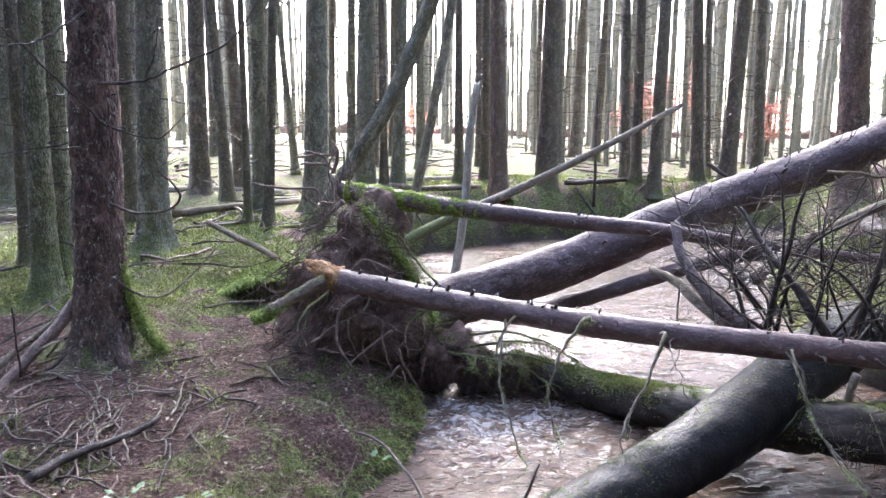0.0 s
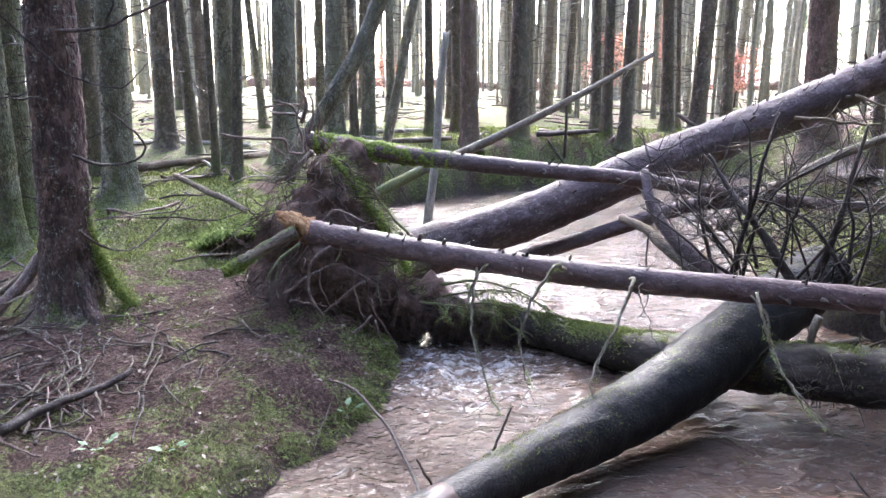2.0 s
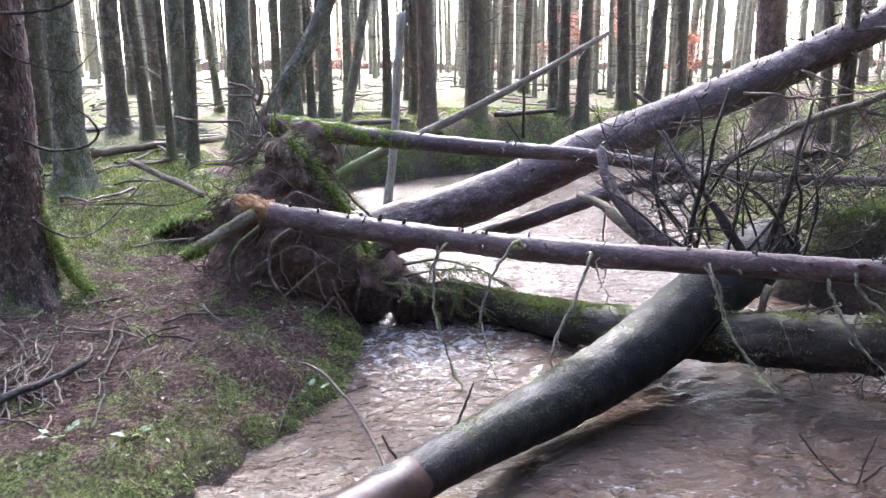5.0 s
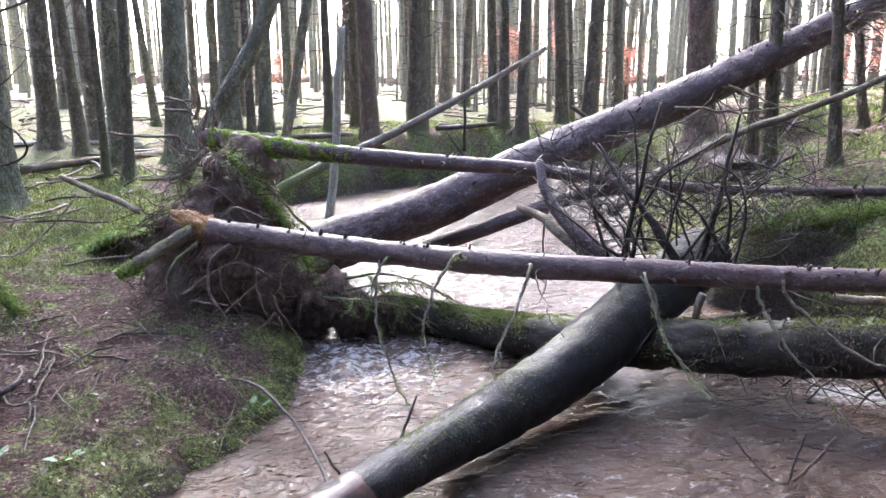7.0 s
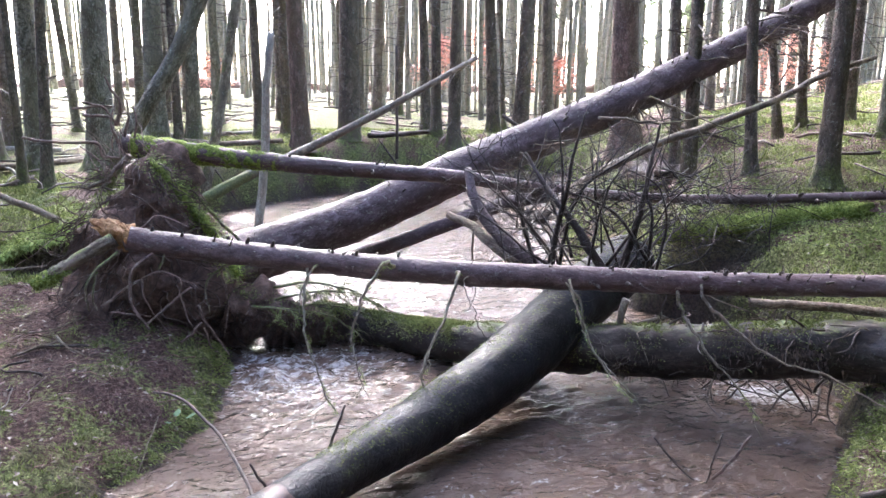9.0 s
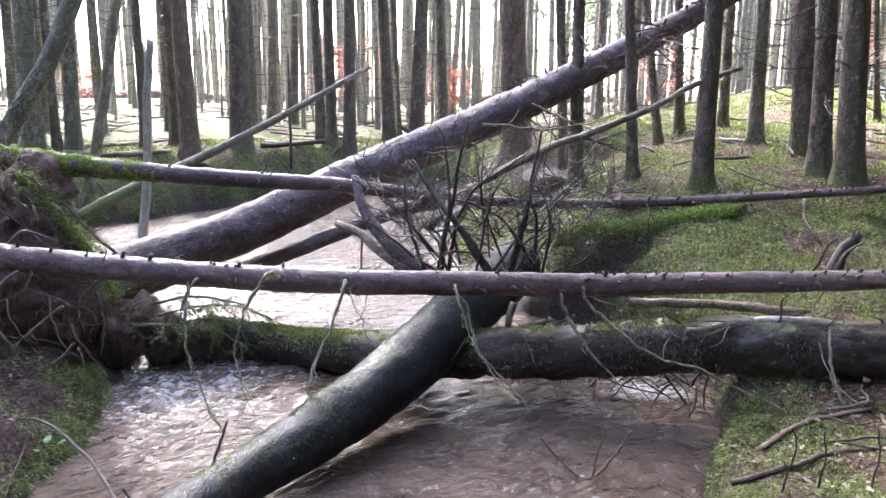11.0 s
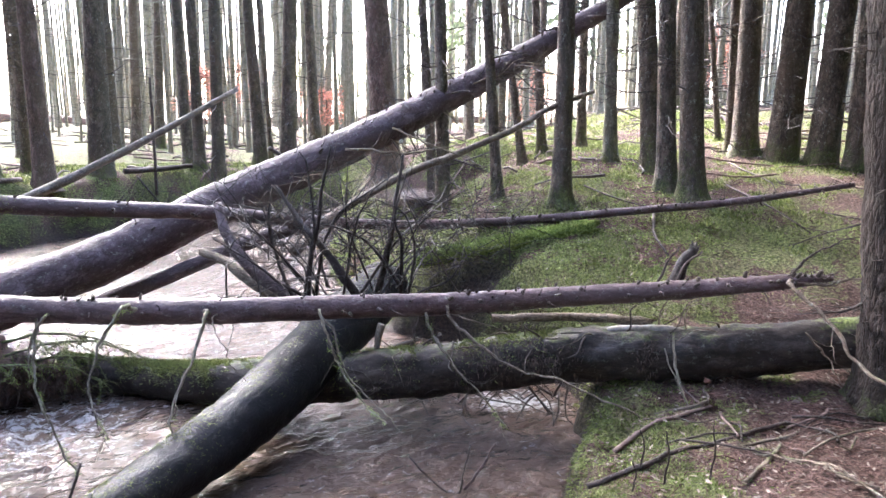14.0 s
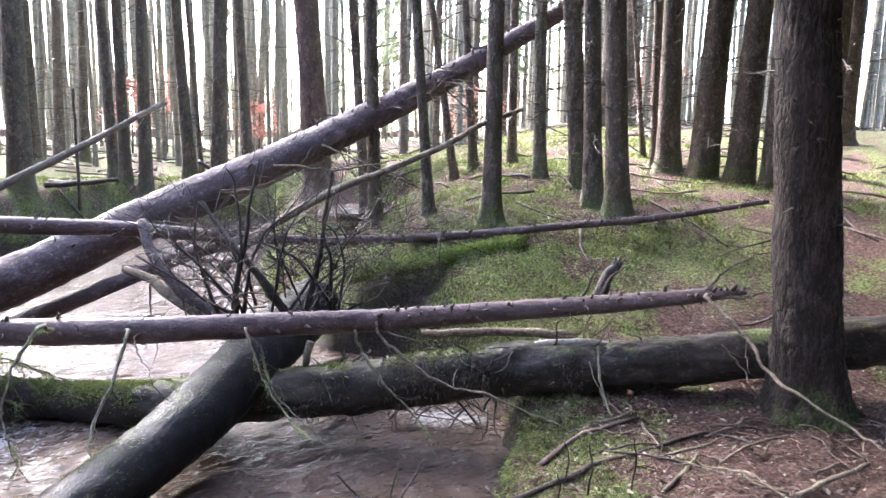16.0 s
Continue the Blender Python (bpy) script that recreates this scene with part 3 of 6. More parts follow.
spruce(-3.54, 6.70, 0.2, (0.022, 0.012), MOSSY, mossy_label, 18, flare=1.4, segs=44, plates=0.014)
spruce(-3.65, 7.23, 0.20, (0.028, 0.012), MOSSY, mossy_label, 30, flare=1.3, segs=44, plates=0.014)
spruce(-4.22, 7.67, 0.13, (0.02, 0.012), DARK, "slender spruce stem with dark bark", 20)
spruce(-3.98, 9.73, 0.2, (0.02, 0.01), DARK, "spruce trunk with dark bark behind a mossy one", 20)
tree_a = spruce(-2.52, 5.50, 0.35, (0.030, 0.014), M_BARK_SCALY, "spruce trunk with dark scaly bark and mossy roots", 6, 0.5, 1.1, 84, plates=0.02)
spruce(-6.82, 16.34, 0.23, (0.006, 0.002))
spruce(-4.12, 10.21, 0.26, (0.021, 0.007), GREY)
spruce(-3.12, 8.20, 0.29, (0.031, 0.014), GREY, mossy_label, 26, 0.6, 1.7, segs=52, plates=0.014)
spruce(-3.93, 12.42, 0.29, (0.024, 0.009))
spruce(-3.30, 11.77, 0.18, (-0.039, -0.011), DARK)
spruce(-3.45, 13.14, 0.22, (-0.02, -0.007))
spruce(-2.50, 9.79, 0.09, (0.007, 0.001), DARK, "slender dead spruce stem", 14, 0.5)
spruce(-2.55, 10.71, 0.22, (0.019, 0.003), GREY)
spruce(-2.20, 9.60, 0.12, (0.056, 0.012), DARK, "slender dead spruce stem", 14, 0.6)
spruce(-2.91, 15.28, 0.14, (-0.076, -0.017), GREY)
spruce(-1.78, 10.71, 0.32, (0.031, 0.006), GREY)
spruce(-1.82, 15.29, 0.18, (0.021, 0.003), GREY)
spruce(-1.38, 13.52, 0.32, (0.026, 0.001), GREY)
spruce(-1.03, 13.5, 0.13, (-0.002, 0.001))
spruce(-0.79, 13.51, 0.22, (0.031, 0.002), GREY)
spruce(-0.47, 16.35, 0.19, (-0.004, 0.001), GREY)
spruce(0.29, 13.89, 0.16, (-0.005, 0.001), DARK)
spruce(0.77, 14.32, 0.15, (0, -0.001), DARK)
spruce(0.96, 13.15, 0.28, (-0.02, 0.001), RED, "tall spruce trunk with reddish flaking bark")
spruce(1.84, 13.75, 0.36, (0.019, -0.003), DARK, "stout spruce trunk with reddish brown bark", 30, flare=0.35)
spruce(3.47, 14.69, 0.18, (-0.026, 0.006), DARK)
spruce(3.58, 14.3, 0.19, (-0.008, 0.0), DARK)
spruce(3.83, 13.95, 0.22, (0.015, -0.003), DARK)
spruce(4.87, 14.76, 0.23, (-0.043, 0.015), DARK)
spruce(5.23, 15.17, 0.09, (-0.05, 0.017), DARK, "slender dead spruce stem")
spruce(5.3, 14.4, 0.29, (0.036, -0.014), DARK)
spruce(6.59, 16.17, 0.23, (-0.033, 0.013), DARK)
spruce(4.75, 8.9, 0.34, (-0.05, 0.024), RED, "spruce trunk with reddish bark behind a branch tangle", 20)
spruce(4.4, 6.84, 0.13, (-0.021, 0.012), DARK)
spruce(4.91, 7.95, 0.11, (-0.054, 0.03), DARK)
spruce(4.74, 6.32, 0.10, (-0.063, 0.041), DARK)
spruce(6.03, 7.65, 0.09, (-0.121, 0.087))
spruce(6.37, 7.71, 0.10, (-0.058, 0.044), DARK)
spruce(5.13, 5.78, 0.17, (-0.003, -0.001), DARK, twigs=20)
spruce(6.91, 7.59, 0.11, (-0.007, 0.008))
spruce(6.55, 6.64, 0.14, (-0.021, 0.018), GREY)
spruce(6.54, 5.94, 0.21, (-0.066, 0.064), DARK)
spruce(6.17, 5.38, 0.18, (-0.035, 0.036), DARK)
spruce(6.15, 5.02, 0.22, (-0.04, 0.043), DARK)
spruce(8.73, 6.92, 0.07, (-0.077, 0.091), DARK, "slender dead spruce stem")
spruce(8.13, 6.22, 0.12, (-0.024, 0.026), DARK)
spruce(8.03, 5.94, 0.26, (-0.014, 0.02), DARK)
spruce(8.13, 5.50, 0.32, (0.02, -0.026), DARK, flare=0.25)
spruce(8.25, 5.08, 0.3, (0.02, -0.028), DARK, flare=0.25, dense=True)
spruce(8.3, 4.72, 0.2, (0.0, 0.0), DARK, flare=0.3)
spruce(9.4, 4.7, 0.24, (0.01, 0.0), DARK, twigs=24, dense=True)
spruce(10.8, 5.7, 0.22, (0.0, 0.01), DARK, twigs=24)
spruce(12.2, 6.0, 0.28, (0.01, 0.0), DARK, twigs=24)
spruce(11.6, 6.6, 0.18, (0.0, 0.0), RED, twigs=24)
spruce(4.67, 2.08, 0.37, (-0.056, 0.07), M_BARK_BACKLIT, "stout spruce trunk with scaly bark, coloured dark as if backlit, beside a fallen log", 10, 0.7, 0.8, 84, plates=0.016, dense=True)


def stem_into(g, x, y, dia, twigs, crown=None):
    """A whole tree added to a joined stand."""
    z = ground_height(x, y) - 0.06
    h = random.uniform(14, 18)
    lean = Vector((random.gauss(0, 0.02), random.gauss(0, 0.02), 1))
    r = dia / 2
    at = Vector((x, y, z))
    g[0].tube([at, at + lean * 0.3, at + lean * 1.5, at + lean * 6, at + lean * h], [r * 1.5, r * 1.1, r, r * 0.8, r * 0.3], 8, rings=9)
    for _ in range(twigs):
        a, q = random.uniform(0, 6.28), random.uniform(0.8, 7.5)
        p = at + lean * q
        n, t = random.uniform(0.4, 1.2), random.uniform(0.006, 0.012)
        d = Vector((math.cos(a), math.sin(a), random.uniform(-0.3, 0.2)))
        g[0].tube([p, p + d * n * 0.5, p + d * n - Vector((0, 0, 0.1 * n))], [t, t * 0.7, t * 0.3], 3, rings=3)
    if crown:
        n0 = len(g[1].v)
        c, s = math.cos(x * 7), math.sin(x * 7)
        g[1].v += [at + Vector((c * p.x - s * p.y, s * p.x + c * p.y, p.z)) for p in crown.v]
        g[1].f += [tuple(k + n0 for k in f) for f in crown.f]


def stand(name, g, bark_mat, label):
    ob = new(name, g[0].mesh(name, bark_mat))
    tagged(ob, label, "forest", kind="stuff")
    tagged(part("crown_mass", g[1], M_NEEDLES, ob, smooth=False), kind="stuff")


def far_forest():
    """The plantation behind, thinning out towards the bright field, and unseen shade trees on this side of the creek.
    """
    protos = []
    for i, (dia, mat) in enumerate(((0.2, M_BARK), (0.24, M_BARK_DARK), (0.13, M_BARK_HAZED), (0.16, M_BARK_HAZED), (0.28, M_BARK_DARK), (0.1, M_BARK_HAZED))):
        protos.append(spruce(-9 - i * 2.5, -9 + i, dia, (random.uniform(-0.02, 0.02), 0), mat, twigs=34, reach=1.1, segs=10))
    rng = random.Random(5)
    random.seed(91)
    placed = []
    # the high crown is added to keep sun off the far floor
    deep, high = (Geo(), Geo()), crown_geo(9.5, 18, 1.9, 34)
    while len(placed) < 470:
        x, y = rng.uniform(-34, 46), rng.uniform(8, 46)
        r = math.hypot(x, y)
        a = math.degrees(math.atan2(x, y))
        if r < 16.3 or r > 46 or abs(a - 14) > 62 or shore(x, y) < 0.6:
            continue
        if rng.random() > (0.6 if -16 < a < 0 else 0.95 if a < -2 else 0.66 if a < 40 else 0.75):
            continue
        if any((x - p) ** 2 + (y - q) ** 2 < (1.7 if r < 29 else 0.9) for p, q in placed):
            continue
        placed.append((x, y))
        s = rng.uniform(0.75, 1.25)
        k = rng.randrange(6) if r > 21 else rng.choice((0, 1, 4, 0, 3))
        if 4.5 < x < 11.5 and 16 < y < 34:
            stem_into(deep, x, y, (0.2, 0.24, 0.13, 0.16, 0.28, 0.1)[k] * s, 34)
        elif r < 29 and abs(a - 15) < 52 and not (20 < a < 38 and r > 24):
            copy_thing(protos[k], Matrix.Translation((x, y, ground_height(x, y) - 0.06)) @ pose(0, 0, 0, rng.gauss(0, 1.3), rng.gauss(0, 1.3), rng.uniform(0, 360)) @ Matrix.Diagonal((s, s, 1, 1)))
        else:
            stem_into(deep, x, y, (0.2, 0.24, 0.13, 0.16, 0.28, 0.1)[k] * s, 22, high if rng.random() < (0.9 if a < 12 else 0.75) else None)
    thin = 0
    while thin < 260:
        a, r = math.radians(rng.uniform(-36, 66)), rng.uniform(17, 45)
        x, y = r * math.sin(a), r * math.cos(a)
        if shore(x, y) < 0.6 or (math.radians(-15) < a < math.radians(0) and rng.random() < 0.6) or (math.radians(27) < a < math.radians(40) and rng.random() < 0.6):
            continue
        thin += 1
        stem_into(deep, x, y, rng.uniform(0.05, 0.13), 24)
    living = (Geo(), Geo())
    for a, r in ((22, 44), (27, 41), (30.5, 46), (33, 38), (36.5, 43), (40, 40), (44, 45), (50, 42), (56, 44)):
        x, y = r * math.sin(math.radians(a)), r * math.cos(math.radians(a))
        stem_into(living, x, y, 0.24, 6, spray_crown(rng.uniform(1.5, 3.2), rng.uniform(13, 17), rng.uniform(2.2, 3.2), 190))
    ob = new("far_spruces", living[0].mesh("far_spruces", M_BARK_HAZED))
    tagged(ob, "living spruces with green needles paled as by haze at the edge of the field", "forest", kind="stuff")
    tagged(part("crown_mass", living[1], M_HAZED_NEEDLES, ob, smooth=False), kind="stuff")
    stand("distant_wood", deep, M_BARK_HAZED, "distant spruce stems paled as by haze, with dry twigs, before a bright field")
    # trees out of view, added to block sky light; sparse on the left
    placed = []
    wood, low = (Geo(), Geo()), crown_geo(2.0, 17, 2.5, 215)
    while len(placed) < 125:
        x, y = rng.uniform(-26, 26), rng.uniform(-24, 13)
        r = math.hypot(x, y)
        a = math.degrees(math.atan2(x, y))
        if r < 4.6 or r > 26 or -31 - math.degrees(math.atan(2.8 / r)) < a < 67 + math.degrees(math.atan(2.8 / r)) or shore(x, y) < 0.8 or any((x - p) ** 2 + (y - q) ** 2 < 5 for p, q in placed):
            continue
        if -125 < a < 0 and rng.random() < 0.85:
            continue
        placed.append((x, y))
        stem_into(wood, x, y, 0.26, 0, low)
    # closer unseen trees whose low crowns darken the right bank and water
    tall = crown_geo(4.6, 17, 2.9, 420)
    for x, y in ((2.6, -2.0), (4.9, -1.2), (5.0, -3.4), (2.0, -5.0), (7.4, -2.2), (6.6, 0.6), (7.0, 2.2), (3.4, -0.6), (4.6, 0.2), (0.6, -3.2), (9.0, 1.2), (8.6, 3.0), (-1.6, -3.6)):
        stem_into(wood, x, y, 0.28, 0, tall)
    stand("near_wood", wood, M_BARK_DARK, "unseen green spruces added on this side of the creek for shade")


far_forest()


# ---- fallen trees ----
def blades(g, p, n, count, size, droop=0.0):
    """A small tuft of blades round p along the normal n."""
    for _ in range(count):
        d = (Vector(n) + Vector((random.gauss(0, 0.6), random.gauss(0, 0.6), random.gauss(0, 0.35)))).normalized()
        s = d.orthogonal().normalized() * size * random.uniform(0.14, 0.24)
        s.rotate(Matrix.Rotation(random.uniform(0, 6.28), 3, d))
        q = Vector(p) + Vector((random.gauss(0, size * 0.6), random.gauss(0, size * 0.6), 0))
        tip = q + d * size * random.uniform(0.6, 1.3) - Vector((0, 0, droop * size))
        n0 = len(g.v)
        g.v += [q - s, q + s, tip]
        g.f.append((n0, n0 + 1, n0 + 2))


def stubs(parent, pts, radii, count, material, lo=0.02, hi=0.07, up=False):
    """Short broken branch stubs along a log."""
    P = [Vector(p) for p in pts]
    for _ in range(count):
        i = random.randrange(len(P) - 1)
        w = random.random()
        c = P[i].lerp(P[i + 1], w)
        r = radii[i] * (1 - w) + radii[i + 1] * w
        d = (P[i + 1] - P[i]).normalized()
        o = d.orthogonal().normalized()
        o.rotate(Matrix.Rotation(random.uniform(0, 2 * math.pi), 3, d))
        if up and o.z < -0.3:
            o = -o
        o = (o + d * random.uniform(0, 0.6)).normalized()
        n = random.uniform(lo, hi)
        t = random.uniform(0.008, 0.014)
        limb("branch_stub", [c + o * r * 0.8, c + o * (r + n * 0.5), c + o * (r + n) + d * n * 0.2], [t * 1.3, t, t * 0.7], material, parent, segs=6, rings=4)


def log_twigs(parent, pts, radii, count, material, lo=0.06, hi=0.3):
    """Thin dry twigs and knots left along a fallen stem, most on its upper side."""
    P = [Vector(p) for p in pts]
    o = parent.matrix_basis.translation
    g = Geo()
    for _ in range(count):
        i = random.randrange(len(P) - 1)
        w = random.random()
        c = P[i].lerp(P[i + 1], w)
        r = radii[i] * (1 - w) + radii[i + 1] * w
        d = (P[i + 1] - P[i]).normalized()
        e = d.orthogonal().normalized()
        e.rotate(Matrix.Rotation(random.uniform(0, 2 * math.pi), 3, d))
        if e.z < 0 and random.random() < 0.5:
            e = -e
        t = random.uniform(0.002, 0.0045)
        g.tube(wander(c + e * r * 0.9 - o, e + d * random.uniform(0, 0.9), random.uniform(lo, hi), 4, 0.18), [t * 1.6, t, t * 0.8, t * 0.6, t * 0.3], 5, rings=6)
        g.tube([c + e * r * 0.85 - o, c + e * (r + 0.006) - o, c + e * (r + 0.012) - o], [t * 3.4, t * 2.8, t * 0.8], 6, rings=3)
    tagged(part("twig_mass", g, material, parent), kind="stuff")


TRUNK = [(-0.35, 5.98, 0.12), (0.39, 6.21, 0.30), (1.08, 6.34, 0.50), (1.86, 6.47, 0.80), (2.74, 6.70, 1.08), (3.6, 6.75, 1.41), (4.55, 6.95, 1.77), (5.66, 7.0, 2.27), (6.75, 6.75, 2.9), (7.75, 6.45, 3.55)]
fallen = thing("uprooted_spruce", (-0.6, 5.9, -0.3), "uprooted spruce with a root plate and wet trunk over a creek", "fallen tree")
TR = [0.24, 0.2, 0.19, 0.185, 0.18, 0.17, 0.155, 0.13, 0.1, 0.06]
limb("trunk", TRUNK, TR, M_LOG_WET, fallen, "wet purplish grey trunk", 48, rings=240, rough=0.07, freq=5, plates=0.01, plate_size=0.05)
stubs(fallen, TRUNK[2:], TR[2:], 46, M_TWIG_DARK)
log_twigs(fallen, TRUNK[2:], TR[2:], 130, M_TWIG_DARK)

SLIM = [(-0.84, 6.2, 1.11), (0.14, 5.95, 1.0), (0.98, 5.72, 0.93), (1.57, 5.56, 0.89), (2.25, 5.6, 0.78), (3.34, 5.83, 0.62), (4.42, 5.7, 0.59), (5.32, 5.09, 0.7), (6.05, 4.37, 0.84), (6.7, 3.72, 1.02)]
slim = thing("fallen_spruce", (2.2, 5.6, 0.7), "slender fallen spruce with a mossy root end, bridging the creek", "fallen tree")
SR = [0.085, 0.07, 0.06, 0.055, 0.05, 0.045, 0.042, 0.038, 0.033, 0.022]
limb("trunk", SLIM, SR, M_LOG_SLIM, slim, "", 22, rings=160, rough=0.11, freq=9)
stubs(slim, SLIM, SR, 40, M_TWIG_DARK, 0.015, 0.05)
log_twigs(slim, SLIM[1:], SR[1:], 70, M_TWIG_DARK, 0.03, 0.16)

NEAR = [(-0.97, 5.41, 0.64), (-0.73, 5.30, 0.57), (-0.32, 5.09, 0.54), (0.42, 4.73, 0.50), (1.15, 4.28, 0.50), (2.02, 4.03, 0.47), (2.70, 3.80, 0.46), (3.35, 3.50, 0.49), (3.93, 3.07, 0.56), (4.36, 2.65, 0.65), (4.53, 2.47, 0.69)]
near = thing("snapped_spruce", (1.6, 4.1, 0.3), "snapped slender spruce with a torn orange end and mossy twigs", "fallen tree")
NR = [0.085, 0.085, 0.082, 0.078, 0.076, 0.074, 0.07, 0.066, 0.06, 0.045, 0.018]
limb("trunk", NEAR[1:], NR[1:], M_LOG_SLIM, near, "", 32, rings=240, rough=0.09, freq=9, plates=0.005, plate_size=0.04)
stubs(near, NEAR[1:], NR[1:], 44, M_TWIG_DARK, 0.015, 0.045, True)
log_twigs(near, NEAR[2:], NR[2:], 90, M_TWIG_DARK, 0.02, 0.14)

BLACK = [(2.8, 5.0, 0.3), (2.25, 4.62, 0.14), (1.52, 4.09, -0.08), (0.97, 3.72, -0.18), (0.46, 3.27, -0.16), (0.2, 2.95, -0.1), (-0.5, 2.1, 0.02), (-1.0, 1.2, 0.12)]
black = thing("fallen_log", (1.0, 3.7, -0.4), "thick black wet log patched with moss, sloping into the creek", "log")
BR = [0.21, 0.215, 0.195, 0.165, 0.123, 0.108, 0.098, 0.09]
limb("trunk", BLACK, BR, M_LOG_BLACK, black, "", 40, rings=150, rough=0.07, freq=11)
limb("barkless_end", [(0.27, 3.036, -0.116), (0.1, 2.83, -0.083), (-0.1, 2.58, -0.045), (-0.5, 2.1, 0.022), (-1.0, 1.2, 0.122)], [0.085, 0.109, 0.107, 0.103, 0.095], M_BARE_WET, black, "wet reddish barkless wood with a bluish sheen", 40, rings=60, rough=0.04, freq=9)

MOSSLOG = [(0.55, 5.95, -0.27), (1.1, 5.42, -0.28), (1.54, 4.92, -0.22), (2.2, 4.31, -0.10), (2.75, 3.92, -0.02), (3.36, 3.49, 0.10), (3.91, 3.02, 0.16), (4.42, 2.62, 0.24), (5.1, 2.08, 0.36), (6.2, 1.3, 0.55)]
mosslog = thing("mossy_log", (2.5, 4.1, -0.3), "old rotten log thick with green moss, bridging the creek", "log")
MR = [0.12, 0.13, 0.145, 0.165, 0.17, 0.17, 0.165, 0.16, 0.155, 0.14]
limb("trunk", MOSSLOG, MR, M_LOG_MOSSY, mosslog, "", 54, rings=240, rough=0.15, freq=7, plates=0.012, plate_size=0.07)


def taper(a, b, n):
    return [a + (b - a) * i / (n - 1) for i in range(n)]


def pole(name, pts, r0, r1, material, label, category, segs=12):
    """A loose branch or log of one piece, through points of the world."""
    m = along(pts)
    inv = m.inverted()
    g = Geo()
    g.tube([inv @ Vector(p) for p in pts], taper(r0, r1, len(pts)), segs if r0 > 0.02 else 7, rings=4 * len(pts), rough=0.12, freq=14, ragged=r1 * 1.5, kink=0.014)
    ob = new(name, g.mesh(name, material))
    ob.matrix_basis = m
    return tagged(ob, label, category, "fallen branches")


# ---- root plate ----
def root_plate():
    """A torn mound of soil, narrow at the top, rough all over."""
    g = Geo()
    base = Vector((-0.62, 5.82, -0.45)) - Vector((-0.6, 5.9, -0.3))
    rings, segs = 46, 64
    for k in range(rings + 1):
        u = k / rings
        z = 1.6 * u
        w = (0.62 * (1 - u) ** 0.55 + 0.1 * (1 - u)) if u < 1 else 0.0
        shift = -0.12 * math.sin(u * 2.4) + 0.2 * u * u
        for j in range(segs):
            a = 2 * math.pi * j / segs
            p = Vector((w * math.cos(a) + shift, 0.62 * w * math.sin(a) + 0.22 * u, z))
            n1 = noise.fractal(p * 2.6, 1.0, 2.0, 4)
            n2 = noise.ridged_multi_fractal(p * 5.5, 0.9, 2.1, 4, 1.0, 2.0)
            q = Vector((math.cos(a), math.sin(a), 0.1))
            p += q * (0.17 * n1 + 0.06 * (n2 - 1.0)) * (0.3 + min(1, w * 2.5))
            g.v.append(base + p)
    for k in range(rings):
        for j in range(segs):
            a, b = k * segs + j, k * segs + (j + 1) % segs
            g.f.append((a, b, b + segs, a + segs))
    return part("root_plate", g, M_SOIL, fallen, "dark torn soil bound by roots")


plate = root_plate()


def fine_roots():
    """Hair roots hanging out of the torn soil."""
    g = Geo()
    o = Vector((-0.6, 5.9, -0.3))
    rng = random.Random(11)
    for _ in range(520):
        u = rng.random()
        a = rng.uniform(-3.3, 0.2)
        w = 0.62 * (1 - u) ** 0.55 + 0.1
        c = Vector((-0.62 + w * math.cos(a) - 0.1, 5.82 + 0.62 * w * math.sin(a), -0.4 + 1.45 * u)) - o
        d = Vector((math.cos(a), math.sin(a) * 0.8, rng.uniform(-0.9, 0.5)))
        n = rng.uniform(0.12, 0.42)
        r = rng.uniform(0.0018, 0.006)
        random.seed(rng.random())
        g.tube(wander(c, d, n, 5, 0.35, 0.12), [r, r, r * 0.8, r * 0.6, r * 0.4, r * 0.2], 4, rings=9)
    tagged(part("root_hair_mass", g, M_HAIR, plate), kind="stuff")
    random.seed(3)
    for _ in range(14):
        a = random.uniform(-2.6, -0.3)
        u = random.uniform(0.02, 0.75)
        w = 0.62 * (1 - u) ** 0.55
        c = Vector((-0.7 + w * math.cos(a), 5.82 + 0.6 * w * math.sin(a), -0.4 + 1.4 * u))
        pts = wander(c, (math.cos(a) * 0.7, math.sin(a) * 0.6, random.uniform(-0.9, 0.3)), random.uniform(0.3, 0.75), 6, 0.32, 0.1)
        r = random.choice((0.004, 0.005, 0.007, 0.011))
        limb("root", pts, taper(r, r * 0.35, 7), M_ROOT, plate, segs=6, rings=16, rough=0.2, freq=20, kink=0.02)


fine_roots()

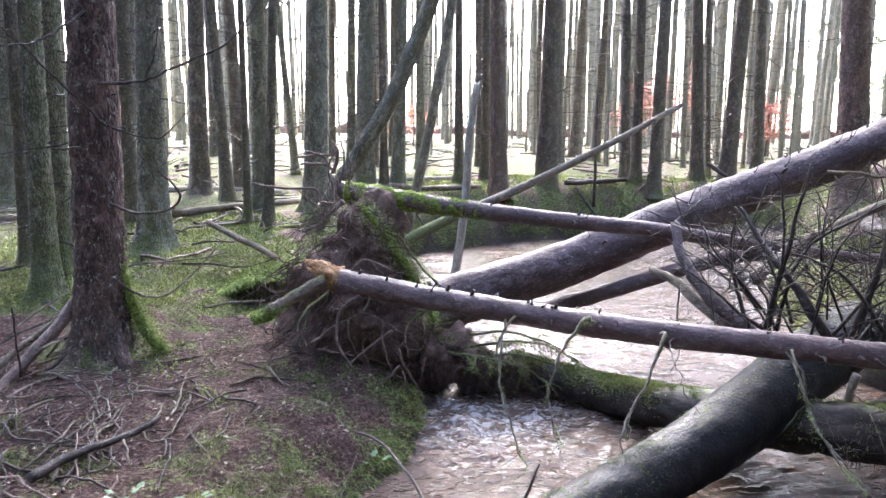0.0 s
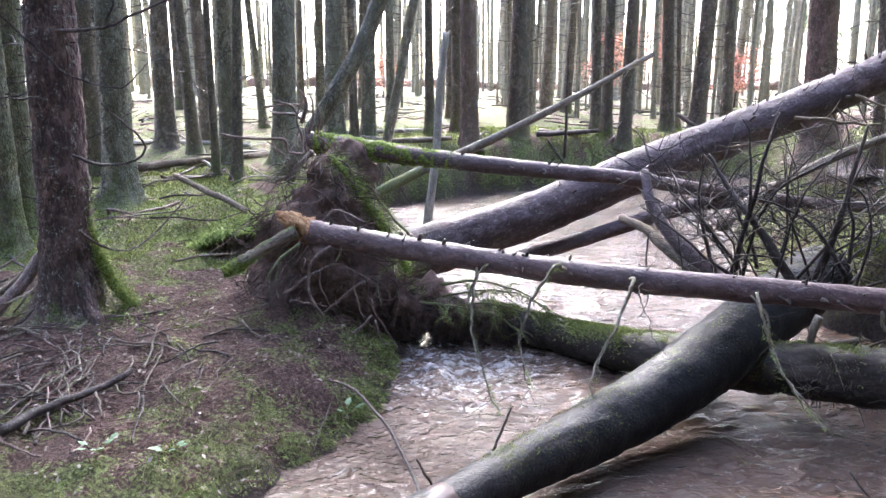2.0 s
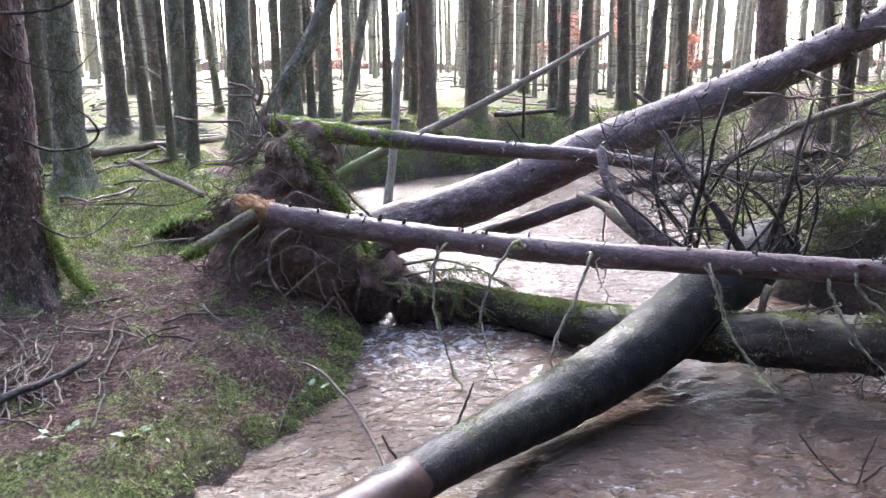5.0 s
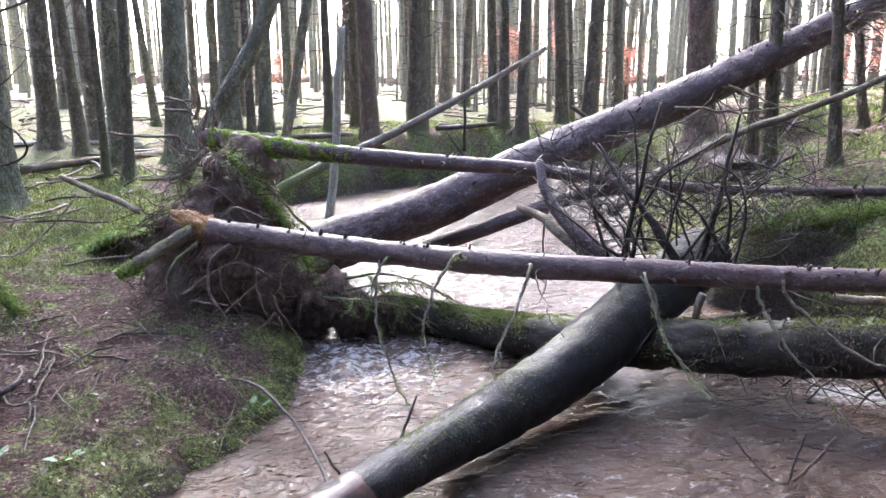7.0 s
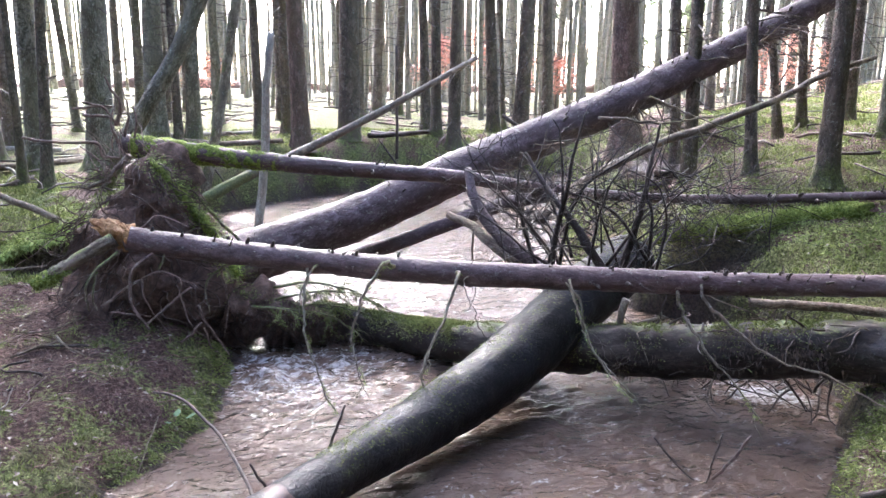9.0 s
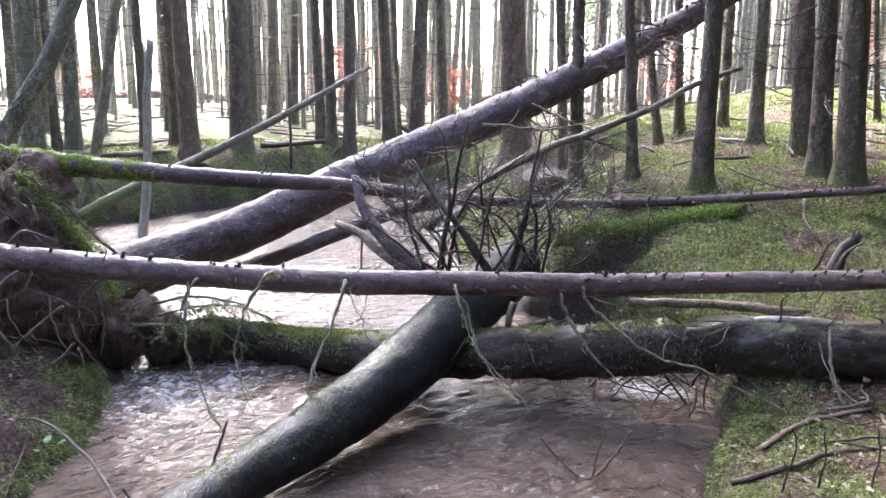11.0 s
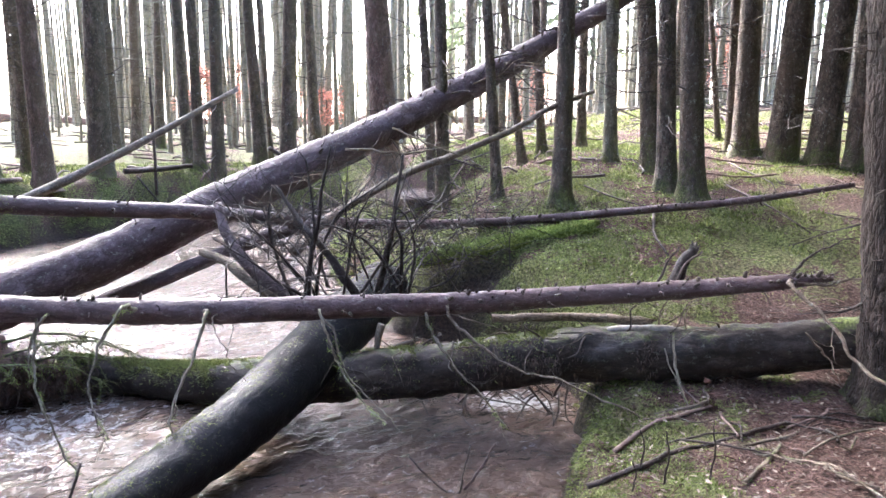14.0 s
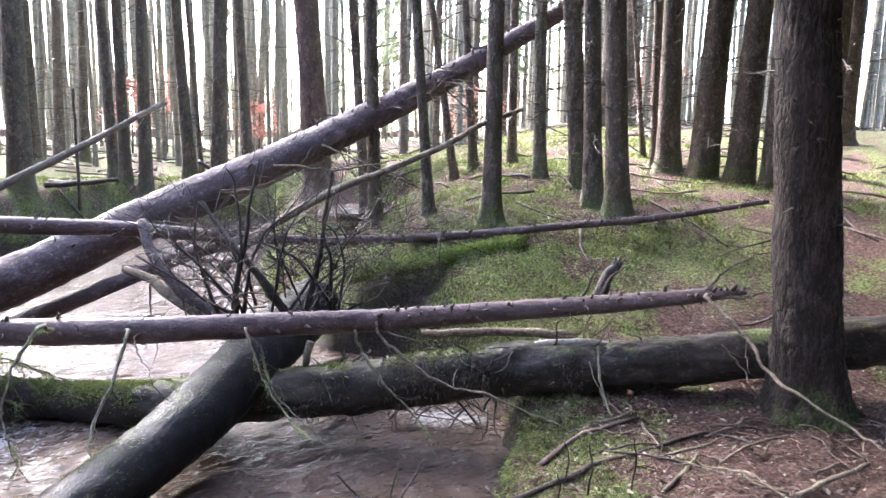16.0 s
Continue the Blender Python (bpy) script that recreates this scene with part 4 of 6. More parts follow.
# stiff roots bristling from the plate's crest
random.seed(13)
for _ in range(26):
    c = Vector((random.uniform(-0.95, -0.62), random.uniform(5.85, 6.15), random.uniform(0.85, 1.1)))
    r = random.uniform(0.003, 0.008)
    limb("root", wander(c, (random.gauss(-0.15, 0.5), random.gauss(0, 0.4), random.uniform(0.2, 1)), random.uniform(0.2, 0.5), 5, 0.22), taper(r, r * 0.3, 6), M_ROOT, plate, segs=5, rings=10)
def hang(pts, radii, material):
    """A crooked dead twig on the snapped stem, with finer side twigs."""
    green = material is M_TWIG_HANG
    first = Vector(pts[0])
    spots = [Vector(NEAR[i]).lerp(Vector(NEAR[i + 1]), w / 20) for i in range(1, len(NEAR) - 1) for w in range(20)]
    axis = min(spots, key=lambda q: (q - first).length)
    if 0.07 < (axis - first).length < 0.35:
        pts, radii = [axis + (first - axis).normalized() * 0.05] + list(pts), [radii[0] * 1.25] + list(radii)
    radii = [r * (1.12 if green else 1.0) for r in radii]
    limb("twig", pts, radii, material, near, segs=7, rings=34, rough=0.5, freq=30, kink=0.03)
    if green:
        g, o = Geo(), near.matrix_basis.translation
        for _ in range(300):
            k = random.randrange(1, len(pts))
            c = Vector(pts[k]).lerp(Vector(pts[k - 1]), random.random())
            if noise.noise(c * 7) < random.uniform(0.0, 0.4):
                continue
            q = Vector((random.gauss(0, 1), random.gauss(0, 1), random.gauss(-0.3, 0.8))).normalized()
            blades(g, c + q * radii[k] - o, q, 2, random.uniform(0.007, 0.016), 0.5)
        tagged(part("moss", g, M_GRASS, near, "green moss on a twig", smooth=False), kind="stuff")
    for _ in range(5 if len(pts) > 3 else 2):
        k = random.randrange(1, len(pts))
        c = Vector(pts[k]).lerp(Vector(pts[k - 1]), random.random())
        d = Vector(pts[k]) - Vector(pts[k - 1])
        d = d.normalized() + Vector((random.gauss(0, 0.7), random.gauss(0, 0.7), random.gauss(0, 0.5)))
        r = radii[-1] * random.uniform(0.5, 0.9)
        limb("twig", wander(c, d, random.uniform(0.08, 0.32), 5, 0.25), taper(r, r * 0.4, 6), random.choice((material, M_TWIG_DARK)), near, segs=5, rings=12, rough=0.3, freq=30, kink=0.02)


random.seed(17)
hang([(0.78, 4.17, 0.59), (0.67, 4.12, 0.42), (0.60, 4.06, 0.26), (0.60, 4.00, 0.10), (0.64, 3.93, -0.04)], taper(0.0094, 0.0032, 5), M_TWIG_HANG)
hang([(1.22, 4.10, 0.53), (1.14, 4.00, 0.37), (1.02, 3.91, 0.17), (0.94, 3.81, 0.00), (0.89, 3.70, -0.22)], taper(0.0101, 0.0038, 5), M_TWIG_HANG)
hang([(1.25, 4.04, 0.47), (1.29, 4.03, 0.30), (1.41, 4.00, 0.12)], taper(0.0043, 0.0019, 3), M_TWIG_DARK)
hang([(1.85, 4.02, 0.47), (1.92, 3.93, 0.36), (1.94, 3.87, 0.20), (1.98, 3.80, 0.07), (2.08, 3.70, -0.05), (2.18, 3.60, -0.18)], taper(0.0079, 0.0025, 6), M_TWIG_HANG)
hang([(1.92, 3.83, 0.18), (2.04, 3.77, 0.11), (2.15, 3.73, -0.01)], taper(0.0036, 0.0015, 3), M_TWIG_DARK)
hang([(2.49, 3.83, 0.45), (2.51, 3.75, 0.28), (2.64, 3.60, 0.05), (2.73, 3.47, -0.09), (2.81, 3.34, -0.26)], taper(0.0101, 0.0025, 5), M_TWIG_HANG)
hang([(2.61, 3.76, 0.47), (2.66, 3.67, 0.32), (2.88, 3.45, 0.12), (3.12, 3.19, 0.05), (3.33, 2.92, -0.06), (3.58, 2.56, -0.15)], taper(0.0108, 0.0032, 6), M_DEAD)
hang([(4.24, 2.53, 0.67), (4.24, 2.26, 0.48), (4.18, 2.06, 0.34), (4.14, 1.83, 0.28), (4.15, 1.48, 0.17), (4.08, 1.26, 0.17)], taper(0.0130, 0.0057, 6), M_DEAD)
hang([(4.17, 2.37, 0.43), (4.22, 2.28, 0.31), (4.26, 2.22, 0.21)], taper(0.0065, 0.0032, 3), M_DEAD)
hang([(4.33, 2.66, 0.65), (4.46, 2.50, 0.65), (4.57, 2.35, 0.71), (4.68, 2.20, 0.75)], taper(0.0137, 0.0038, 4), M_DEAD)
hang([(4.33, 2.65, 0.65), (4.46, 2.56, 0.84), (4.64, 2.38, 0.96)], taper(0.0094, 0.0032, 3), M_TWIG_DARK)
hang([(0.42, 4.68, 0.51), (0.35, 4.59, 0.29), (0.37, 4.48, 0.03), (0.47, 4.38, -0.29), (0.58, 4.26, -0.52)], taper(0.0094, 0.0032, 5), M_TWIG_HANG)
hang([(1.75, 3.71, 0.57), (1.77, 3.61, 0.39), (1.80, 3.52, 0.26), (1.88, 3.39, 0.09), (1.95, 3.26, 0.01)], taper(0.0079, 0.0025, 5), M_TWIG_HANG)
hang([(0.42, 4.60, 0.48), (0.34, 4.61, 0.31), (0.32, 4.61, 0.16)], taper(0.0079, 0.0025, 3), M_TWIG_HANG)
limb("root", [(-0.57, 5.15, 0.50), (-0.70, 5.11, 0.40), (-0.73, 5.08, 0.25), (-0.69, 5.06, 0.11), (-0.62, 5.05, 0.01)], taper(0.014, 0.0068, 5), M_ROOT, plate, segs=7, rings=22, rough=0.2, freq=20, kink=0.016)
limb("root", [(-0.79, 5.17, 0.51), (-0.92, 5.13, 0.42), (-0.99, 5.10, 0.31), (-0.99, 5.09, 0.15)], taper(0.012, 0.0068, 4), M_TWIG_MOSSY, plate, segs=7, rings=22, rough=0.2, freq=20, kink=0.016)
limb("root", [(-0.92, 5.12, 0.40), (-0.96, 5.11, 0.24), (-0.95, 5.12, 0.14)], taper(0.009, 0.0051, 3), M_TWIG_MOSSY, plate, segs=7, rings=22, rough=0.2, freq=20, kink=0.016)
limb("root", [(-0.93, 5.20, 0.14), (-0.75, 5.19, 0.27), (-0.55, 5.18, 0.36), (-0.35, 5.16, 0.28), (-0.31, 5.13, 0.25)], taper(0.010, 0.0051, 5), M_ROOT, plate, segs=7, rings=22, rough=0.2, freq=20, kink=0.016)
limb("root", [(-0.35, 5.17, 0.24), (-0.51, 5.16, 0.12), (-0.65, 5.14, 0.02)], taper(0.014, 0.0068, 3), M_ROOT, plate, segs=7, rings=22, rough=0.2, freq=20, kink=0.016)
limb("root", [(0.04, 4.98, 0.48), (-0.15, 5.02, 0.40), (-0.25, 5.05, 0.29), (-0.24, 5.08, 0.08)], taper(0.012, 0.0051, 4), M_TWIG_MOSSY, plate, segs=7, rings=22, rough=0.2, freq=20, kink=0.016)
limb("root", [(-0.67, 5.34, 0.61), (-0.59, 5.35, 0.69), (-0.51, 5.36, 0.70), (-0.35, 5.37, 0.62)], taper(0.010, 0.0059, 4), M_ROOT, plate, segs=7, rings=22, rough=0.2, freq=20, kink=0.016)
limb("root", [(-0.31, 5.12, 0.13), (-0.26, 5.13, -0.02), (-0.18, 5.13, -0.15), (-0.13, 5.13, -0.24)], taper(0.010, 0.0043, 4), M_ROOT, plate, segs=7, rings=22, rough=0.2, freq=20, kink=0.016)
limb("root", [(-0.30, 5.08, 0.02), (-0.36, 5.07, -0.05), (-0.43, 5.07, -0.10)], taper(0.012, 0.0068, 3), M_ROOT, plate, segs=7, rings=22, rough=0.2, freq=20, kink=0.016)
limb("root", [(-0.49, 5.11, 0.54), (-0.52, 5.11, 0.44), (-0.54, 5.11, 0.40)], taper(0.010, 0.0059, 3), M_TWIG_MOSSY, plate, segs=7, rings=22, rough=0.2, freq=20, kink=0.016)
limb("root", [(-0.87, 5.16, 0.11), (-0.72, 5.18, 0.07), (-0.62, 5.20, 0.05)], taper(0.008, 0.0043, 3), M_ROOT, plate, segs=7, rings=22, rough=0.2, freq=20, kink=0.016)
limb("root", [(-0.65, 5.09, 0.34), (-0.65, 5.09, 0.24), (-0.61, 5.10, 0.12), (-0.52, 5.11, -0.03)], taper(0.008, 0.0034, 4), M_ROOT, plate, segs=7, rings=22, rough=0.2, freq=20, kink=0.016)
limb("root", [(-0.28, 5.08, -0.02), (-0.25, 5.08, -0.15), (-0.23, 5.08, -0.17)], taper(0.008, 0.0034, 3), M_ROOT, plate, segs=7, rings=22, rough=0.2, freq=20, kink=0.016)
limb("root", [(-0.15, 5.18, 0.35), (-0.12, 5.18, 0.13), (-0.16, 5.18, -0.13)], taper(0.009, 0.0034, 3), M_ROOT, plate, segs=7, rings=22, rough=0.2, freq=20, kink=0.016)
limb("root", [(-0.42, 5.12, 0.33), (-0.41, 5.12, 0.15), (-0.36, 5.12, -0.02), (-0.28, 5.13, -0.10)], taper(0.007, 0.0034, 4), M_ROOT, plate, segs=7, rings=22, rough=0.2, freq=20, kink=0.016)
limb("root", [(-0.55, 5.05, -0.07), (-0.53, 5.06, -0.14), (-0.50, 5.06, -0.20)], taper(0.006, 0.0026, 3), M_ROOT, plate, segs=7, rings=22, rough=0.2, freq=20, kink=0.016)
limb("root", [(-1.12, 5.88, 1.40), (-0.87, 5.92, 1.42), (-0.89, 5.92, 1.40)], taper(0.009, 0.0034, 3), M_ROOT, plate, segs=7, rings=22, rough=0.2, freq=20, kink=0.016)
limb("root", [(-1.04, 5.84, 1.45), (-0.92, 5.86, 1.42), (-0.87, 5.87, 1.34)], taper(0.010, 0.0068, 3), M_ROOT, plate, segs=7, rings=22, rough=0.2, freq=20, kink=0.016)
limb("root", [(-1.05, 5.84, 1.36), (-0.89, 5.87, 1.34), (-0.83, 5.88, 1.28)], taper(0.012, 0.0085, 3), M_ROOT, plate, segs=7, rings=22, rough=0.2, freq=20, kink=0.016)
limb("root", [(-1.42, 5.71, 1.22), (-1.23, 5.77, 1.18), (-0.98, 5.83, 1.16), (-0.94, 5.85, 1.07), (-0.84, 5.87, 1.05)], taper(0.010, 0.0102, 5), M_ROOT, plate, segs=7, rings=22, rough=0.2, freq=20, kink=0.016)
limb("root", [(-1.04, 5.74, 0.86), (-0.92, 5.76, 0.91), (-0.83, 5.77, 1.01), (-0.75, 5.79, 1.08)], taper(0.015, 0.0221, 4), M_DEAD, plate, segs=7, rings=22, rough=0.2, freq=20, kink=0.016)
limb("root", [(-0.93, 5.76, 1.03), (-0.91, 5.76, 0.91)], taper(0.010, 0.0085, 2), M_DEAD, plate, segs=7, rings=22, rough=0.2, freq=20, kink=0.016)
limb("root", [(-0.84, 5.87, 1.28), (-0.80, 5.88, 1.43), (-0.86, 5.87, 1.55), (-0.88, 5.87, 1.63)], taper(0.017, 0.0051, 4), M_ROOT, plate, segs=7, rings=22, rough=0.2, freq=20, kink=0.016)
limb("root", [(-0.79, 5.88, 1.20), (-0.75, 5.89, 1.38), (-0.77, 5.88, 1.53)], taper(0.012, 0.0034, 3), M_ROOT, plate, segs=7, rings=22, rough=0.2, freq=20, kink=0.016)
limb("root", [(-0.73, 5.94, 1.19), (-0.71, 5.94, 1.34), (-0.72, 5.94, 1.42)], taper(0.010, 0.0034, 3), M_ROOT, plate, segs=7, rings=22, rough=0.2, freq=20, kink=0.016)
limb("root", [(-0.83, 5.83, 1.16), (-0.86, 5.82, 1.31), (-0.81, 5.83, 1.47)], taper(0.012, 0.0034, 3), M_ROOT, plate, segs=7, rings=22, rough=0.2, freq=20, kink=0.016)
limb("root", [(-0.59, 5.90, 1.00), (-0.48, 5.86, 0.90), (-0.38, 5.82, 0.75), (-0.27, 5.78, 0.62), (-0.17, 5.73, 0.43)], taper(0.03, 0.014, 5), M_TWIG_MOSSY, plate, segs=7, rings=22, rough=0.2, freq=20, kink=0.016)
limb("root", [(-0.56, 6.06, 1.00), (-0.39, 6.04, 0.80), (-0.21, 6.01, 0.58), (-0.04, 5.98, 0.38)], taper(0.016, 0.012, 4), M_TWIG_MOSSY, plate, segs=7, rings=22, rough=0.2, freq=20, kink=0.016)
limb("root", [(-1.29, 5.18, 0.33), (-1.13, 5.21, 0.42), (-0.90, 5.26, 0.55), (-0.82, 5.27, 0.57)], taper(0.036, 0.05, 4), M_DEAD, plate, segs=7, rings=22, rough=0.2, freq=20, kink=0.016)
# logs and poles
pole("sunken_log", [(0.81, 6.67, -0.04), (1.05, 6.50, 0.10), (1.46, 6.28, 0.28), (1.80, 6.05, 0.46), (2.16, 5.79, 0.64), (2.40, 5.55, 0.72)], 0.075, 0.05, M_LOG_WET, "wet branchy log half sunk in the creek", "log")
pole("leaning_pole", [(-0.75, 10.89, -0.20), (0.05, 11.22, 0.16), (1.40, 11.44, 0.73), (2.62, 11.54, 1.34), (3.55, 11.61, 1.84)], 0.085, 0.035, M_POLE_GREEN, "dead pole leaning out over the creek, mossy at its foot", "fallen tree")
pole("dead_snag", [(0.10, 8.30, -0.25), (0.22, 8.30, 0.58), (0.29, 8.29, 1.49), (0.35, 8.29, 2.02)], 0.052, 0.036, M_SNAG, "pale dead snag standing in the creek", "dead tree")
pole("leaning_birch", [(-0.72, 11.48, -0.39), (-0.59, 11.48, -0.13), (-0.37, 11.49, 0.72), (-0.07, 11.50, 2.13), (0.21, 11.50, 3.78), (0.44, 11.49, 5.57)], 0.085, 0.06, M_TWIG_MOSSY, "thin greenish birch leaning over the creek", "tree")
pole("leaning_tree", [(-1.41, 8.48, 0.49), (-1.22, 8.51, 0.83), (-0.90, 8.55, 1.33), (-0.52, 8.58, 1.97), (-0.12, 8.60, 2.92), (0.10, 8.60, 3.44), (0.39, 8.59, 4.61)], 0.1, 0.08, M_BARK_GREY, "slanting mossy trunk leaning over the creek", "tree")
pole("dead_pole", [(-2.42, 7.83, 0.62), (-2.03, 7.48, 0.52), (-1.57, 7.13, 0.39)], 0.028, 0.03, M_DEAD, "bare dead pole lying on moss", "branch")
pole("bare_pole", [(3.02, 3.86, 0.30), (3.18, 3.75, 0.31), (3.50, 3.50, 0.33), (3.81, 3.21, 0.33)], 0.028, 0.03, M_DEAD, "bare pole lying along an old log", "branch")
pole("dead_stick", [(2.08, 4.52, -0.16), (2.38, 4.34, 0.00), (2.63, 4.16, 0.14)], 0.014, 0.018, M_DEAD, "pale barkless stick wedged beside a log", "branch")
pole("broken_branch", [(2.41, 4.27, 0.24), (2.37, 4.28, 0.08), (2.39, 4.28, -0.03)], 0.028, 0.016, M_DEAD, "pale broken branch stub hanging down", "branch")
pole("broken_stump", [(4.12, 3.32, 0.52), (4.17, 3.30, 0.66), (4.23, 3.26, 0.77)], 0.05, 0.03, M_TANGLE, "dark broken stump sticking up", "stump")
pole("dead_stick", [(4.08, 3.28, 0.53), (4.12, 3.23, 0.67), (4.19, 3.16, 0.76)], 0.012, 0.006, M_TWIG_DARK, "thin dark dead twig", "branch")
pole("dead_stick", [(3.97, 3.33, 0.54), (4.03, 3.30, 0.69), (4.09, 3.27, 0.78)], 0.01, 0.005, M_TWIG_DARK, "thin dark dead twig", "branch")
pole("broken_limb", [(1.64, 5.39, 0.97), (1.67, 5.22, 0.73), (1.80, 5.02, 0.51), (2.06, 4.77, 0.28), (2.14, 4.57, 0.17)], 0.03, 0.065, M_LOG_WET, "broken grey limb rising from a branch tangle", "branch")
pole("broken_limb", [(1.56, 5.62, 0.58), (1.66, 5.39, 0.55), (1.72, 5.16, 0.49), (1.89, 4.89, 0.34)], 0.03, 0.04, M_DEAD, "grey limb with a pale snapped end", "branch")
pole("long_limb", [(2.09, 5.04, 0.63), (2.47, 5.35, 0.80), (3.14, 5.51, 1.07), (3.76, 5.64, 1.23), (4.42, 5.71, 1.43), (5.01, 5.79, 1.66), (5.57, 5.87, 1.81)], 0.04, 0.022, M_DEAD, "long bare limb slanting up beside the trunk", "branch")
pole("fallen_stick", [(-2.19, 3.80, -0.17), (-2.12, 3.99, -0.16), (-2.01, 4.12, -0.15), (-1.88, 4.28, -0.14), (-1.74, 4.44, -0.11)], 0.03, 0.018, M_TWIG_DARK, "dark dead branch lying on needle litter", "stick")
pole("fallen_stick", [(-2.08, 3.80, -0.19), (-2.15, 4.06, -0.18), (-2.17, 4.15, -0.17)], 0.01, 0.008, M_DEAD, "pale dry stick on needle litter", "stick")
pole("fallen_stick", [(-2.30, 5.27, -0.03), (-2.32, 5.05, -0.06), (-2.27, 4.78, -0.10), (-2.15, 4.47, -0.13), (-2.01, 4.21, -0.16)], 0.011, 0.007, M_DEAD, "crooked pale dry stick on needle litter", "stick")
pole("fallen_stick", [(-1.67, 4.86, -0.08), (-1.64, 4.71, -0.10), (-1.63, 4.45, -0.13), (-1.62, 4.29, -0.15)], 0.01, 0.006, M_DEAD, "crooked pale dry stick on needle litter", "stick")
pole("fallen_stick", [(-1.22, 5.19, -0.04), (-1.12, 5.01, -0.06), (-0.99, 4.88, -0.08)], 0.01, 0.006, M_DEAD, "crooked pale dry stick on needle litter", "stick")
pole("fallen_stick", [(-1.43, 4.93, -0.07), (-1.32, 5.04, -0.06), (-1.20, 5.12, -0.05)], 0.009, 0.006, M_DEAD, "straight dry stick on needle litter", "stick")
pole("fallen_stick", [(-2.23, 5.32, -0.03), (-2.02, 5.29, -0.03), (-1.77, 5.39, -0.01)], 0.008, 0.006, M_DEAD, "thin dry stick on needle litter", "stick")
pole("fallen_stick", [(-1.58, 4.85, -0.08), (-1.49, 4.74, -0.10), (-1.43, 4.62, -0.11)], 0.009, 0.006, M_DEAD, "short dry stick on needle litter", "stick")
pole("fallen_stick", [(-2.49, 4.84, -0.08), (-2.42, 5.02, -0.06), (-2.28, 5.16, -0.04)], 0.009, 0.006, M_DEAD, "thin dry stick on needle litter", "stick")
pole("fallen_stick", [(-1.90, 4.29, -0.15), (-1.81, 4.13, -0.17), (-1.75, 3.99, -0.19)], 0.009, 0.007, M_DEAD, "short dry stick on needle litter", "stick")
pole("fallen_stick", [(-2.02, 6.28, 0.12), (-1.82, 6.39, 0.13), (-1.55, 6.46, 0.14)], 0.012, 0.008, M_DEAD, "thin dry branch on the mossy bank", "stick")
pole("fallen_stick", [(-0.58, 3.83, -0.37), (-0.49, 4.54, -0.23)], 0.004, 0.004, M_DEAD, "thin dry twig on the bank", "stick")
pole("fallen_stick", [(-0.50, 4.08, -0.03), (-0.34, 3.82, 0.03), (-0.15, 3.56, -0.05), (-0.04, 3.29, -0.13), (0.02, 3.02, -0.14)], 0.007, 0.009, M_TWIG_DARK, "dark arching twig over the water", "stick")
pole("fallen_stick", [(0.49, 3.64, -0.01), (0.45, 3.65, -0.13), (0.40, 3.65, -0.25)], 0.006, 0.009, M_TWIG_DARK, "dark twig stub on a wet log", "stick")
pole("fallen_stick", [(-0.00, 3.22, -0.06), (0.04, 3.22, -0.15), (0.08, 3.22, -0.23)], 0.005, 0.007, M_TWIG_DARK, "dark twig stub on a wet log", "stick")
pole("fallen_stick", [(0.14, 3.02, -0.06), (0.14, 3.02, -0.17)], 0.009, 0.01, M_TWIG_DARK, "dark twig stub on a wet log", "stick")
pole("fallen_stick", [(-2.94, 4.53, -0.14), (-2.98, 4.92, -0.10), (-2.88, 5.21, 0.08), (-2.79, 5.37, 0.21), (-2.70, 5.52, 0.37)], 0.04, 0.045, M_ROOT, "broken brown log propped by a tree", "stick")
pole("fallen_stick", [(-3.14, 4.82, -0.10), (-3.04, 5.12, 0.04), (-2.91, 5.36, 0.17), (-2.77, 5.60, 0.27)], 0.028, 0.022, M_DEAD, "dry branch propped by a tree", "stick")
pole("fallen_stick", [(-2.85, 4.93, 0.47), (-2.87, 4.98, 0.24), (-2.89, 5.03, -0.04)], 0.006, 0.009, M_TWIG_DARK, "thin dark twig leaning on a broken log", "stick")
pole("fallen_stick", [(-2.60, 4.72, 0.25), (-2.59, 4.89, 0.23), (-2.59, 5.06, 0.22)], 0.01, 0.007, M_DEAD, "thin dry stick by a tree", "stick")
pole("fallen_stick", [(2.91, 2.84, -0.36), (3.10, 2.66, -0.23), (3.26, 2.39, -0.11), (3.50, 2.21, -0.04), (3.78, 2.11, 0.01)], 0.012, 0.008, M_DEAD, "long dry branch on the mossy bank", "stick")
pole("fallen_stick", [(3.39, 3.04, -0.21), (3.50, 2.84, -0.10), (3.71, 2.64, 0.01)], 0.014, 0.01, M_DEAD, "dry branch on needle litter", "stick")
pole("fallen_stick", [(3.17, 1.95, -0.04), (3.45, 2.03, -0.03), (3.64, 2.11, -0.02)], 0.012, 0.01, M_DEAD, "dry branch on needle litter", "stick")
pole("fallen_stick", [(3.57, 1.50, 0.02), (3.86, 1.50, 0.02), (4.19, 1.48, 0.03)], 0.016, 0.012, M_DEAD, "dry branch on needle litter", "stick")
pole("fallen_stick", [(3.62, 1.95, -0.01), (3.86, 1.96, 0.02), (4.11, 1.89, 0.05)], 0.008, 0.006, M_DEAD, "thin dry stick on needle litter", "stick")
pole("fallen_stick", [(3.34, 2.72, -0.15), (3.12, 2.51, -0.18), (2.97, 2.32, -0.18)], 0.008, 0.006, M_TWIG_DARK, "dark dry stick on the mossy bank", "stick")
pole("fallen_stick", [(3.40, 2.66, -0.11), (3.21, 2.45, -0.15)], 0.008, 0.006, M_TWIG_DARK, "dark dry stick on the mossy bank", "stick")
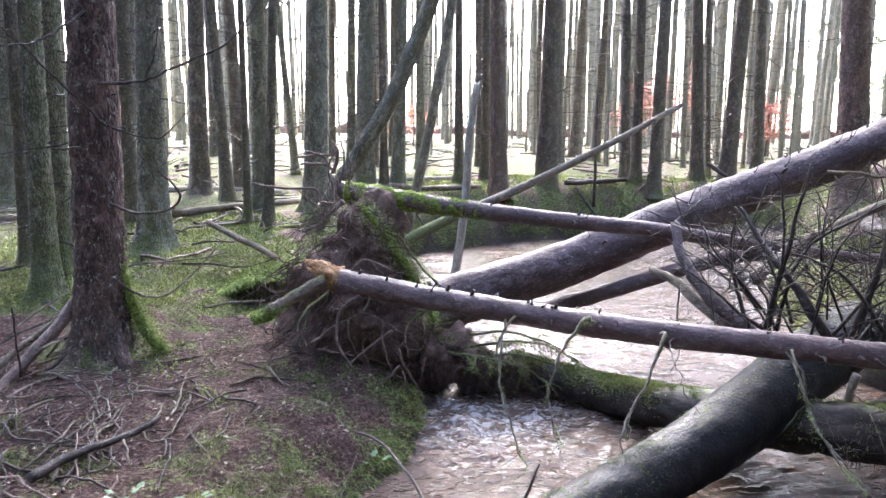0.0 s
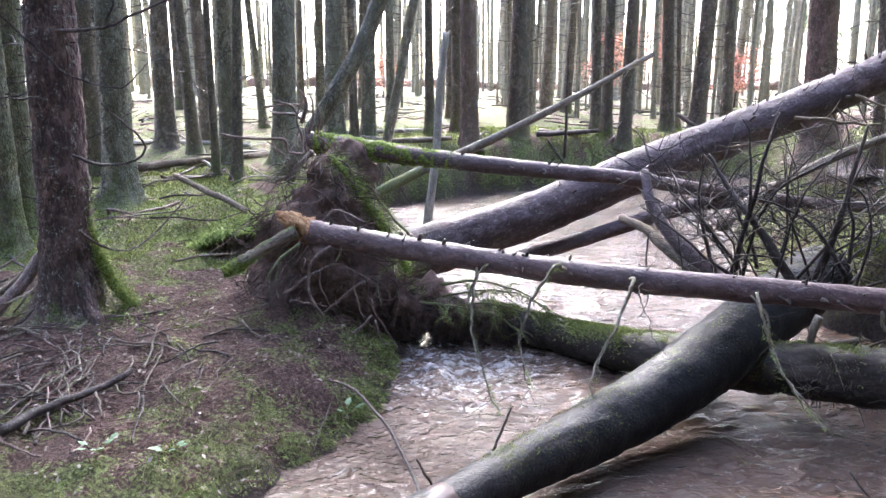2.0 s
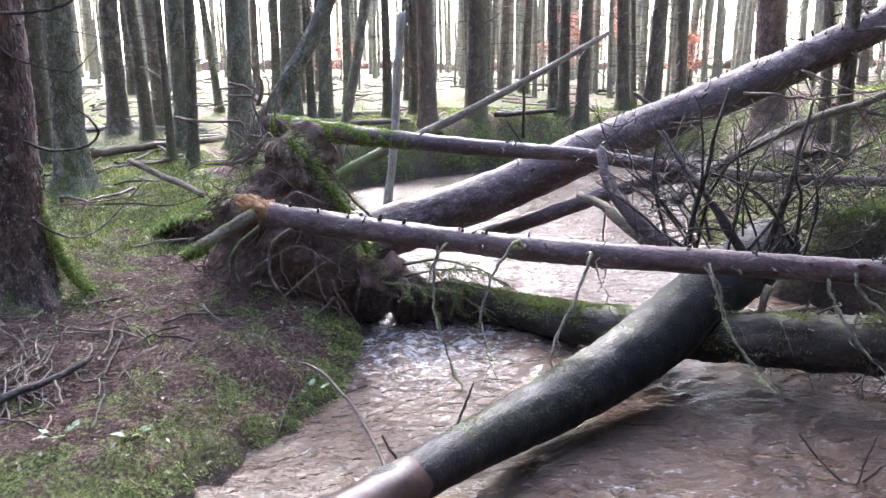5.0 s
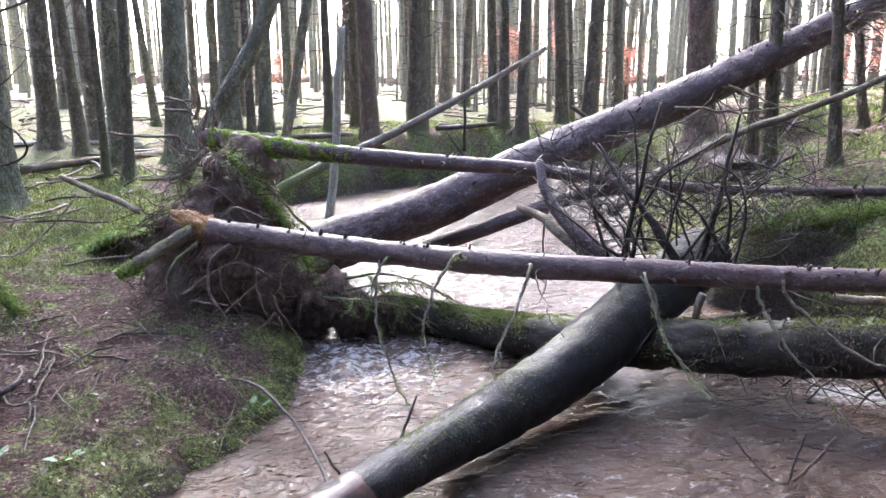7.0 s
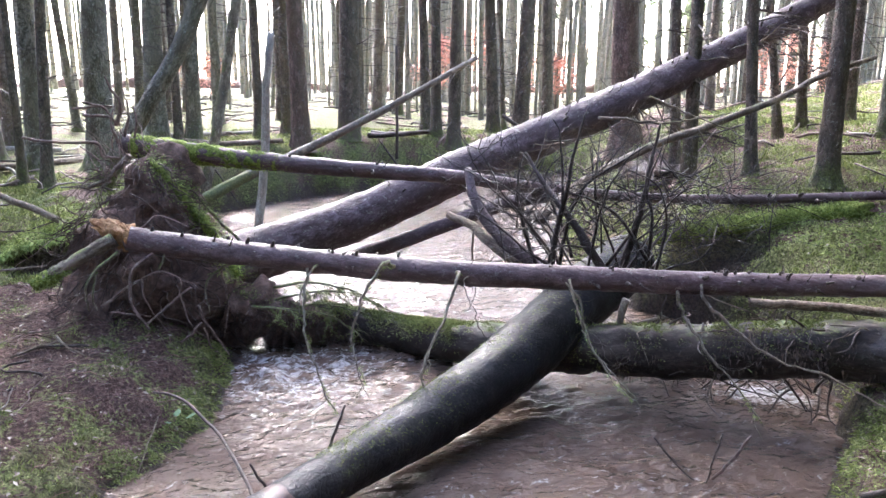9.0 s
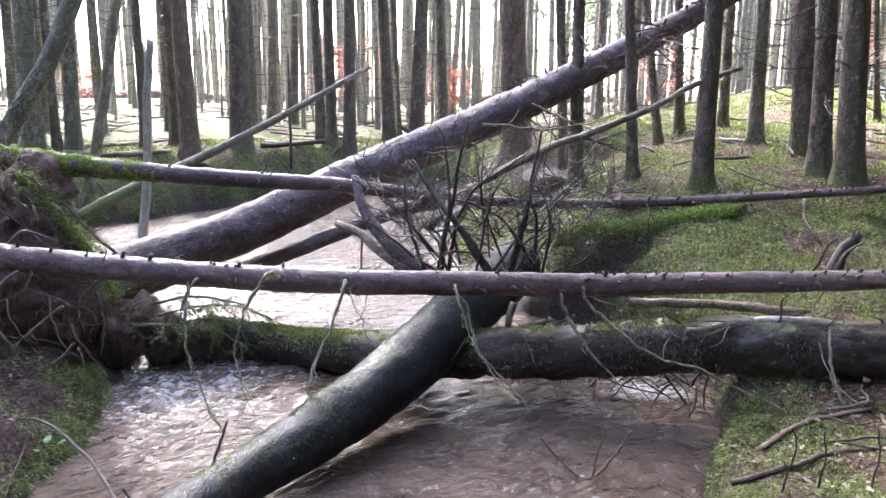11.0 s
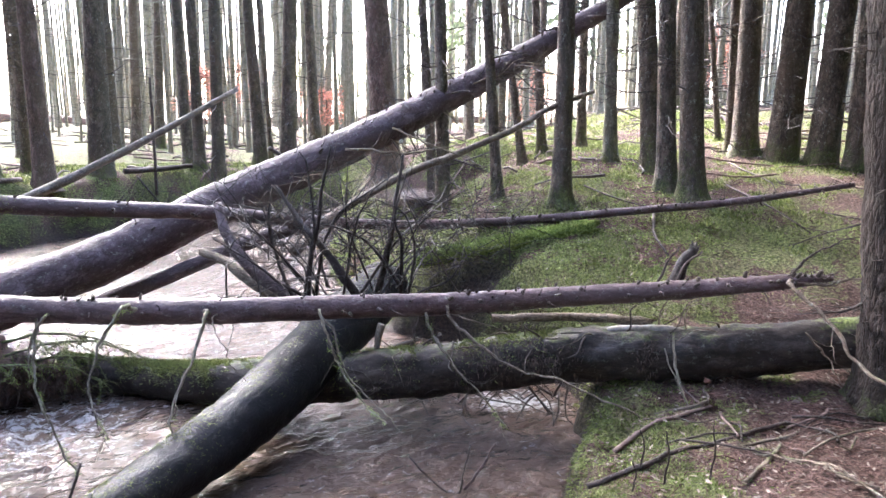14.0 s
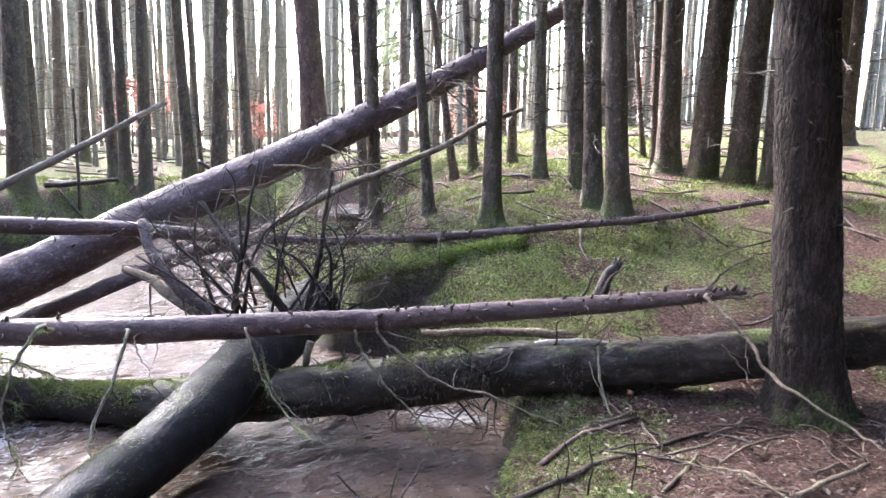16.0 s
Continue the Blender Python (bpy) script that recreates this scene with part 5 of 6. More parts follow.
pole("fallen_stick", [(-3.60, 10.16, 0.40), (-3.03, 10.66, 0.42), (-2.12, 11.31, 0.44)], 0.055, 0.045, M_DEAD, "old barkless log on the forest floor", "stick")
pole("fallen_stick", [(-5.60, 9.63, 0.39), (-5.40, 10.06, 0.40), (-5.03, 10.55, 0.42)], 0.06, 0.045, M_DEAD, "old barkless log on the forest floor", "stick")
pole("fallen_stick", [(2.16, 13.57, 0.50), (2.80, 13.80, 0.50), (3.46, 14.34, 0.49)], 0.05, 0.04, M_TWIG_DARK, "dark fallen branch on far moss", "stick")
pole("fallen_stick", [(-0.91, 13.17, 0.49), (-0.22, 12.71, 0.48), (0.63, 13.00, 0.49)], 0.05, 0.04, M_DEAD, "fallen branch on far moss", "stick")
pole("fallen_stick", [(2.31, 14.09, 0.52), (2.56, 13.79, 0.51), (3.15, 14.10, 0.50)], 0.04, 0.03, M_TWIG_DARK, "dark fallen branch on far moss", "stick")
pole("fallen_stick", [(4.66, 13.62, 0.83), (4.88, 13.55, 0.68), (5.07, 13.48, 0.57)], 0.04, 0.03, M_TWIG_DARK, "dark branch propped against a trunk", "stick")
pole("fallen_stick", [(2.53, 12.81, 2.03), (2.53, 12.81, 1.14), (2.53, 12.81, 0.19)], 0.02, 0.026, M_TWIG_DARK, "thin dead stem standing on moss", "stick")
pole("fallen_stick", [(2.66, 4.08, 0.38), (2.89, 3.95, 0.29), (3.19, 3.73, 0.18)], 0.006, 0.004, M_DEAD, "thin dry twig above a log", "stick")
pole("fallen_stick", [(2.07, 3.25, -0.19), (2.17, 3.19, -0.32), (2.30, 3.10, -0.45)], 0.006, 0.006, M_TWIG_DARK, "dark twig trailing in the creek", "stick")
pole("fallen_stick", [(2.35, 3.06, -0.11), (2.33, 3.08, -0.28), (2.29, 3.11, -0.48)], 0.005, 0.006, M_TWIG_DARK, "dark twig trailing in the creek", "stick")
limb("dead_branch", [(-2.38, 5.40, 1.93), (-2.22, 5.41, 1.94), (-2.04, 5.43, 1.96), (-1.88, 5.43, 2.03), (-1.50, 5.50, 2.21), (-1.30, 5.50, 2.44), (-1.17, 5.48, 2.64)], taper(0.015, 0.0043, 7), M_TWIG_DARK, tree_a, segs=6, rings=30, rough=0.2, freq=25, kink=0.018)
limb("dead_branch", [(-2.05, 5.43, 1.97), (-1.97, 5.40, 2.12), (-1.92, 5.37, 2.37)], taper(0.009, 0.0034, 3), M_TWIG_DARK, tree_a, segs=6, rings=30, rough=0.2, freq=25, kink=0.018)
limb("dead_branch", [(-2.37, 5.40, 1.11), (-2.18, 5.42, 1.04), (-1.97, 5.43, 1.05), (-1.86, 5.41, 1.15), (-1.90, 5.33, 1.27), (-2.05, 5.21, 1.47)], taper(0.012, 0.0059, 6), M_TWIG_DARK, tree_a, segs=6, rings=30, rough=0.2, freq=25, kink=0.018)
limb("dead_branch", [(-2.34, 5.42, 1.64), (-2.47, 5.25, 1.85), (-2.62, 5.06, 2.09), (-2.70, 4.91, 2.23), (-2.77, 4.75, 2.37)], taper(0.010, 0.0043, 5), M_TWIG_DARK, tree_a, segs=6, rings=30, rough=0.2, freq=25, kink=0.018)
limb("dead_branch", [(-2.34, 5.42, 1.65), (-2.14, 5.42, 1.58), (-1.96, 5.40, 1.57), (-1.77, 5.39, 1.72), (-1.51, 5.39, 1.91)], taper(0.008, 0.0026, 5), M_TWIG_DARK, tree_a, segs=6, rings=30, rough=0.2, freq=25, kink=0.018)
limb("dead_branch", [(-2.42, 5.38, 2.41), (-2.52, 5.19, 2.26), (-2.61, 4.99, 2.17), (-2.68, 4.80, 2.14)], taper(0.010, 0.0043, 4), M_TWIG_DARK, tree_a, segs=6, rings=30, rough=0.2, freq=25, kink=0.018)
limb("dead_branch", [(-2.29, 5.22, 0.61), (-2.24, 5.40, 0.47), (-2.15, 5.60, 0.38), (-2.03, 5.81, 0.42), (-1.77, 6.05, 0.70)], taper(0.011, 0.0051, 5), M_TWIG_DARK, tree_a, segs=6, rings=30, rough=0.2, freq=25, kink=0.018)
limb("dead_branch", [(-2.38, 5.07, 1.51), (-2.47, 5.02, 1.50), (-2.53, 5.00, 1.51)], taper(0.009, 0.0051, 3), M_TWIG_DARK, tree_a, segs=6, rings=30, rough=0.2, freq=25, kink=0.018)
limb("dead_branch", [(-2.29, 5.00, 1.08), (-2.34, 4.98, 1.07), (-2.39, 4.96, 1.06)], taper(0.008, 0.0034, 3), M_TWIG_DARK, tree_a, segs=6, rings=30, rough=0.2, freq=25, kink=0.018)
limb("dead_branch", [(-2.29, 5.00, 1.12), (-2.29, 5.00, 1.06), (-2.34, 4.98, 1.05)], taper(0.008, 0.0034, 3), M_TWIG_DARK, tree_a, segs=6, rings=30, rough=0.2, freq=25, kink=0.018)

# torn end of the snapped stem: a wedge of split wood with splinters
random.seed(8)
limb("torn_end", [(-0.70, 5.29, 0.57), (-0.80, 5.34, 0.60), (-0.90, 5.39, 0.645), (-0.99, 5.43, 0.69)], [0.08, 0.078, 0.052, 0.01], M_TORN, near, "orange torn wood", 18, rings=22, rough=0.55, freq=26)
for i in range(7):
    a = Vector((-0.76, 5.32, 0.57)) + Vector((random.uniform(-0.03, 0.03), random.uniform(-0.04, 0.04), random.uniform(-0.05, 0.05)))
    n = random.uniform(0.1, 0.24)
    d = Vector((-0.26, 0.12, 0.11 + random.gauss(0, 0.02))).normalized()
    limb("splinter", [a - d * 0.05, a + d * n * 0.5, a + d * n], [0.02, 0.014, 0.003], M_TORN, near, "orange torn wood", 6, rings=5, rough=0.3, freq=30)

# ---- branch tangle ----
tangle = thing("branch_tangle", (2.3, 4.6, 0.25), "dark tangle of dead branches rising from fallen logs", "brush")
STEMS = [
    ([(2.36, 4.50, 0.36), (2.16, 4.70, 0.73), (2.06, 4.88, 0.91), (1.97, 5.06, 1.12)], 0.045),
    ([(2.04, 4.69, 0.25), (2.08, 4.67, 0.69), (2.13, 4.65, 0.93), (2.15, 4.64, 1.12), (2.18, 4.63, 1.27), (2.21, 4.62, 1.42)], 0.026),
    ([(1.99, 4.65, 0.25), (2.05, 4.63, 0.66), (2.08, 4.62, 0.86), (2.06, 4.62, 1.13), (2.04, 4.63, 1.31), (2.00, 4.65, 1.38)], 0.018),
    ([(2.12, 4.76, 0.25), (2.19, 4.74, 0.71), (2.30, 4.69, 0.95), (2.48, 4.61, 1.09), (2.63, 4.53, 1.21)], 0.018),
    ([(2.48, 4.55, 0.25), (2.57, 4.51, 0.66), (2.61, 4.49, 0.88), (2.64, 4.48, 1.12), (2.67, 4.46, 1.35)], 0.036),
    ([(2.63, 4.42, 0.25), (2.64, 4.42, 0.73), (2.60, 4.44, 0.93), (2.67, 4.40, 1.24)], 0.02),
    ([(2.62, 4.34, 0.25), (2.67, 4.29, 0.73), (2.60, 4.33, 0.98), (2.43, 4.41, 1.07)], 0.014),
    ([(2.02, 4.80, 0.25), (1.88, 4.85, 0.68), (1.85, 4.86, 0.95), (1.88, 4.85, 1.14)], 0.02),
    ([(2.22, 4.51, 0.3), (2.30, 4.47, 0.83), (2.39, 4.43, 1.06), (2.49, 4.38, 1.24)], 0.012),
    ([(2.55, 4.63, 0.3), (2.40, 4.70, 0.74), (2.35, 4.72, 0.94), (2.32, 4.74, 1.18)], 0.012),
    ([(1.75, 4.78, 0.39), (1.69, 4.80, 0.66), (1.52, 4.85, 0.90)], 0.008),
    ([(2.13, 4.49, 0.4), (1.92, 4.57, 0.76), (1.72, 4.64, 0.94), (1.55, 4.68, 1.03)], 0.008),
    ([(2.72, 4.49, 1.06), (2.93, 4.37, 0.99), (3.15, 4.24, 0.89)], 0.007),
    ([(2.22, 4.51, 0.71), (2.43, 4.41, 0.88), (2.66, 4.29, 0.91), (2.89, 4.16, 0.84)], 0.007),
    ([(1.61, 4.67, 0.81), (1.85, 4.59, 0.73), (2.13, 4.49, 0.80), (2.37, 4.38, 0.76)], 0.006),
    ([(1.98, 4.71, 1.23), (2.19, 4.63, 1.25), (2.43, 4.52, 1.35), (2.54, 4.47, 1.41)], 0.006),
]
PALE_TWIGS = [
    ([(2.38, 4.77, 1.38), (2.55, 4.68, 1.37), (2.77, 4.58, 1.35), (2.97, 4.46, 1.39), (3.14, 4.36, 1.43)], 0.011),
    ([(2.72, 4.71, 1.52), (2.92, 4.61, 1.42), (3.09, 4.51, 1.35), (3.31, 4.37, 1.25)], 0.008),
    ([(3.01, 4.56, 1.31), (3.13, 4.48, 1.09), (3.23, 4.42, 0.87)], 0.006),
]
for pts, r in PALE_TWIGS:
    limb("branch", pts, taper(r, r * 0.4, len(pts)), M_DEAD, tangle, "pale bare twig", segs=7, rings=26, rough=0.25, freq=20, kink=0.02)
for pts, r in STEMS:
    limb("branch", pts, taper(r * 0.8, r * 0.2, len(pts)), M_TANGLE, tangle, segs=8, rings=24, rough=0.25, freq=16, kink=0.01)
random.seed(21)
fine = Geo()
for i in range(16):
    c = Vector((random.uniform(1.95, 2.75), random.uniform(4.35, 4.85), random.uniform(0.3, 0.5)))
    d = Vector((c.x - 2.33 + random.gauss(0, 0.5), random.gauss(0, 0.4), 0.75))
    pts = wander(c, d, random.uniform(0.45, 1.1), 6, 0.15)
    r = random.uniform(0.007, 0.015)
    limb("branch", pts, taper(r, r * 0.3, 7), M_TANGLE, tangle, segs=6, rough=0.1, freq=20)
    for _ in range(18):
        k = random.randrange(2, 7)
        t = random.uniform(0.002, 0.0045)
        q = wander(pts[k] - Vector((2.3, 4.6, 0.25)), (random.gauss(0, 1), random.gauss(0, 1), random.gauss(0.2, 0.6)), random.uniform(0.15, 0.5), 4, 0.22)
        fine.tube(q, taper(t, t * 0.3, 5), 4, rings=5)
for i in range(240):
    c = Vector((random.uniform(1.7, 3.7), random.uniform(4.3, 5.6), random.uniform(0.45, 1.0))) - Vector((2.3, 4.6, 0.25))
    t = random.uniform(0.002, 0.0045)
    fine.tube(wander(c, (random.gauss(0.5, 0.7), random.gauss(0, 0.6), random.gauss(0.1, 0.5)), random.uniform(0.3, 0.8), 5, 0.18), taper(t, t * 0.3, 6), 4, rings=6)
for i in range(64):
    c = Vector((random.uniform(1.55, 3.1), random.uniform(4.5, 5.5), random.uniform(0.3, 1.0)))
    r = random.uniform(0.003, 0.008)
    d = (random.gauss(0, 1), random.gauss(0, 0.5), random.gauss(0.3, 0.6))
    limb("branch", wander(c, d, random.uniform(0.4, 1.1), 6, 0.17), taper(r, r * 0.3, 7), M_TANGLE if i % 3 else M_DEAD, tangle, segs=5, rings=16, rough=0.2, freq=20, kink=0.012)
tagged(part("twiglet_mass", fine, M_TANGLE, tangle), kind="stuff")

# dry side branches along the leaning trunk
random.seed(31)
spray = Geo()
for i in range(44):
    k = random.uniform(3.2, 7.9)
    j = int(k)
    c = Vector(TRUNK[j]).lerp(Vector(TRUNK[j + 1]), k - j)
    side = random.choice((-1, 1))
    d = Vector((0.5, -0.6 * side, random.uniform(-0.7, 0.35)))
    pts = wander(c, d, random.uniform(0.5, 1.3), 6, 0.17, 0.02)
    r = random.uniform(0.004, 0.011)
    limb("side_branch", pts, taper(r, r * 0.25, 7), M_DEAD if i % 3 else M_TWIG_DARK, fallen, segs=6, rough=0.1, freq=20)
    for q in range(5):
        spray.tube(wander(pts[random.randrange(2, 6)] - fallen.matrix_basis.translation, d + Vector((random.gauss(0, 0.6), random.gauss(0, 0.6), random.gauss(0, 0.5))), random.uniform(0.12, 0.4), 4, 0.2), taper(r * 0.4, 0.001, 5), 4, rings=5)

tagged(part("twiglet_mass", spray, M_DEAD, fallen), kind="stuff")

# dark debris hanging under the mossy log at the bank
debris = thing("drift_debris", (3.5, 3.7, -0.4), "dark tangled drift twigs caught under a log", "debris")
random.seed(41)
for i in range(70):
    c = Vector((random.uniform(2.6, 3.9), 0, random.uniform(-0.3, 0.02)))
    c.y = 6.72 - 0.84 * c.x + random.uniform(-0.45, 0.1) * 0.6
    c.z += 0.14 * (c.x - 3.2)
    pts = wander(c, (random.gauss(0, 0.7), random.gauss(-0.2, 0.6), random.gauss(-0.3, 0.35)), random.uniform(0.25, 0.6), 5, 0.25)
    r = random.uniform(0.004, 0.012)
    limb("twig", pts, taper(r, r * 0.4, 6), M_TANGLE, debris, segs=5, rings=8)


# ---- moss, grass and litter ----
def ground_moss():
    random.seed(51)
    g = Geo()
    for x0, x1, y0, y1, count, size in ((-4.2, 0.1, 3.2, 6.6, 26000, 0.02), (-5, -0.3, 6.4, 10.5, 20000, 0.032), (2.3, 5.2, 1.6, 4.4, 17000, 0.02),
                                        (3.7, 7.5, 4.2, 8.5, 20000, 0.028), (6, 11, 3.5, 10, 12000, 0.04), (4.4, 10.5, 7, 13, 10000, 0.038), (-0.8, 7.5, 12.4, 15.2, 14000, 0.042)):
        for _ in range(count):
            x, y = random.uniform(x0, x1), random.uniform(y0, y1)
            z, d = surface(x, y)
            if d < 0.04 or (x > 2 and hollow(x, y) > 0.4) or (x < 0 and bare_face(x, y) > 0.3) or moss_cover(x, y, d) + 0.5 * noise.noise(Vector((x * 5, y * 5, 9))) + 0.3 * noise.noise(Vector((x * 14, y * 14, 4))) < 0.44 + random.random() * 0.25:
                continue
            blades(g, (x, y, z - 0.003), (0, 0, 1), 3, size * random.uniform(0.6, 1.4))
    tagged(new("moss", g.mesh("moss", M_MOSS, False)), "bright green moss tufts on the forest floor", "moss", kind="stuff")
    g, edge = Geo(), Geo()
    # grass on the banks; clusters past x 5 lighten the floor like sun patches
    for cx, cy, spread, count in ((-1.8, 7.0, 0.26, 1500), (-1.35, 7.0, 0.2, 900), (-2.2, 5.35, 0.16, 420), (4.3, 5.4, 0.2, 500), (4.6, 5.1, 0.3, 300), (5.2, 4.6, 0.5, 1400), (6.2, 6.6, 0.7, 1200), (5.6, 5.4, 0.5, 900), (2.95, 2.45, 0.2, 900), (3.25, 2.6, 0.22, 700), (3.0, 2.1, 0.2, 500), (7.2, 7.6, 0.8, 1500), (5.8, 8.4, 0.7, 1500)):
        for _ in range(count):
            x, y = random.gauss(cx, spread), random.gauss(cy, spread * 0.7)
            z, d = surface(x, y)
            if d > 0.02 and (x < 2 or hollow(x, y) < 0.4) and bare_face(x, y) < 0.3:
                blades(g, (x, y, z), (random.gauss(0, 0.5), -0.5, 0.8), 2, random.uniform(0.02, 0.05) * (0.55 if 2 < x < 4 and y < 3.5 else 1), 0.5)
    for _ in range(2600):
        x = random.uniform(-2.0, -0.8)
        y = turf_lip(x) + random.uniform(0.0, 0.16) ** 1.3
        blades(g, (x, y, surface(x, turf_lip(x) + 0.1)[0] - 0.01), (random.gauss(0, 0.4), -0.9, 0.35), 2, random.uniform(0.03, 0.07), 0.7)
    for (ax, ay), (bx, by) in zip(CREEK, CREEK[1:]):
        if min(ax, bx) < -5.5 or max(ax, bx) > 9.5 or max(ay, by) < 1.7:
            continue
        n = math.hypot(bx - ax, by - ay)
        out = Vector((ay - by, bx - ax, 0)) / n
        if shore((ax + bx) / 2 + out.x * 0.05, (ay + by) / 2 + out.y * 0.05) < 0:
            out = -out
        for _ in range(int(n * (1900 if min(ay, by) < 7 else 900))):
            u, w = random.random(), random.uniform(0.01, 0.2)
            x, y = ax + (bx - ax) * u + out.x * w, ay + (by - ay) * u + out.y * w
            if noise.noise(Vector((x * 3, y * 3, 6))) < random.uniform(-0.3, 0.2) or (x > 2 and hollow(x, y) > 0.5):
                continue
            blades(edge, (x, y, surface(x, y)[0]), (-out.x, -out.y, 0.5), 3, random.uniform(0.012, 0.03) * (1 if y < 9 else 1.7), 0.6)
    tagged(new("bank_moss", edge.mesh("bank_moss", M_MOSS, False)), "drooping moss along the creek's edge", "moss", kind="stuff")
    tagged(new("grass", g.mesh("grass", M_GRASS, False)), "tufts of long drooping green grass on moss, some in place of sunlit patches", "grass", kind="stuff")


ground_moss()


def log_moss(owner, pts, radii, count, lo, hi, size, lean=0.0, spread=0.62, stuff=None, droop=0.2, label="bright green moss"):
    """Moss blades on the upper side of a lying log, between the shares lo and hi of its length."""
    g = Geo()
    P = [Vector(p) for p in pts]
    base = owner.matrix_basis.translation
    for _ in range(count):
        u = random.uniform(lo, hi) * (len(P) - 1)
        i = min(int(u), len(P) - 2)
        w = u - i
        c = P[i].lerp(P[i + 1], w)
        d = (P[i + 1] - P[i]).normalized()
        side = d.cross(Vector((0, 0, 1))).normalized()
        a = random.gauss(lean, spread)
        o = side * math.sin(a) + side.cross(d) * math.cos(a)
        p = c + o * (radii[i] * (1 - w) + radii[i + 1] * w)
        if noise.noise(p * 3.5) + 0.4 * noise.noise(p * 11) < random.uniform(-0.35, 0.15) + abs(a - lean) * 0.15:
            continue
        blades(g, p - base, o, 3, size * random.uniform(0.6, 1.5), droop)
    tagged(part("moss" if stuff is None else "rotten_fibre", g, stuff or M_MOSS, owner, label, smooth=False), kind="stuff")


log_moss(mosslog, MOSSLOG, MR, 9000, 0.0, 0.55, 0.016)
log_moss(mosslog, MOSSLOG, MR, 7000, 0.0, 0.26, 0.013)
log_moss(mosslog, MOSSLOG, MR, 5000, 0.2, 0.46, 0.014, 0.5, 0.7)
log_moss(mosslog, MOSSLOG, MR, 2200, 0.36, 0.64, 0.022, 0.7, 0.9, M_FIBRE, 1.0, "shaggy brown rotten fibres")
log_moss(black, BLACK, BR, 2600, 0.0, 0.4, 0.007)
log_moss(black, BLACK, BR, 1500, 0.4, 0.66, 0.008)


def sleeve(owner, pts, radii, count, label, spread=0.0):
    """A thick coat of moss round a stem or root."""
    coat = limb("moss_coat", pts, radii, M_SLEEVE, owner, label, 14, rings=36, rough=0.3, freq=16)
    g = Geo()
    P = [Vector(p) for p in pts]
    for _ in range(count):
        u = random.random() * (len(P) - 1.001)
        i = int(u)
        w = u - i
        d = (P[i + 1] - P[i]).normalized()
        o = d.orthogonal().normalized()
        o.rotate(Matrix.Rotation(random.uniform(0, 6.28), 3, d))
        r = radii[i] * (1 - w) + radii[i + 1] * w
        c = P[i].lerp(P[i + 1], w) + o * r * 0.98 + Vector((random.gauss(0, spread), random.gauss(0, spread * 0.5), random.gauss(0, spread))) - owner.matrix_basis.translation
        blades(g, c, o, 3, random.uniform(0.01, 0.02), 0.2)
    tagged(part("moss", g, M_GRASS, owner, "bright green moss", smooth=False), kind="stuff")


sleeve(slim, [Vector(SLIM[0]).lerp(Vector(SLIM[1]), 0.06), Vector(SLIM[0]).lerp(Vector(SLIM[1]), 0.5), Vector(SLIM[1]), Vector(SLIM[1]).lerp(Vector(SLIM[2]), 0.35)], [0.088, 0.082, 0.071, 0.05], 1500, "bright green moss coat")
sleeve(fallen, [(-0.62, 5.86, 1.02), (-0.48, 5.80, 0.88), (-0.37, 5.74, 0.72), (-0.25, 5.70, 0.55), (-0.13, 5.66, 0.36), (-0.06, 5.62, 0.18)], [0.02, 0.034, 0.04, 0.038, 0.034, 0.02], 2600, "mossy root edge", 0.05)
sleeve(fallen, [(-1.32, 5.17, 0.31), (-1.22, 5.19, 0.36), (-1.08, 5.22, 0.44)], [0.04, 0.045, 0.02], 500, "mossy broken root")


def moss_brush():
    """Mossy drooping branchlets by the root plate, over the water."""
    ob = thing("mossy_brush", (0.5, 5.5, -0.2), "drooping mossy branchlets over the water beside a log", "brush")
    random.seed(61)
    g = Geo()
    boughs = ([(-0.06, 5.7, -0.14), (0.2, 5.65, -0.03), (0.5, 5.62, 0.03), (0.79, 5.58, 0.01), (1.11, 5.52, -0.15)],
              [(0.03, 5.6, -0.05), (0.28, 5.49, -0.06), (0.57, 5.46, -0.11), (0.82, 5.43, -0.27)],
              [(0.2, 5.62, 0.08), (0.48, 5.55, 0.12), (0.78, 5.48, 0.06), (0.98, 5.42, -0.06)],
              [(0.3, 5.66, -0.1), (0.58, 5.6, -0.08), (0.86, 5.55, -0.14), (1.0, 5.52, -0.26)])
    o = Vector((0.5, 5.5, -0.2))
    for bough in boughs:
        limb("bough", bough, taper(0.012, 0.004, len(bough)), M_TWIG_MOSSY, ob, segs=7, rings=20, rough=0.3, freq=20, kink=0.02)
        for _ in range(20):
            u = random.uniform(0.4, len(bough) - 1.01)
            c = Vector(bough[int(u)]).lerp(Vector(bough[int(u) + 1]), u % 1)
            pts = wander(c, (random.gauss(0.5, 0.4), random.choice((-0.8, 0.6)), random.uniform(-0.5, 0.2)), random.uniform(0.12, 0.3), 5, 0.18, 0.14)
            limb("branchlet", pts, taper(0.004, 0.0015, 6), M_TWIG_MOSSY, ob, segs=5, rings=7)
            for k in range(1, 6):
                for _ in range(7):
                    blades(g, pts[k - 1].lerp(pts[k], random.random()) - o, (random.gauss(0, 1), random.gauss(0, 1), -0.5), 2, random.uniform(0.008, 0.018), 0.4)
    tagged(part("moss", g, M_MOSS, ob, "green moss", smooth=False), kind="stuff")


moss_brush()


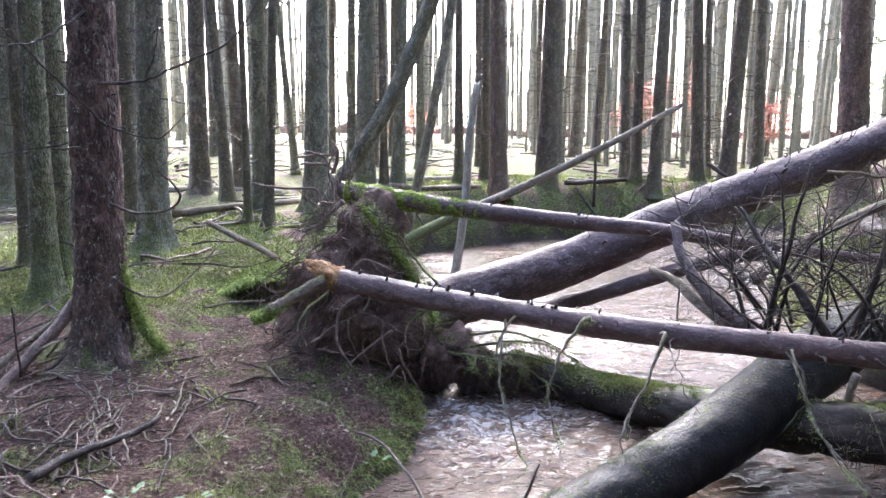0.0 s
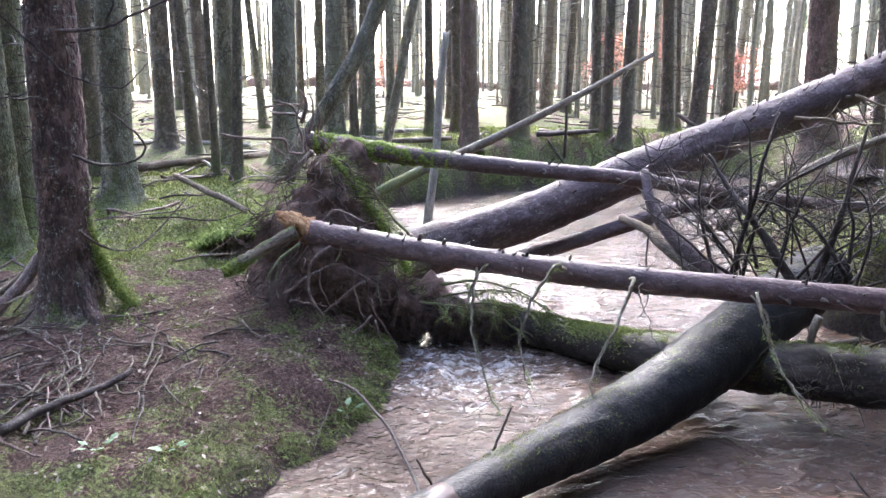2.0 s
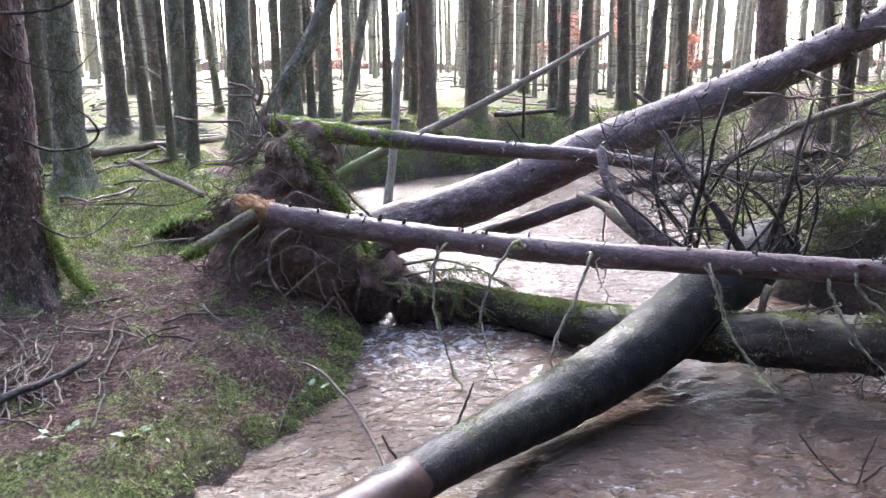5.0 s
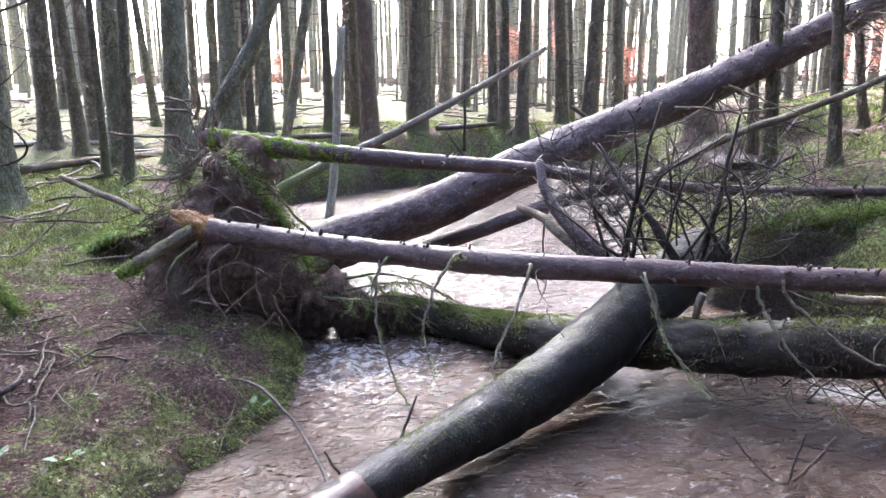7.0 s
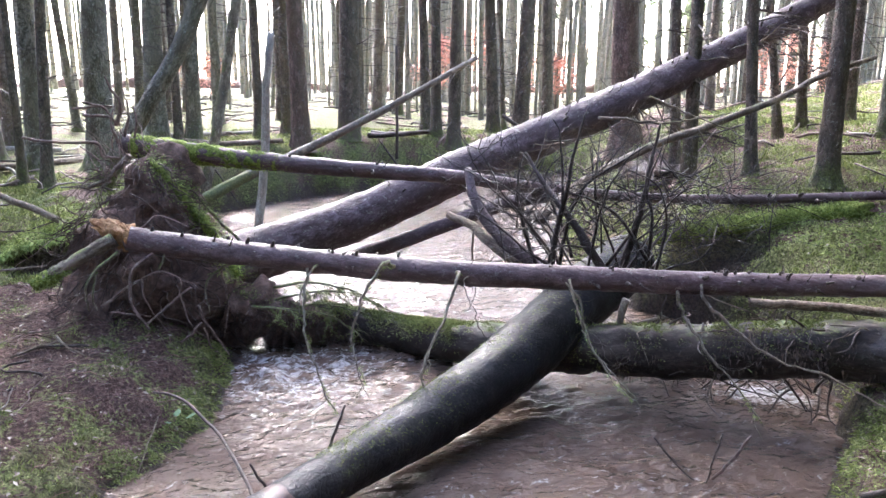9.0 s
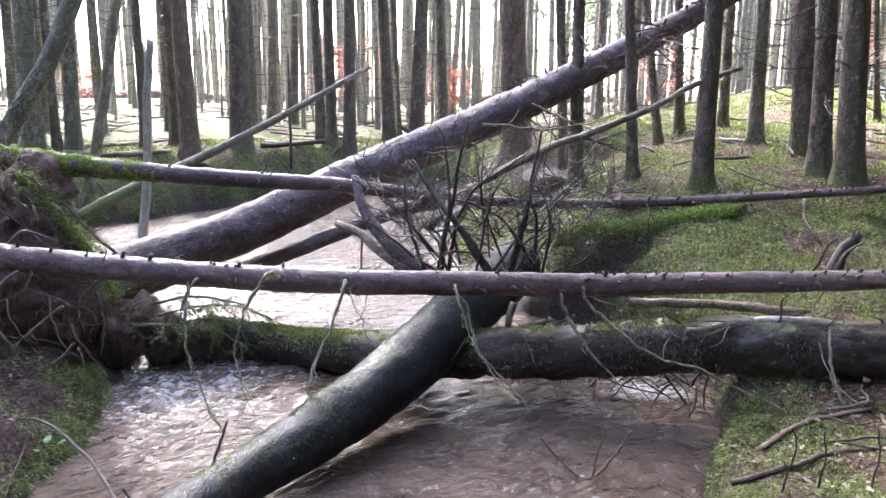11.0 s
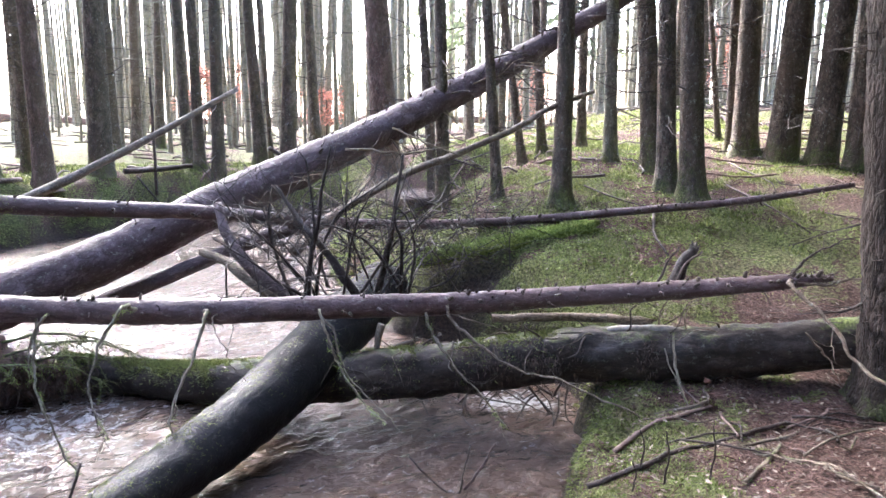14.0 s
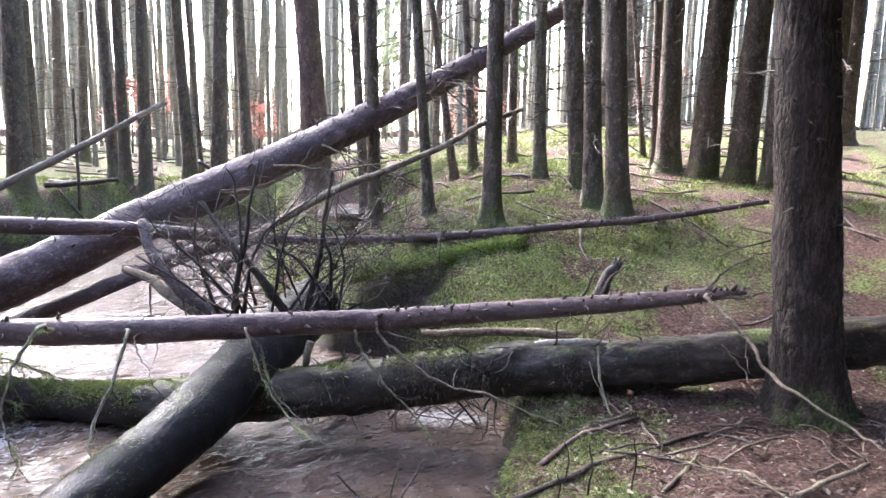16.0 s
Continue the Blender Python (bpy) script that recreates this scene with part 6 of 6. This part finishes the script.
def root_mat():
    """A dark mat of soil, roots and moss under the leaning trunk, at the water."""
    pts = MAT
    g = Geo()
    o = fallen.matrix_basis.translation
    g.tube([Vector(p) - o for p in pts], [0.2, 0.19, 0.15, 0.12, 0.08, 0.03], 40, rings=60, rough=0.6, freq=7, plates=0.03)
    part("root_mat", g, M_SOIL, fallen, "dark mat of soil and roots")
    random.seed(67)
    hair, tuft = Geo(), Geo()
    for _ in range(520):
        u = random.random() * 4.9
        i = int(u)
        c = Vector(pts[i]).lerp(Vector(pts[i + 1]), u - i) - o
        a = random.gauss(-0.3, 0.9)
        p = c + Vector((random.gauss(0, 0.05), -0.12 * math.cos(a), 0.12 * math.sin(a) + 0.04))
        r = random.uniform(0.0015, 0.005)
        hair.tube(wander(p, (random.gauss(0.1, 0.5), -0.5, random.uniform(-0.8, 0.5)), random.uniform(0.1, 0.36), 5, 0.3, 0.15), taper(r, r * 0.3, 6), 4, rings=8)
        for _ in range(3):
            blades(tuft, p + Vector((random.gauss(0, 0.03), 0, random.gauss(0.05, 0.03))), (0, -0.6, 0.3), 2, random.uniform(0.012, 0.03), 0.7)
    tagged(part("root_hair_mass", hair, M_HAIR, fallen), kind="stuff")
    tagged(part("moss", tuft, M_MOSS, fallen, "green moss", smooth=False), kind="stuff")


MAT = [(-0.15, 5.75, -0.06), (0.1, 5.74, -0.15), (0.32, 5.74, -0.23), (0.55, 5.76, -0.29), (0.78, 5.76, -0.34), (1.0, 5.72, -0.38)]
root_mat()


def litter():
    random.seed(71)
    g = Geo()
    for x0, x1, y0, y1, count in ((-4, 0, 3.3, 6.4, 5200), (2.6, 6, 1.2, 4.4, 4200), (4, 9, 4, 9, 2200), (-5, -0.5, 6.4, 11, 1200)):
        for _ in range(count):
            x, y = random.uniform(x0, x1), random.uniform(y0, y1)
            z, d = surface(x, y)
            if d < 0.05 or moss_cover(x, y, d) > 0.5 + random.random() * 0.4:
                continue
            a, n, t = random.uniform(0, 6.28), random.uniform(0.02, 0.1) * random.choice((0.6, 0.8, 1, 1.8)), random.uniform(0.0012, 0.0035)
            e = Vector((math.cos(a), math.sin(a), random.gauss(0, 0.12))) * n
            m = Vector((random.gauss(0, 0.1), random.gauss(0, 0.1), random.uniform(0, 0.15))) * n
            c = Vector((x, y, z + t + 0.002))
            g.tube([c - e / 2, c + m, c + e / 2], [t, t, t * 0.5], 3, rings=3)
    leaf = Geo()
    for x0, x1, y0, y1, count in ((-3.6, 0, 3.3, 6.2, 1500), (2.8, 5.6, 1.2, 3.4, 1900), (4, 8, 3.6, 8, 900)):
        for _ in range(count):
            x, y = random.uniform(x0, x1), random.uniform(y0, y1)
            z, d = surface(x, y)
            if d < 0.08:
                continue
            a, n = random.uniform(0, 6.28), random.uniform(0.008, 0.022)
            e = Vector((math.cos(a), math.sin(a), random.gauss(0, 0.3))) * n
            w = Vector((-math.sin(a), math.cos(a), random.gauss(0, 0.3))) * n * 0.5
            c = Vector((x, y, z + 0.008))
            n0 = len(leaf.v)
            leaf.v += [c - e, c + w + Vector((0, 0, n * 0.25)), c + e, c - w]
            leaf.f += [(n0, n0 + 1, n0 + 2), (n0, n0 + 2, n0 + 3)]
    tagged(new("leaf_litter", leaf.mesh("leaf_litter", M_FALLEN, False)), "small dull fallen leaves and bark flakes on the floor", "litter", kind="stuff")
    tagged(new("needle_litter", g.mesh("needle_litter", M_LITTER)), "fallen twigs and brown needles strewn on the floor", "litter", kind="stuff")


litter()


def twig_heap():
    """Larger dry twigs lying about on the brown bank."""
    random.seed(81)
    for k in range(150):
        x, y = (random.uniform(-3.6, -1.2), random.uniform(3.7, 5.4)) if k % 2 else (random.uniform(-2.9, -1.75), random.uniform(3.6, 4.9))
        if k > 115:
            x, y = random.uniform(3.4, 5.2), random.uniform(1.5, 2.9)
        z, d = surface(x, y)
        if d < 0.25:
            continue
        a, n = random.uniform(0, 6.28), random.uniform(0.2, 0.55)
        pts = []
        for i in range(4):
            u = (i / 3 - 0.5) * n
            px, py = x + math.cos(a) * u + random.gauss(0, 0.02), y + math.sin(a) * u + random.gauss(0, 0.02)
            pts.append((px, py, surface(px, py)[0] + 0.012 + random.uniform(0, 0.02)))
        r = random.uniform(0.004, 0.01)
        pole("fallen_stick", pts, r, r * 0.6, (M_DEAD if k % 4 < 2 else M_ROOT) if k % 3 else M_TWIG_DARK, "dry crooked twig lying on needle litter", "stick")


twig_heap()


# ---- beyond the wood ----
def beech(x, y, height, spread, count, seed):
    random.seed(seed)
    z = ground_height(x, y)
    ob = thing("beech_sapling", (x, y, z), "young beech holding its coppery red winter leaves", "shrub", "red saplings")
    g = Geo()
    g.tube([(0, 0, 0), (0.05, 0.02, height * 0.5), (0.02, 0, height)], [0.03, 0.02, 0.006], 6)
    part("stem", g, M_TWIG_DARK, ob)
    tips = []
    for i in range(18):
        h = random.uniform(0.25, 0.95) * height
        a = random.uniform(0, 6.28)
        pts = wander((0.03, 0, h), (math.cos(a), math.sin(a), random.uniform(0, 0.5)), spread * random.uniform(0.7, 1.3) * (1.35 - 0.8 * h / height), 4, 0.18)
        g = Geo()
        g.tube(pts, taper(0.008, 0.002, 5), 4, rings=5)
        part("branch", g, M_TWIG_DARK, ob)
        tips += pts[1:]
    g = Geo()
    for _ in range(count * 2):
        c = random.choice(tips) + Vector((random.gauss(0, 0.1), random.gauss(0, 0.1), random.gauss(0, 0.09)))
        d = Vector((random.gauss(0, 1), random.gauss(0, 1), random.gauss(-0.3, 0.6))).normalized()
        s = d.orthogonal().normalized() * 0.022
        s.rotate(Matrix.Rotation(random.uniform(0, 6.28), 3, d))
        n0 = len(g.v)
        g.v += [c, c + d * 0.04 + s, c + d * 0.085, c + d * 0.04 - s]
        g.f.append((n0, n0 + 1, n0 + 2, n0 + 3))
    tagged(part("leaves", g, M_BEECH, ob, "coppery red leaves", smooth=False), kind="stuff")


beech(9.4, 22.6, 1.7, 1.0, 900, 1)
beech(6.0, 24.0, 2.2, 0.8, 700, 2)
beech(6.9, 23.6, 2.6, 0.9, 800, 3)
beech(15.0, 19.7, 1.7, 1.5, 420, 4)
beech(16.6, 20.5, 1.6, 1.3, 360, 5)
beech(19.4, 16.0, 2.4, 1.2, 700, 6)
beech(-1.0, 26.0, 1.5, 0.9, 500, 7)


def field_wall():
    """A low dark stone bank at the wood's edge."""
    g = Geo()
    rings = 90
    for i in range(rings + 1):
        x = -14 + 40 * i / rings
        y = 40 - 0.16 * x + 0.5 * noise.noise(Vector((x * 0.3, 0, 0)))
        h = 0.35 + 0.5 * noise.noise(Vector((x * 0.7, 3, 0)))
        z = land(x, y)
        for dy, dz in ((-0.5, -0.2), (-0.35, h * 0.8), (0, h), (0.35, h * 0.8), (0.5, -0.2)):
            q = Vector((x, y + dy, z + dz))
            g.v.append(q + Vector((0, 1, 1)) * 0.12 * noise.noise(q * 2.1))
    for i in range(rings):
        for j in range(4):
            a = i * 5 + j
            g.f.append((a, a + 1, a + 6, a + 5))
    tagged(new("field_wall", g.mesh("field_wall", M_SOIL)), "low dark stone bank at the edge of a pale field", "wall", kind="structure")


field_wall()


M_STRIP = plain("bare_wood", [(0.35, (0.12, 0.1, 0.08)), (0.65, (0.32, 0.28, 0.23))], 30, 0.35, 0.5, 0.3, 0.004)

# a moss-grown buried log on the far side of the hollow, and rotten bits on the old log
bank_log = pole("buried_log", [(3.45, 5.75, 0.29), (3.9, 5.60, 0.36), (4.4, 5.40, 0.45), (4.95, 5.15, 0.55)], 0.07, 0.08, M_SLEEVE, "half-buried log under thick green moss at the bank", "log", 18)
g = Geo()
random.seed(95)
for _ in range(5000):
    u = random.random() * 2.999
    i = int(u)
    P = [(3.45, 5.75, 0.29), (3.9, 5.60, 0.36), (4.4, 5.40, 0.45), (4.95, 5.15, 0.55)]
    c = Vector(P[i]).lerp(Vector(P[i + 1]), u - i)
    a = random.gauss(0.25, 0.7)
    o = Vector((-0.25 * math.sin(a), -math.sin(a), math.cos(a))).normalized()
    blades(g, bank_log.matrix_basis.inverted() @ (c + o * 0.075), bank_log.matrix_basis.to_3x3().inverted() @ o, 2, random.uniform(0.012, 0.028), 0.0)
tagged(part("moss", g, M_GRASS, bank_log, "thick green moss", smooth=False), kind="stuff")
for _ in range(56):
    u = random.uniform(0.38, 0.72) * (len(MOSSLOG) - 1)
    i = int(u)
    c = Vector(MOSSLOG[i]).lerp(Vector(MOSSLOG[i + 1]), u - i) + Vector((random.gauss(0, 0.06), random.gauss(0, 0.06), 0.15))
    r = random.uniform(0.003, 0.009)
    limb("rotten_twig", wander(c, (random.gauss(0, 1), random.gauss(-0.6, 0.6), random.gauss(0.1, 0.6)), random.uniform(0.12, 0.4), 5, 0.35, 0.1), taper(r, r * 0.4, 6), M_DEAD if _ % 2 else M_TWIG_DARK, mosslog, segs=6, rings=12)


limb("bare_strip", [(3.46, 3.39, 0.262), (3.6, 3.27, 0.292), (3.78, 3.12, 0.31), (3.9, 3.02, 0.315)], [0.012, 0.03, 0.032, 0.01], M_STRIP, mosslog, "pale smooth barkless strip", 10, rings=20, rough=0.25, freq=18)


def bracket(x, y, z, turn):
    """A small bracket fungus with a pale rim."""
    g = Geo()
    for k in range(4):
        for j in range(13):
            a = math.pi * j / 12
            r = (0.01, 0.036, 0.042, 0.01)[k] * (1 + 0.08 * math.sin(j * 3))
            g.v.append(Vector((r * math.cos(a), -r * math.sin(a), (0.012, 0.008, -0.002, -0.006)[k])))
    for k in range(3):
        for j in range(12):
            i = k * 13 + j
            g.f.append((i, i + 1, i + 14, i + 13))
    m = Matrix.Translation(-mosslog.matrix_basis.translation) @ pose(x, y, z, 0, 0, turn)
    part("bracket_fungus", g, M_FUNGUS, mosslog, "reddish bracket fungus with a pale rim", m)


M_FUNGUS = plain("fungus_skin", [(0.35, (0.07, 0.03, 0.022)), (0.6, (0.2, 0.1, 0.07)), (0.75, (0.45, 0.34, 0.28))], 60, 0.5, 0.3, 0.3, 0.004)
bracket(3.86, 2.80, 0.06, 42)


def seedling(x, y, seed):
    """A few pale green leaves on short stalks."""
    random.seed(seed)
    z, d = surface(x, y)
    ob = thing("seedling", (x, y, z), "small seedling with pale green leaves on the bank", "plant", "bank seedlings")
    for k in range(6):
        a, h = random.uniform(0, 6.28), random.uniform(0.03, 0.07)
        d = Vector((math.cos(a), math.sin(a), 0.4))
        g = Geo()
        tip = d * h + Vector((0, 0, 0.03))
        g.tube([(0, 0, 0), tip * 0.6, tip], [0.0015, 0.0013, 0.001], 4, rings=4)
        part("stalk", g, M_MOSS, ob)
        g = Geo()
        s = Vector((-d.y, d.x, 0)) * 0.018
        g.v = [tip, tip + d * 0.02 + s, tip + d * 0.035 + s * 0.8 - Vector((0, 0, 0.004)), tip + d * 0.05, tip + d * 0.035 - s * 0.8 - Vector((0, 0, 0.004)), tip + d * 0.02 - s, tip + d * 0.03 + Vector((0, 0, 0.006))]
        g.f = [(0, 1, 6), (1, 2, 6), (2, 3, 6), (3, 4, 6), (4, 5, 6), (5, 0, 6)]
        part("leaf", g, M_LEAF, ob)


M_LEAF = plain("seedling_leaf", [(0.35, (0.07, 0.13, 0.045)), (0.65, (0.17, 0.26, 0.12))], 60, 0.5, 0.4, 0.2, 0.002)
seedling(-1.62, 3.62, 1)
seedling(-1.28, 3.66, 2)
seedling(-0.42, 4.3, 3)


def puddle(x, y, rx, ry, turn):
    """Standing water in a dip among the trees."""
    g = Geo()
    z = 0.63
    for k in range(5):
        for j in range(40):
            a = 2 * math.pi * j / 40
            r = k / 4 * (1 + 0.25 * noise.noise(Vector((math.cos(a) * 2, math.sin(a) * 2, x))))
            px, py = rx * r * math.cos(a), ry * r * math.sin(a)
            g.v.append((x + px * math.cos(turn) - py * math.sin(turn), y + px * math.sin(turn) + py * math.cos(turn), z))
    for k in range(4):
        for j in range(40):
            a, b = k * 40 + j, k * 40 + (j + 1) % 40
            g.f.append((a, b, b + 40, a + 40))
    tagged(new("puddle", g.mesh("puddle", M_WATER)), "still pool of rainwater reflecting the bright sky", "puddle", kind="structure")


puddle(4.85, 7.7, 1.0, 0.48, 0.0)


def strewn_branches():
    """Dead branches lying all over the far forest floor."""
    random.seed(131)
    pale, dark = Geo(), Geo()
    for k in range(900):
        a, r = math.radians(random.uniform(-34, 70)), random.uniform(7.5, 30)
        x, y = r * math.sin(a), r * math.cos(a)
        if shore(x, y) < 0.35:
            continue
        n, t = random.uniform(0.2, 1.3), random.uniform(0.005, 0.018) * (1 + r / 40)
        turn = random.uniform(0, 6.28)
        pts = []
        for i in range(4):
            px, py = x + math.cos(turn) * n * i / 3 + random.gauss(0, 0.03), y + math.sin(turn) * n * i / 3 + random.gauss(0, 0.03)
            pts.append((px, py, surface(px, py)[0] + 0.02 + random.uniform(0, 0.07)))
        (dark if k % 3 else pale).tube(pts, taper(t, t * 0.5, 4), 5, rings=5)
    tagged(new("strewn_branches", pale.mesh("strewn_branches", M_ROOT)), "brown dead branches strewn over the forest floor", "branches", kind="stuff")
    tagged(new("strewn_branches", dark.mesh("strewn_branches", M_TWIG_DARK)), "dark dead branches strewn over the forest floor", "branches", kind="stuff")


strewn_branches()

# old barkless logs lying far back among the stems
for a in ([(-5.2, 12.6, 0.62), (-3.9, 12.9, 0.6), (-2.7, 12.7, 0.6)], [(-2.6, 14.6, 0.6), (-1.2, 14.2, 0.6), (0.2, 14.3, 0.6)]):
    pts = [(x, y, surface(x, y)[0] + 0.05) for x, y, z in a]
    pole("fallen_pole", pts, 0.05, 0.035, M_SNAG, "pale barkless log lying far back on the floor", "log")

# broken branches leaning together by the dark tree
random.seed(97)
for i in range(12):
    x, y = random.uniform(-3.5, -2.75), random.uniform(4.7, 5.9)
    z, d = surface(x, y)
    n = random.uniform(0.4, 0.9)
    a = random.uniform(0.2, 1.3)
    e = Vector((math.cos(a) * n, math.sin(a) * n, random.uniform(0.02, 0.3)))
    c = Vector((x, y, z + 0.015))
    r = random.uniform(0.006, 0.016)
    pole("fallen_stick", [c, c + e * 0.5 + Vector((0, 0, 0.02)), c + e], r, r * 0.6, (M_DEAD, M_ROOT, M_TWIG_DARK)[i % 3], "broken dry branch in a heap beside a tree", "stick")


# moss-covered roots round the foot of the dark tree
sleeve(tree_a, [(-2.38, 5.50, 0.93), (-2.345, 5.49, 0.63), (-2.28, 5.49, 0.36), (-2.18, 5.48, 0.14), (-2.05, 5.46, -0.02)], [0.015, 0.026, 0.036, 0.045, 0.03], 3200, "bright green moss on a root", 0.03)
limb("root", [(-2.42, 5.40, 0.38), (-2.35, 5.34, 0.12), (-2.26, 5.24, -0.06), (-2.2, 5.16, -0.12)], [0.03, 0.06, 0.06, 0.03], M_BARK_SCALY, tree_a, "", 20, rings=40, rough=0.2, freq=10, plates=0.012)
for x, y, n in ((2.97, 2.42, 0.23), (2.92, 2.21, 0.27), (3.10, 2.09, 0.28), (2.8, 2.3, 0.16)):
    z = surface(x, y)[0]
    pole("twig_stub", [(x, y, z - 0.02), (x + 0.015, y - 0.01, z + n * 0.55), (x - 0.01, y, z + n)], 0.006, 0.003, M_TWIG_DARK, "thin dark twig standing upright in moss", "stick")


def laid(points, r0, r1, material, label):
    """A stick lying on the ground's own height."""
    pole("fallen_stick", [(x, y, surface(x, y)[0] + r0 * 0.8) for x, y in points], r0, r1, material, label, "stick")


laid([(2.68, 2.48), (2.99, 2.43), (3.2, 2.4), (3.42, 2.35), (3.7, 2.32), (3.95, 2.27)], 0.016, 0.01, M_TWIG_DARK, "long dark branch lying across mossy ground")
laid([(3.02, 2.66), (3.22, 2.7), (3.42, 2.69), (3.74, 2.63)], 0.015, 0.012, M_ROOT, "reddish dry branch lying beside a log")
limb("moss_strand", [(3.79, 3.0, 0.31), (3.73, 2.92, 0.2), (3.68, 2.84, 0.08), (3.62, 2.7, -0.02)], [0.006, 0.009, 0.008, 0.004], M_TWIG_HANG, mosslog, "mossy strand hanging down the log", 7, rings=24, rough=0.4, freq=30, kink=0.02)
limb("moss_strand", [(3.70, 2.98, 0.24), (3.68, 2.88, 0.1), (3.66, 2.75, -0.02)], [0.004, 0.005, 0.003], M_TWIG_HANG, mosslog, "mossy strand hanging down the log", 7, rings=24, rough=0.4, freq=30, kink=0.02)
pole("fallen_stick", [(2.49, 3.02, -0.12), (2.43, 3.06, -0.26), (2.36, 3.11, -0.39), (2.26, 3.17, -0.51)], 0.007, 0.01, M_ROOT, "reddish twig trailing in the creek", "stick")
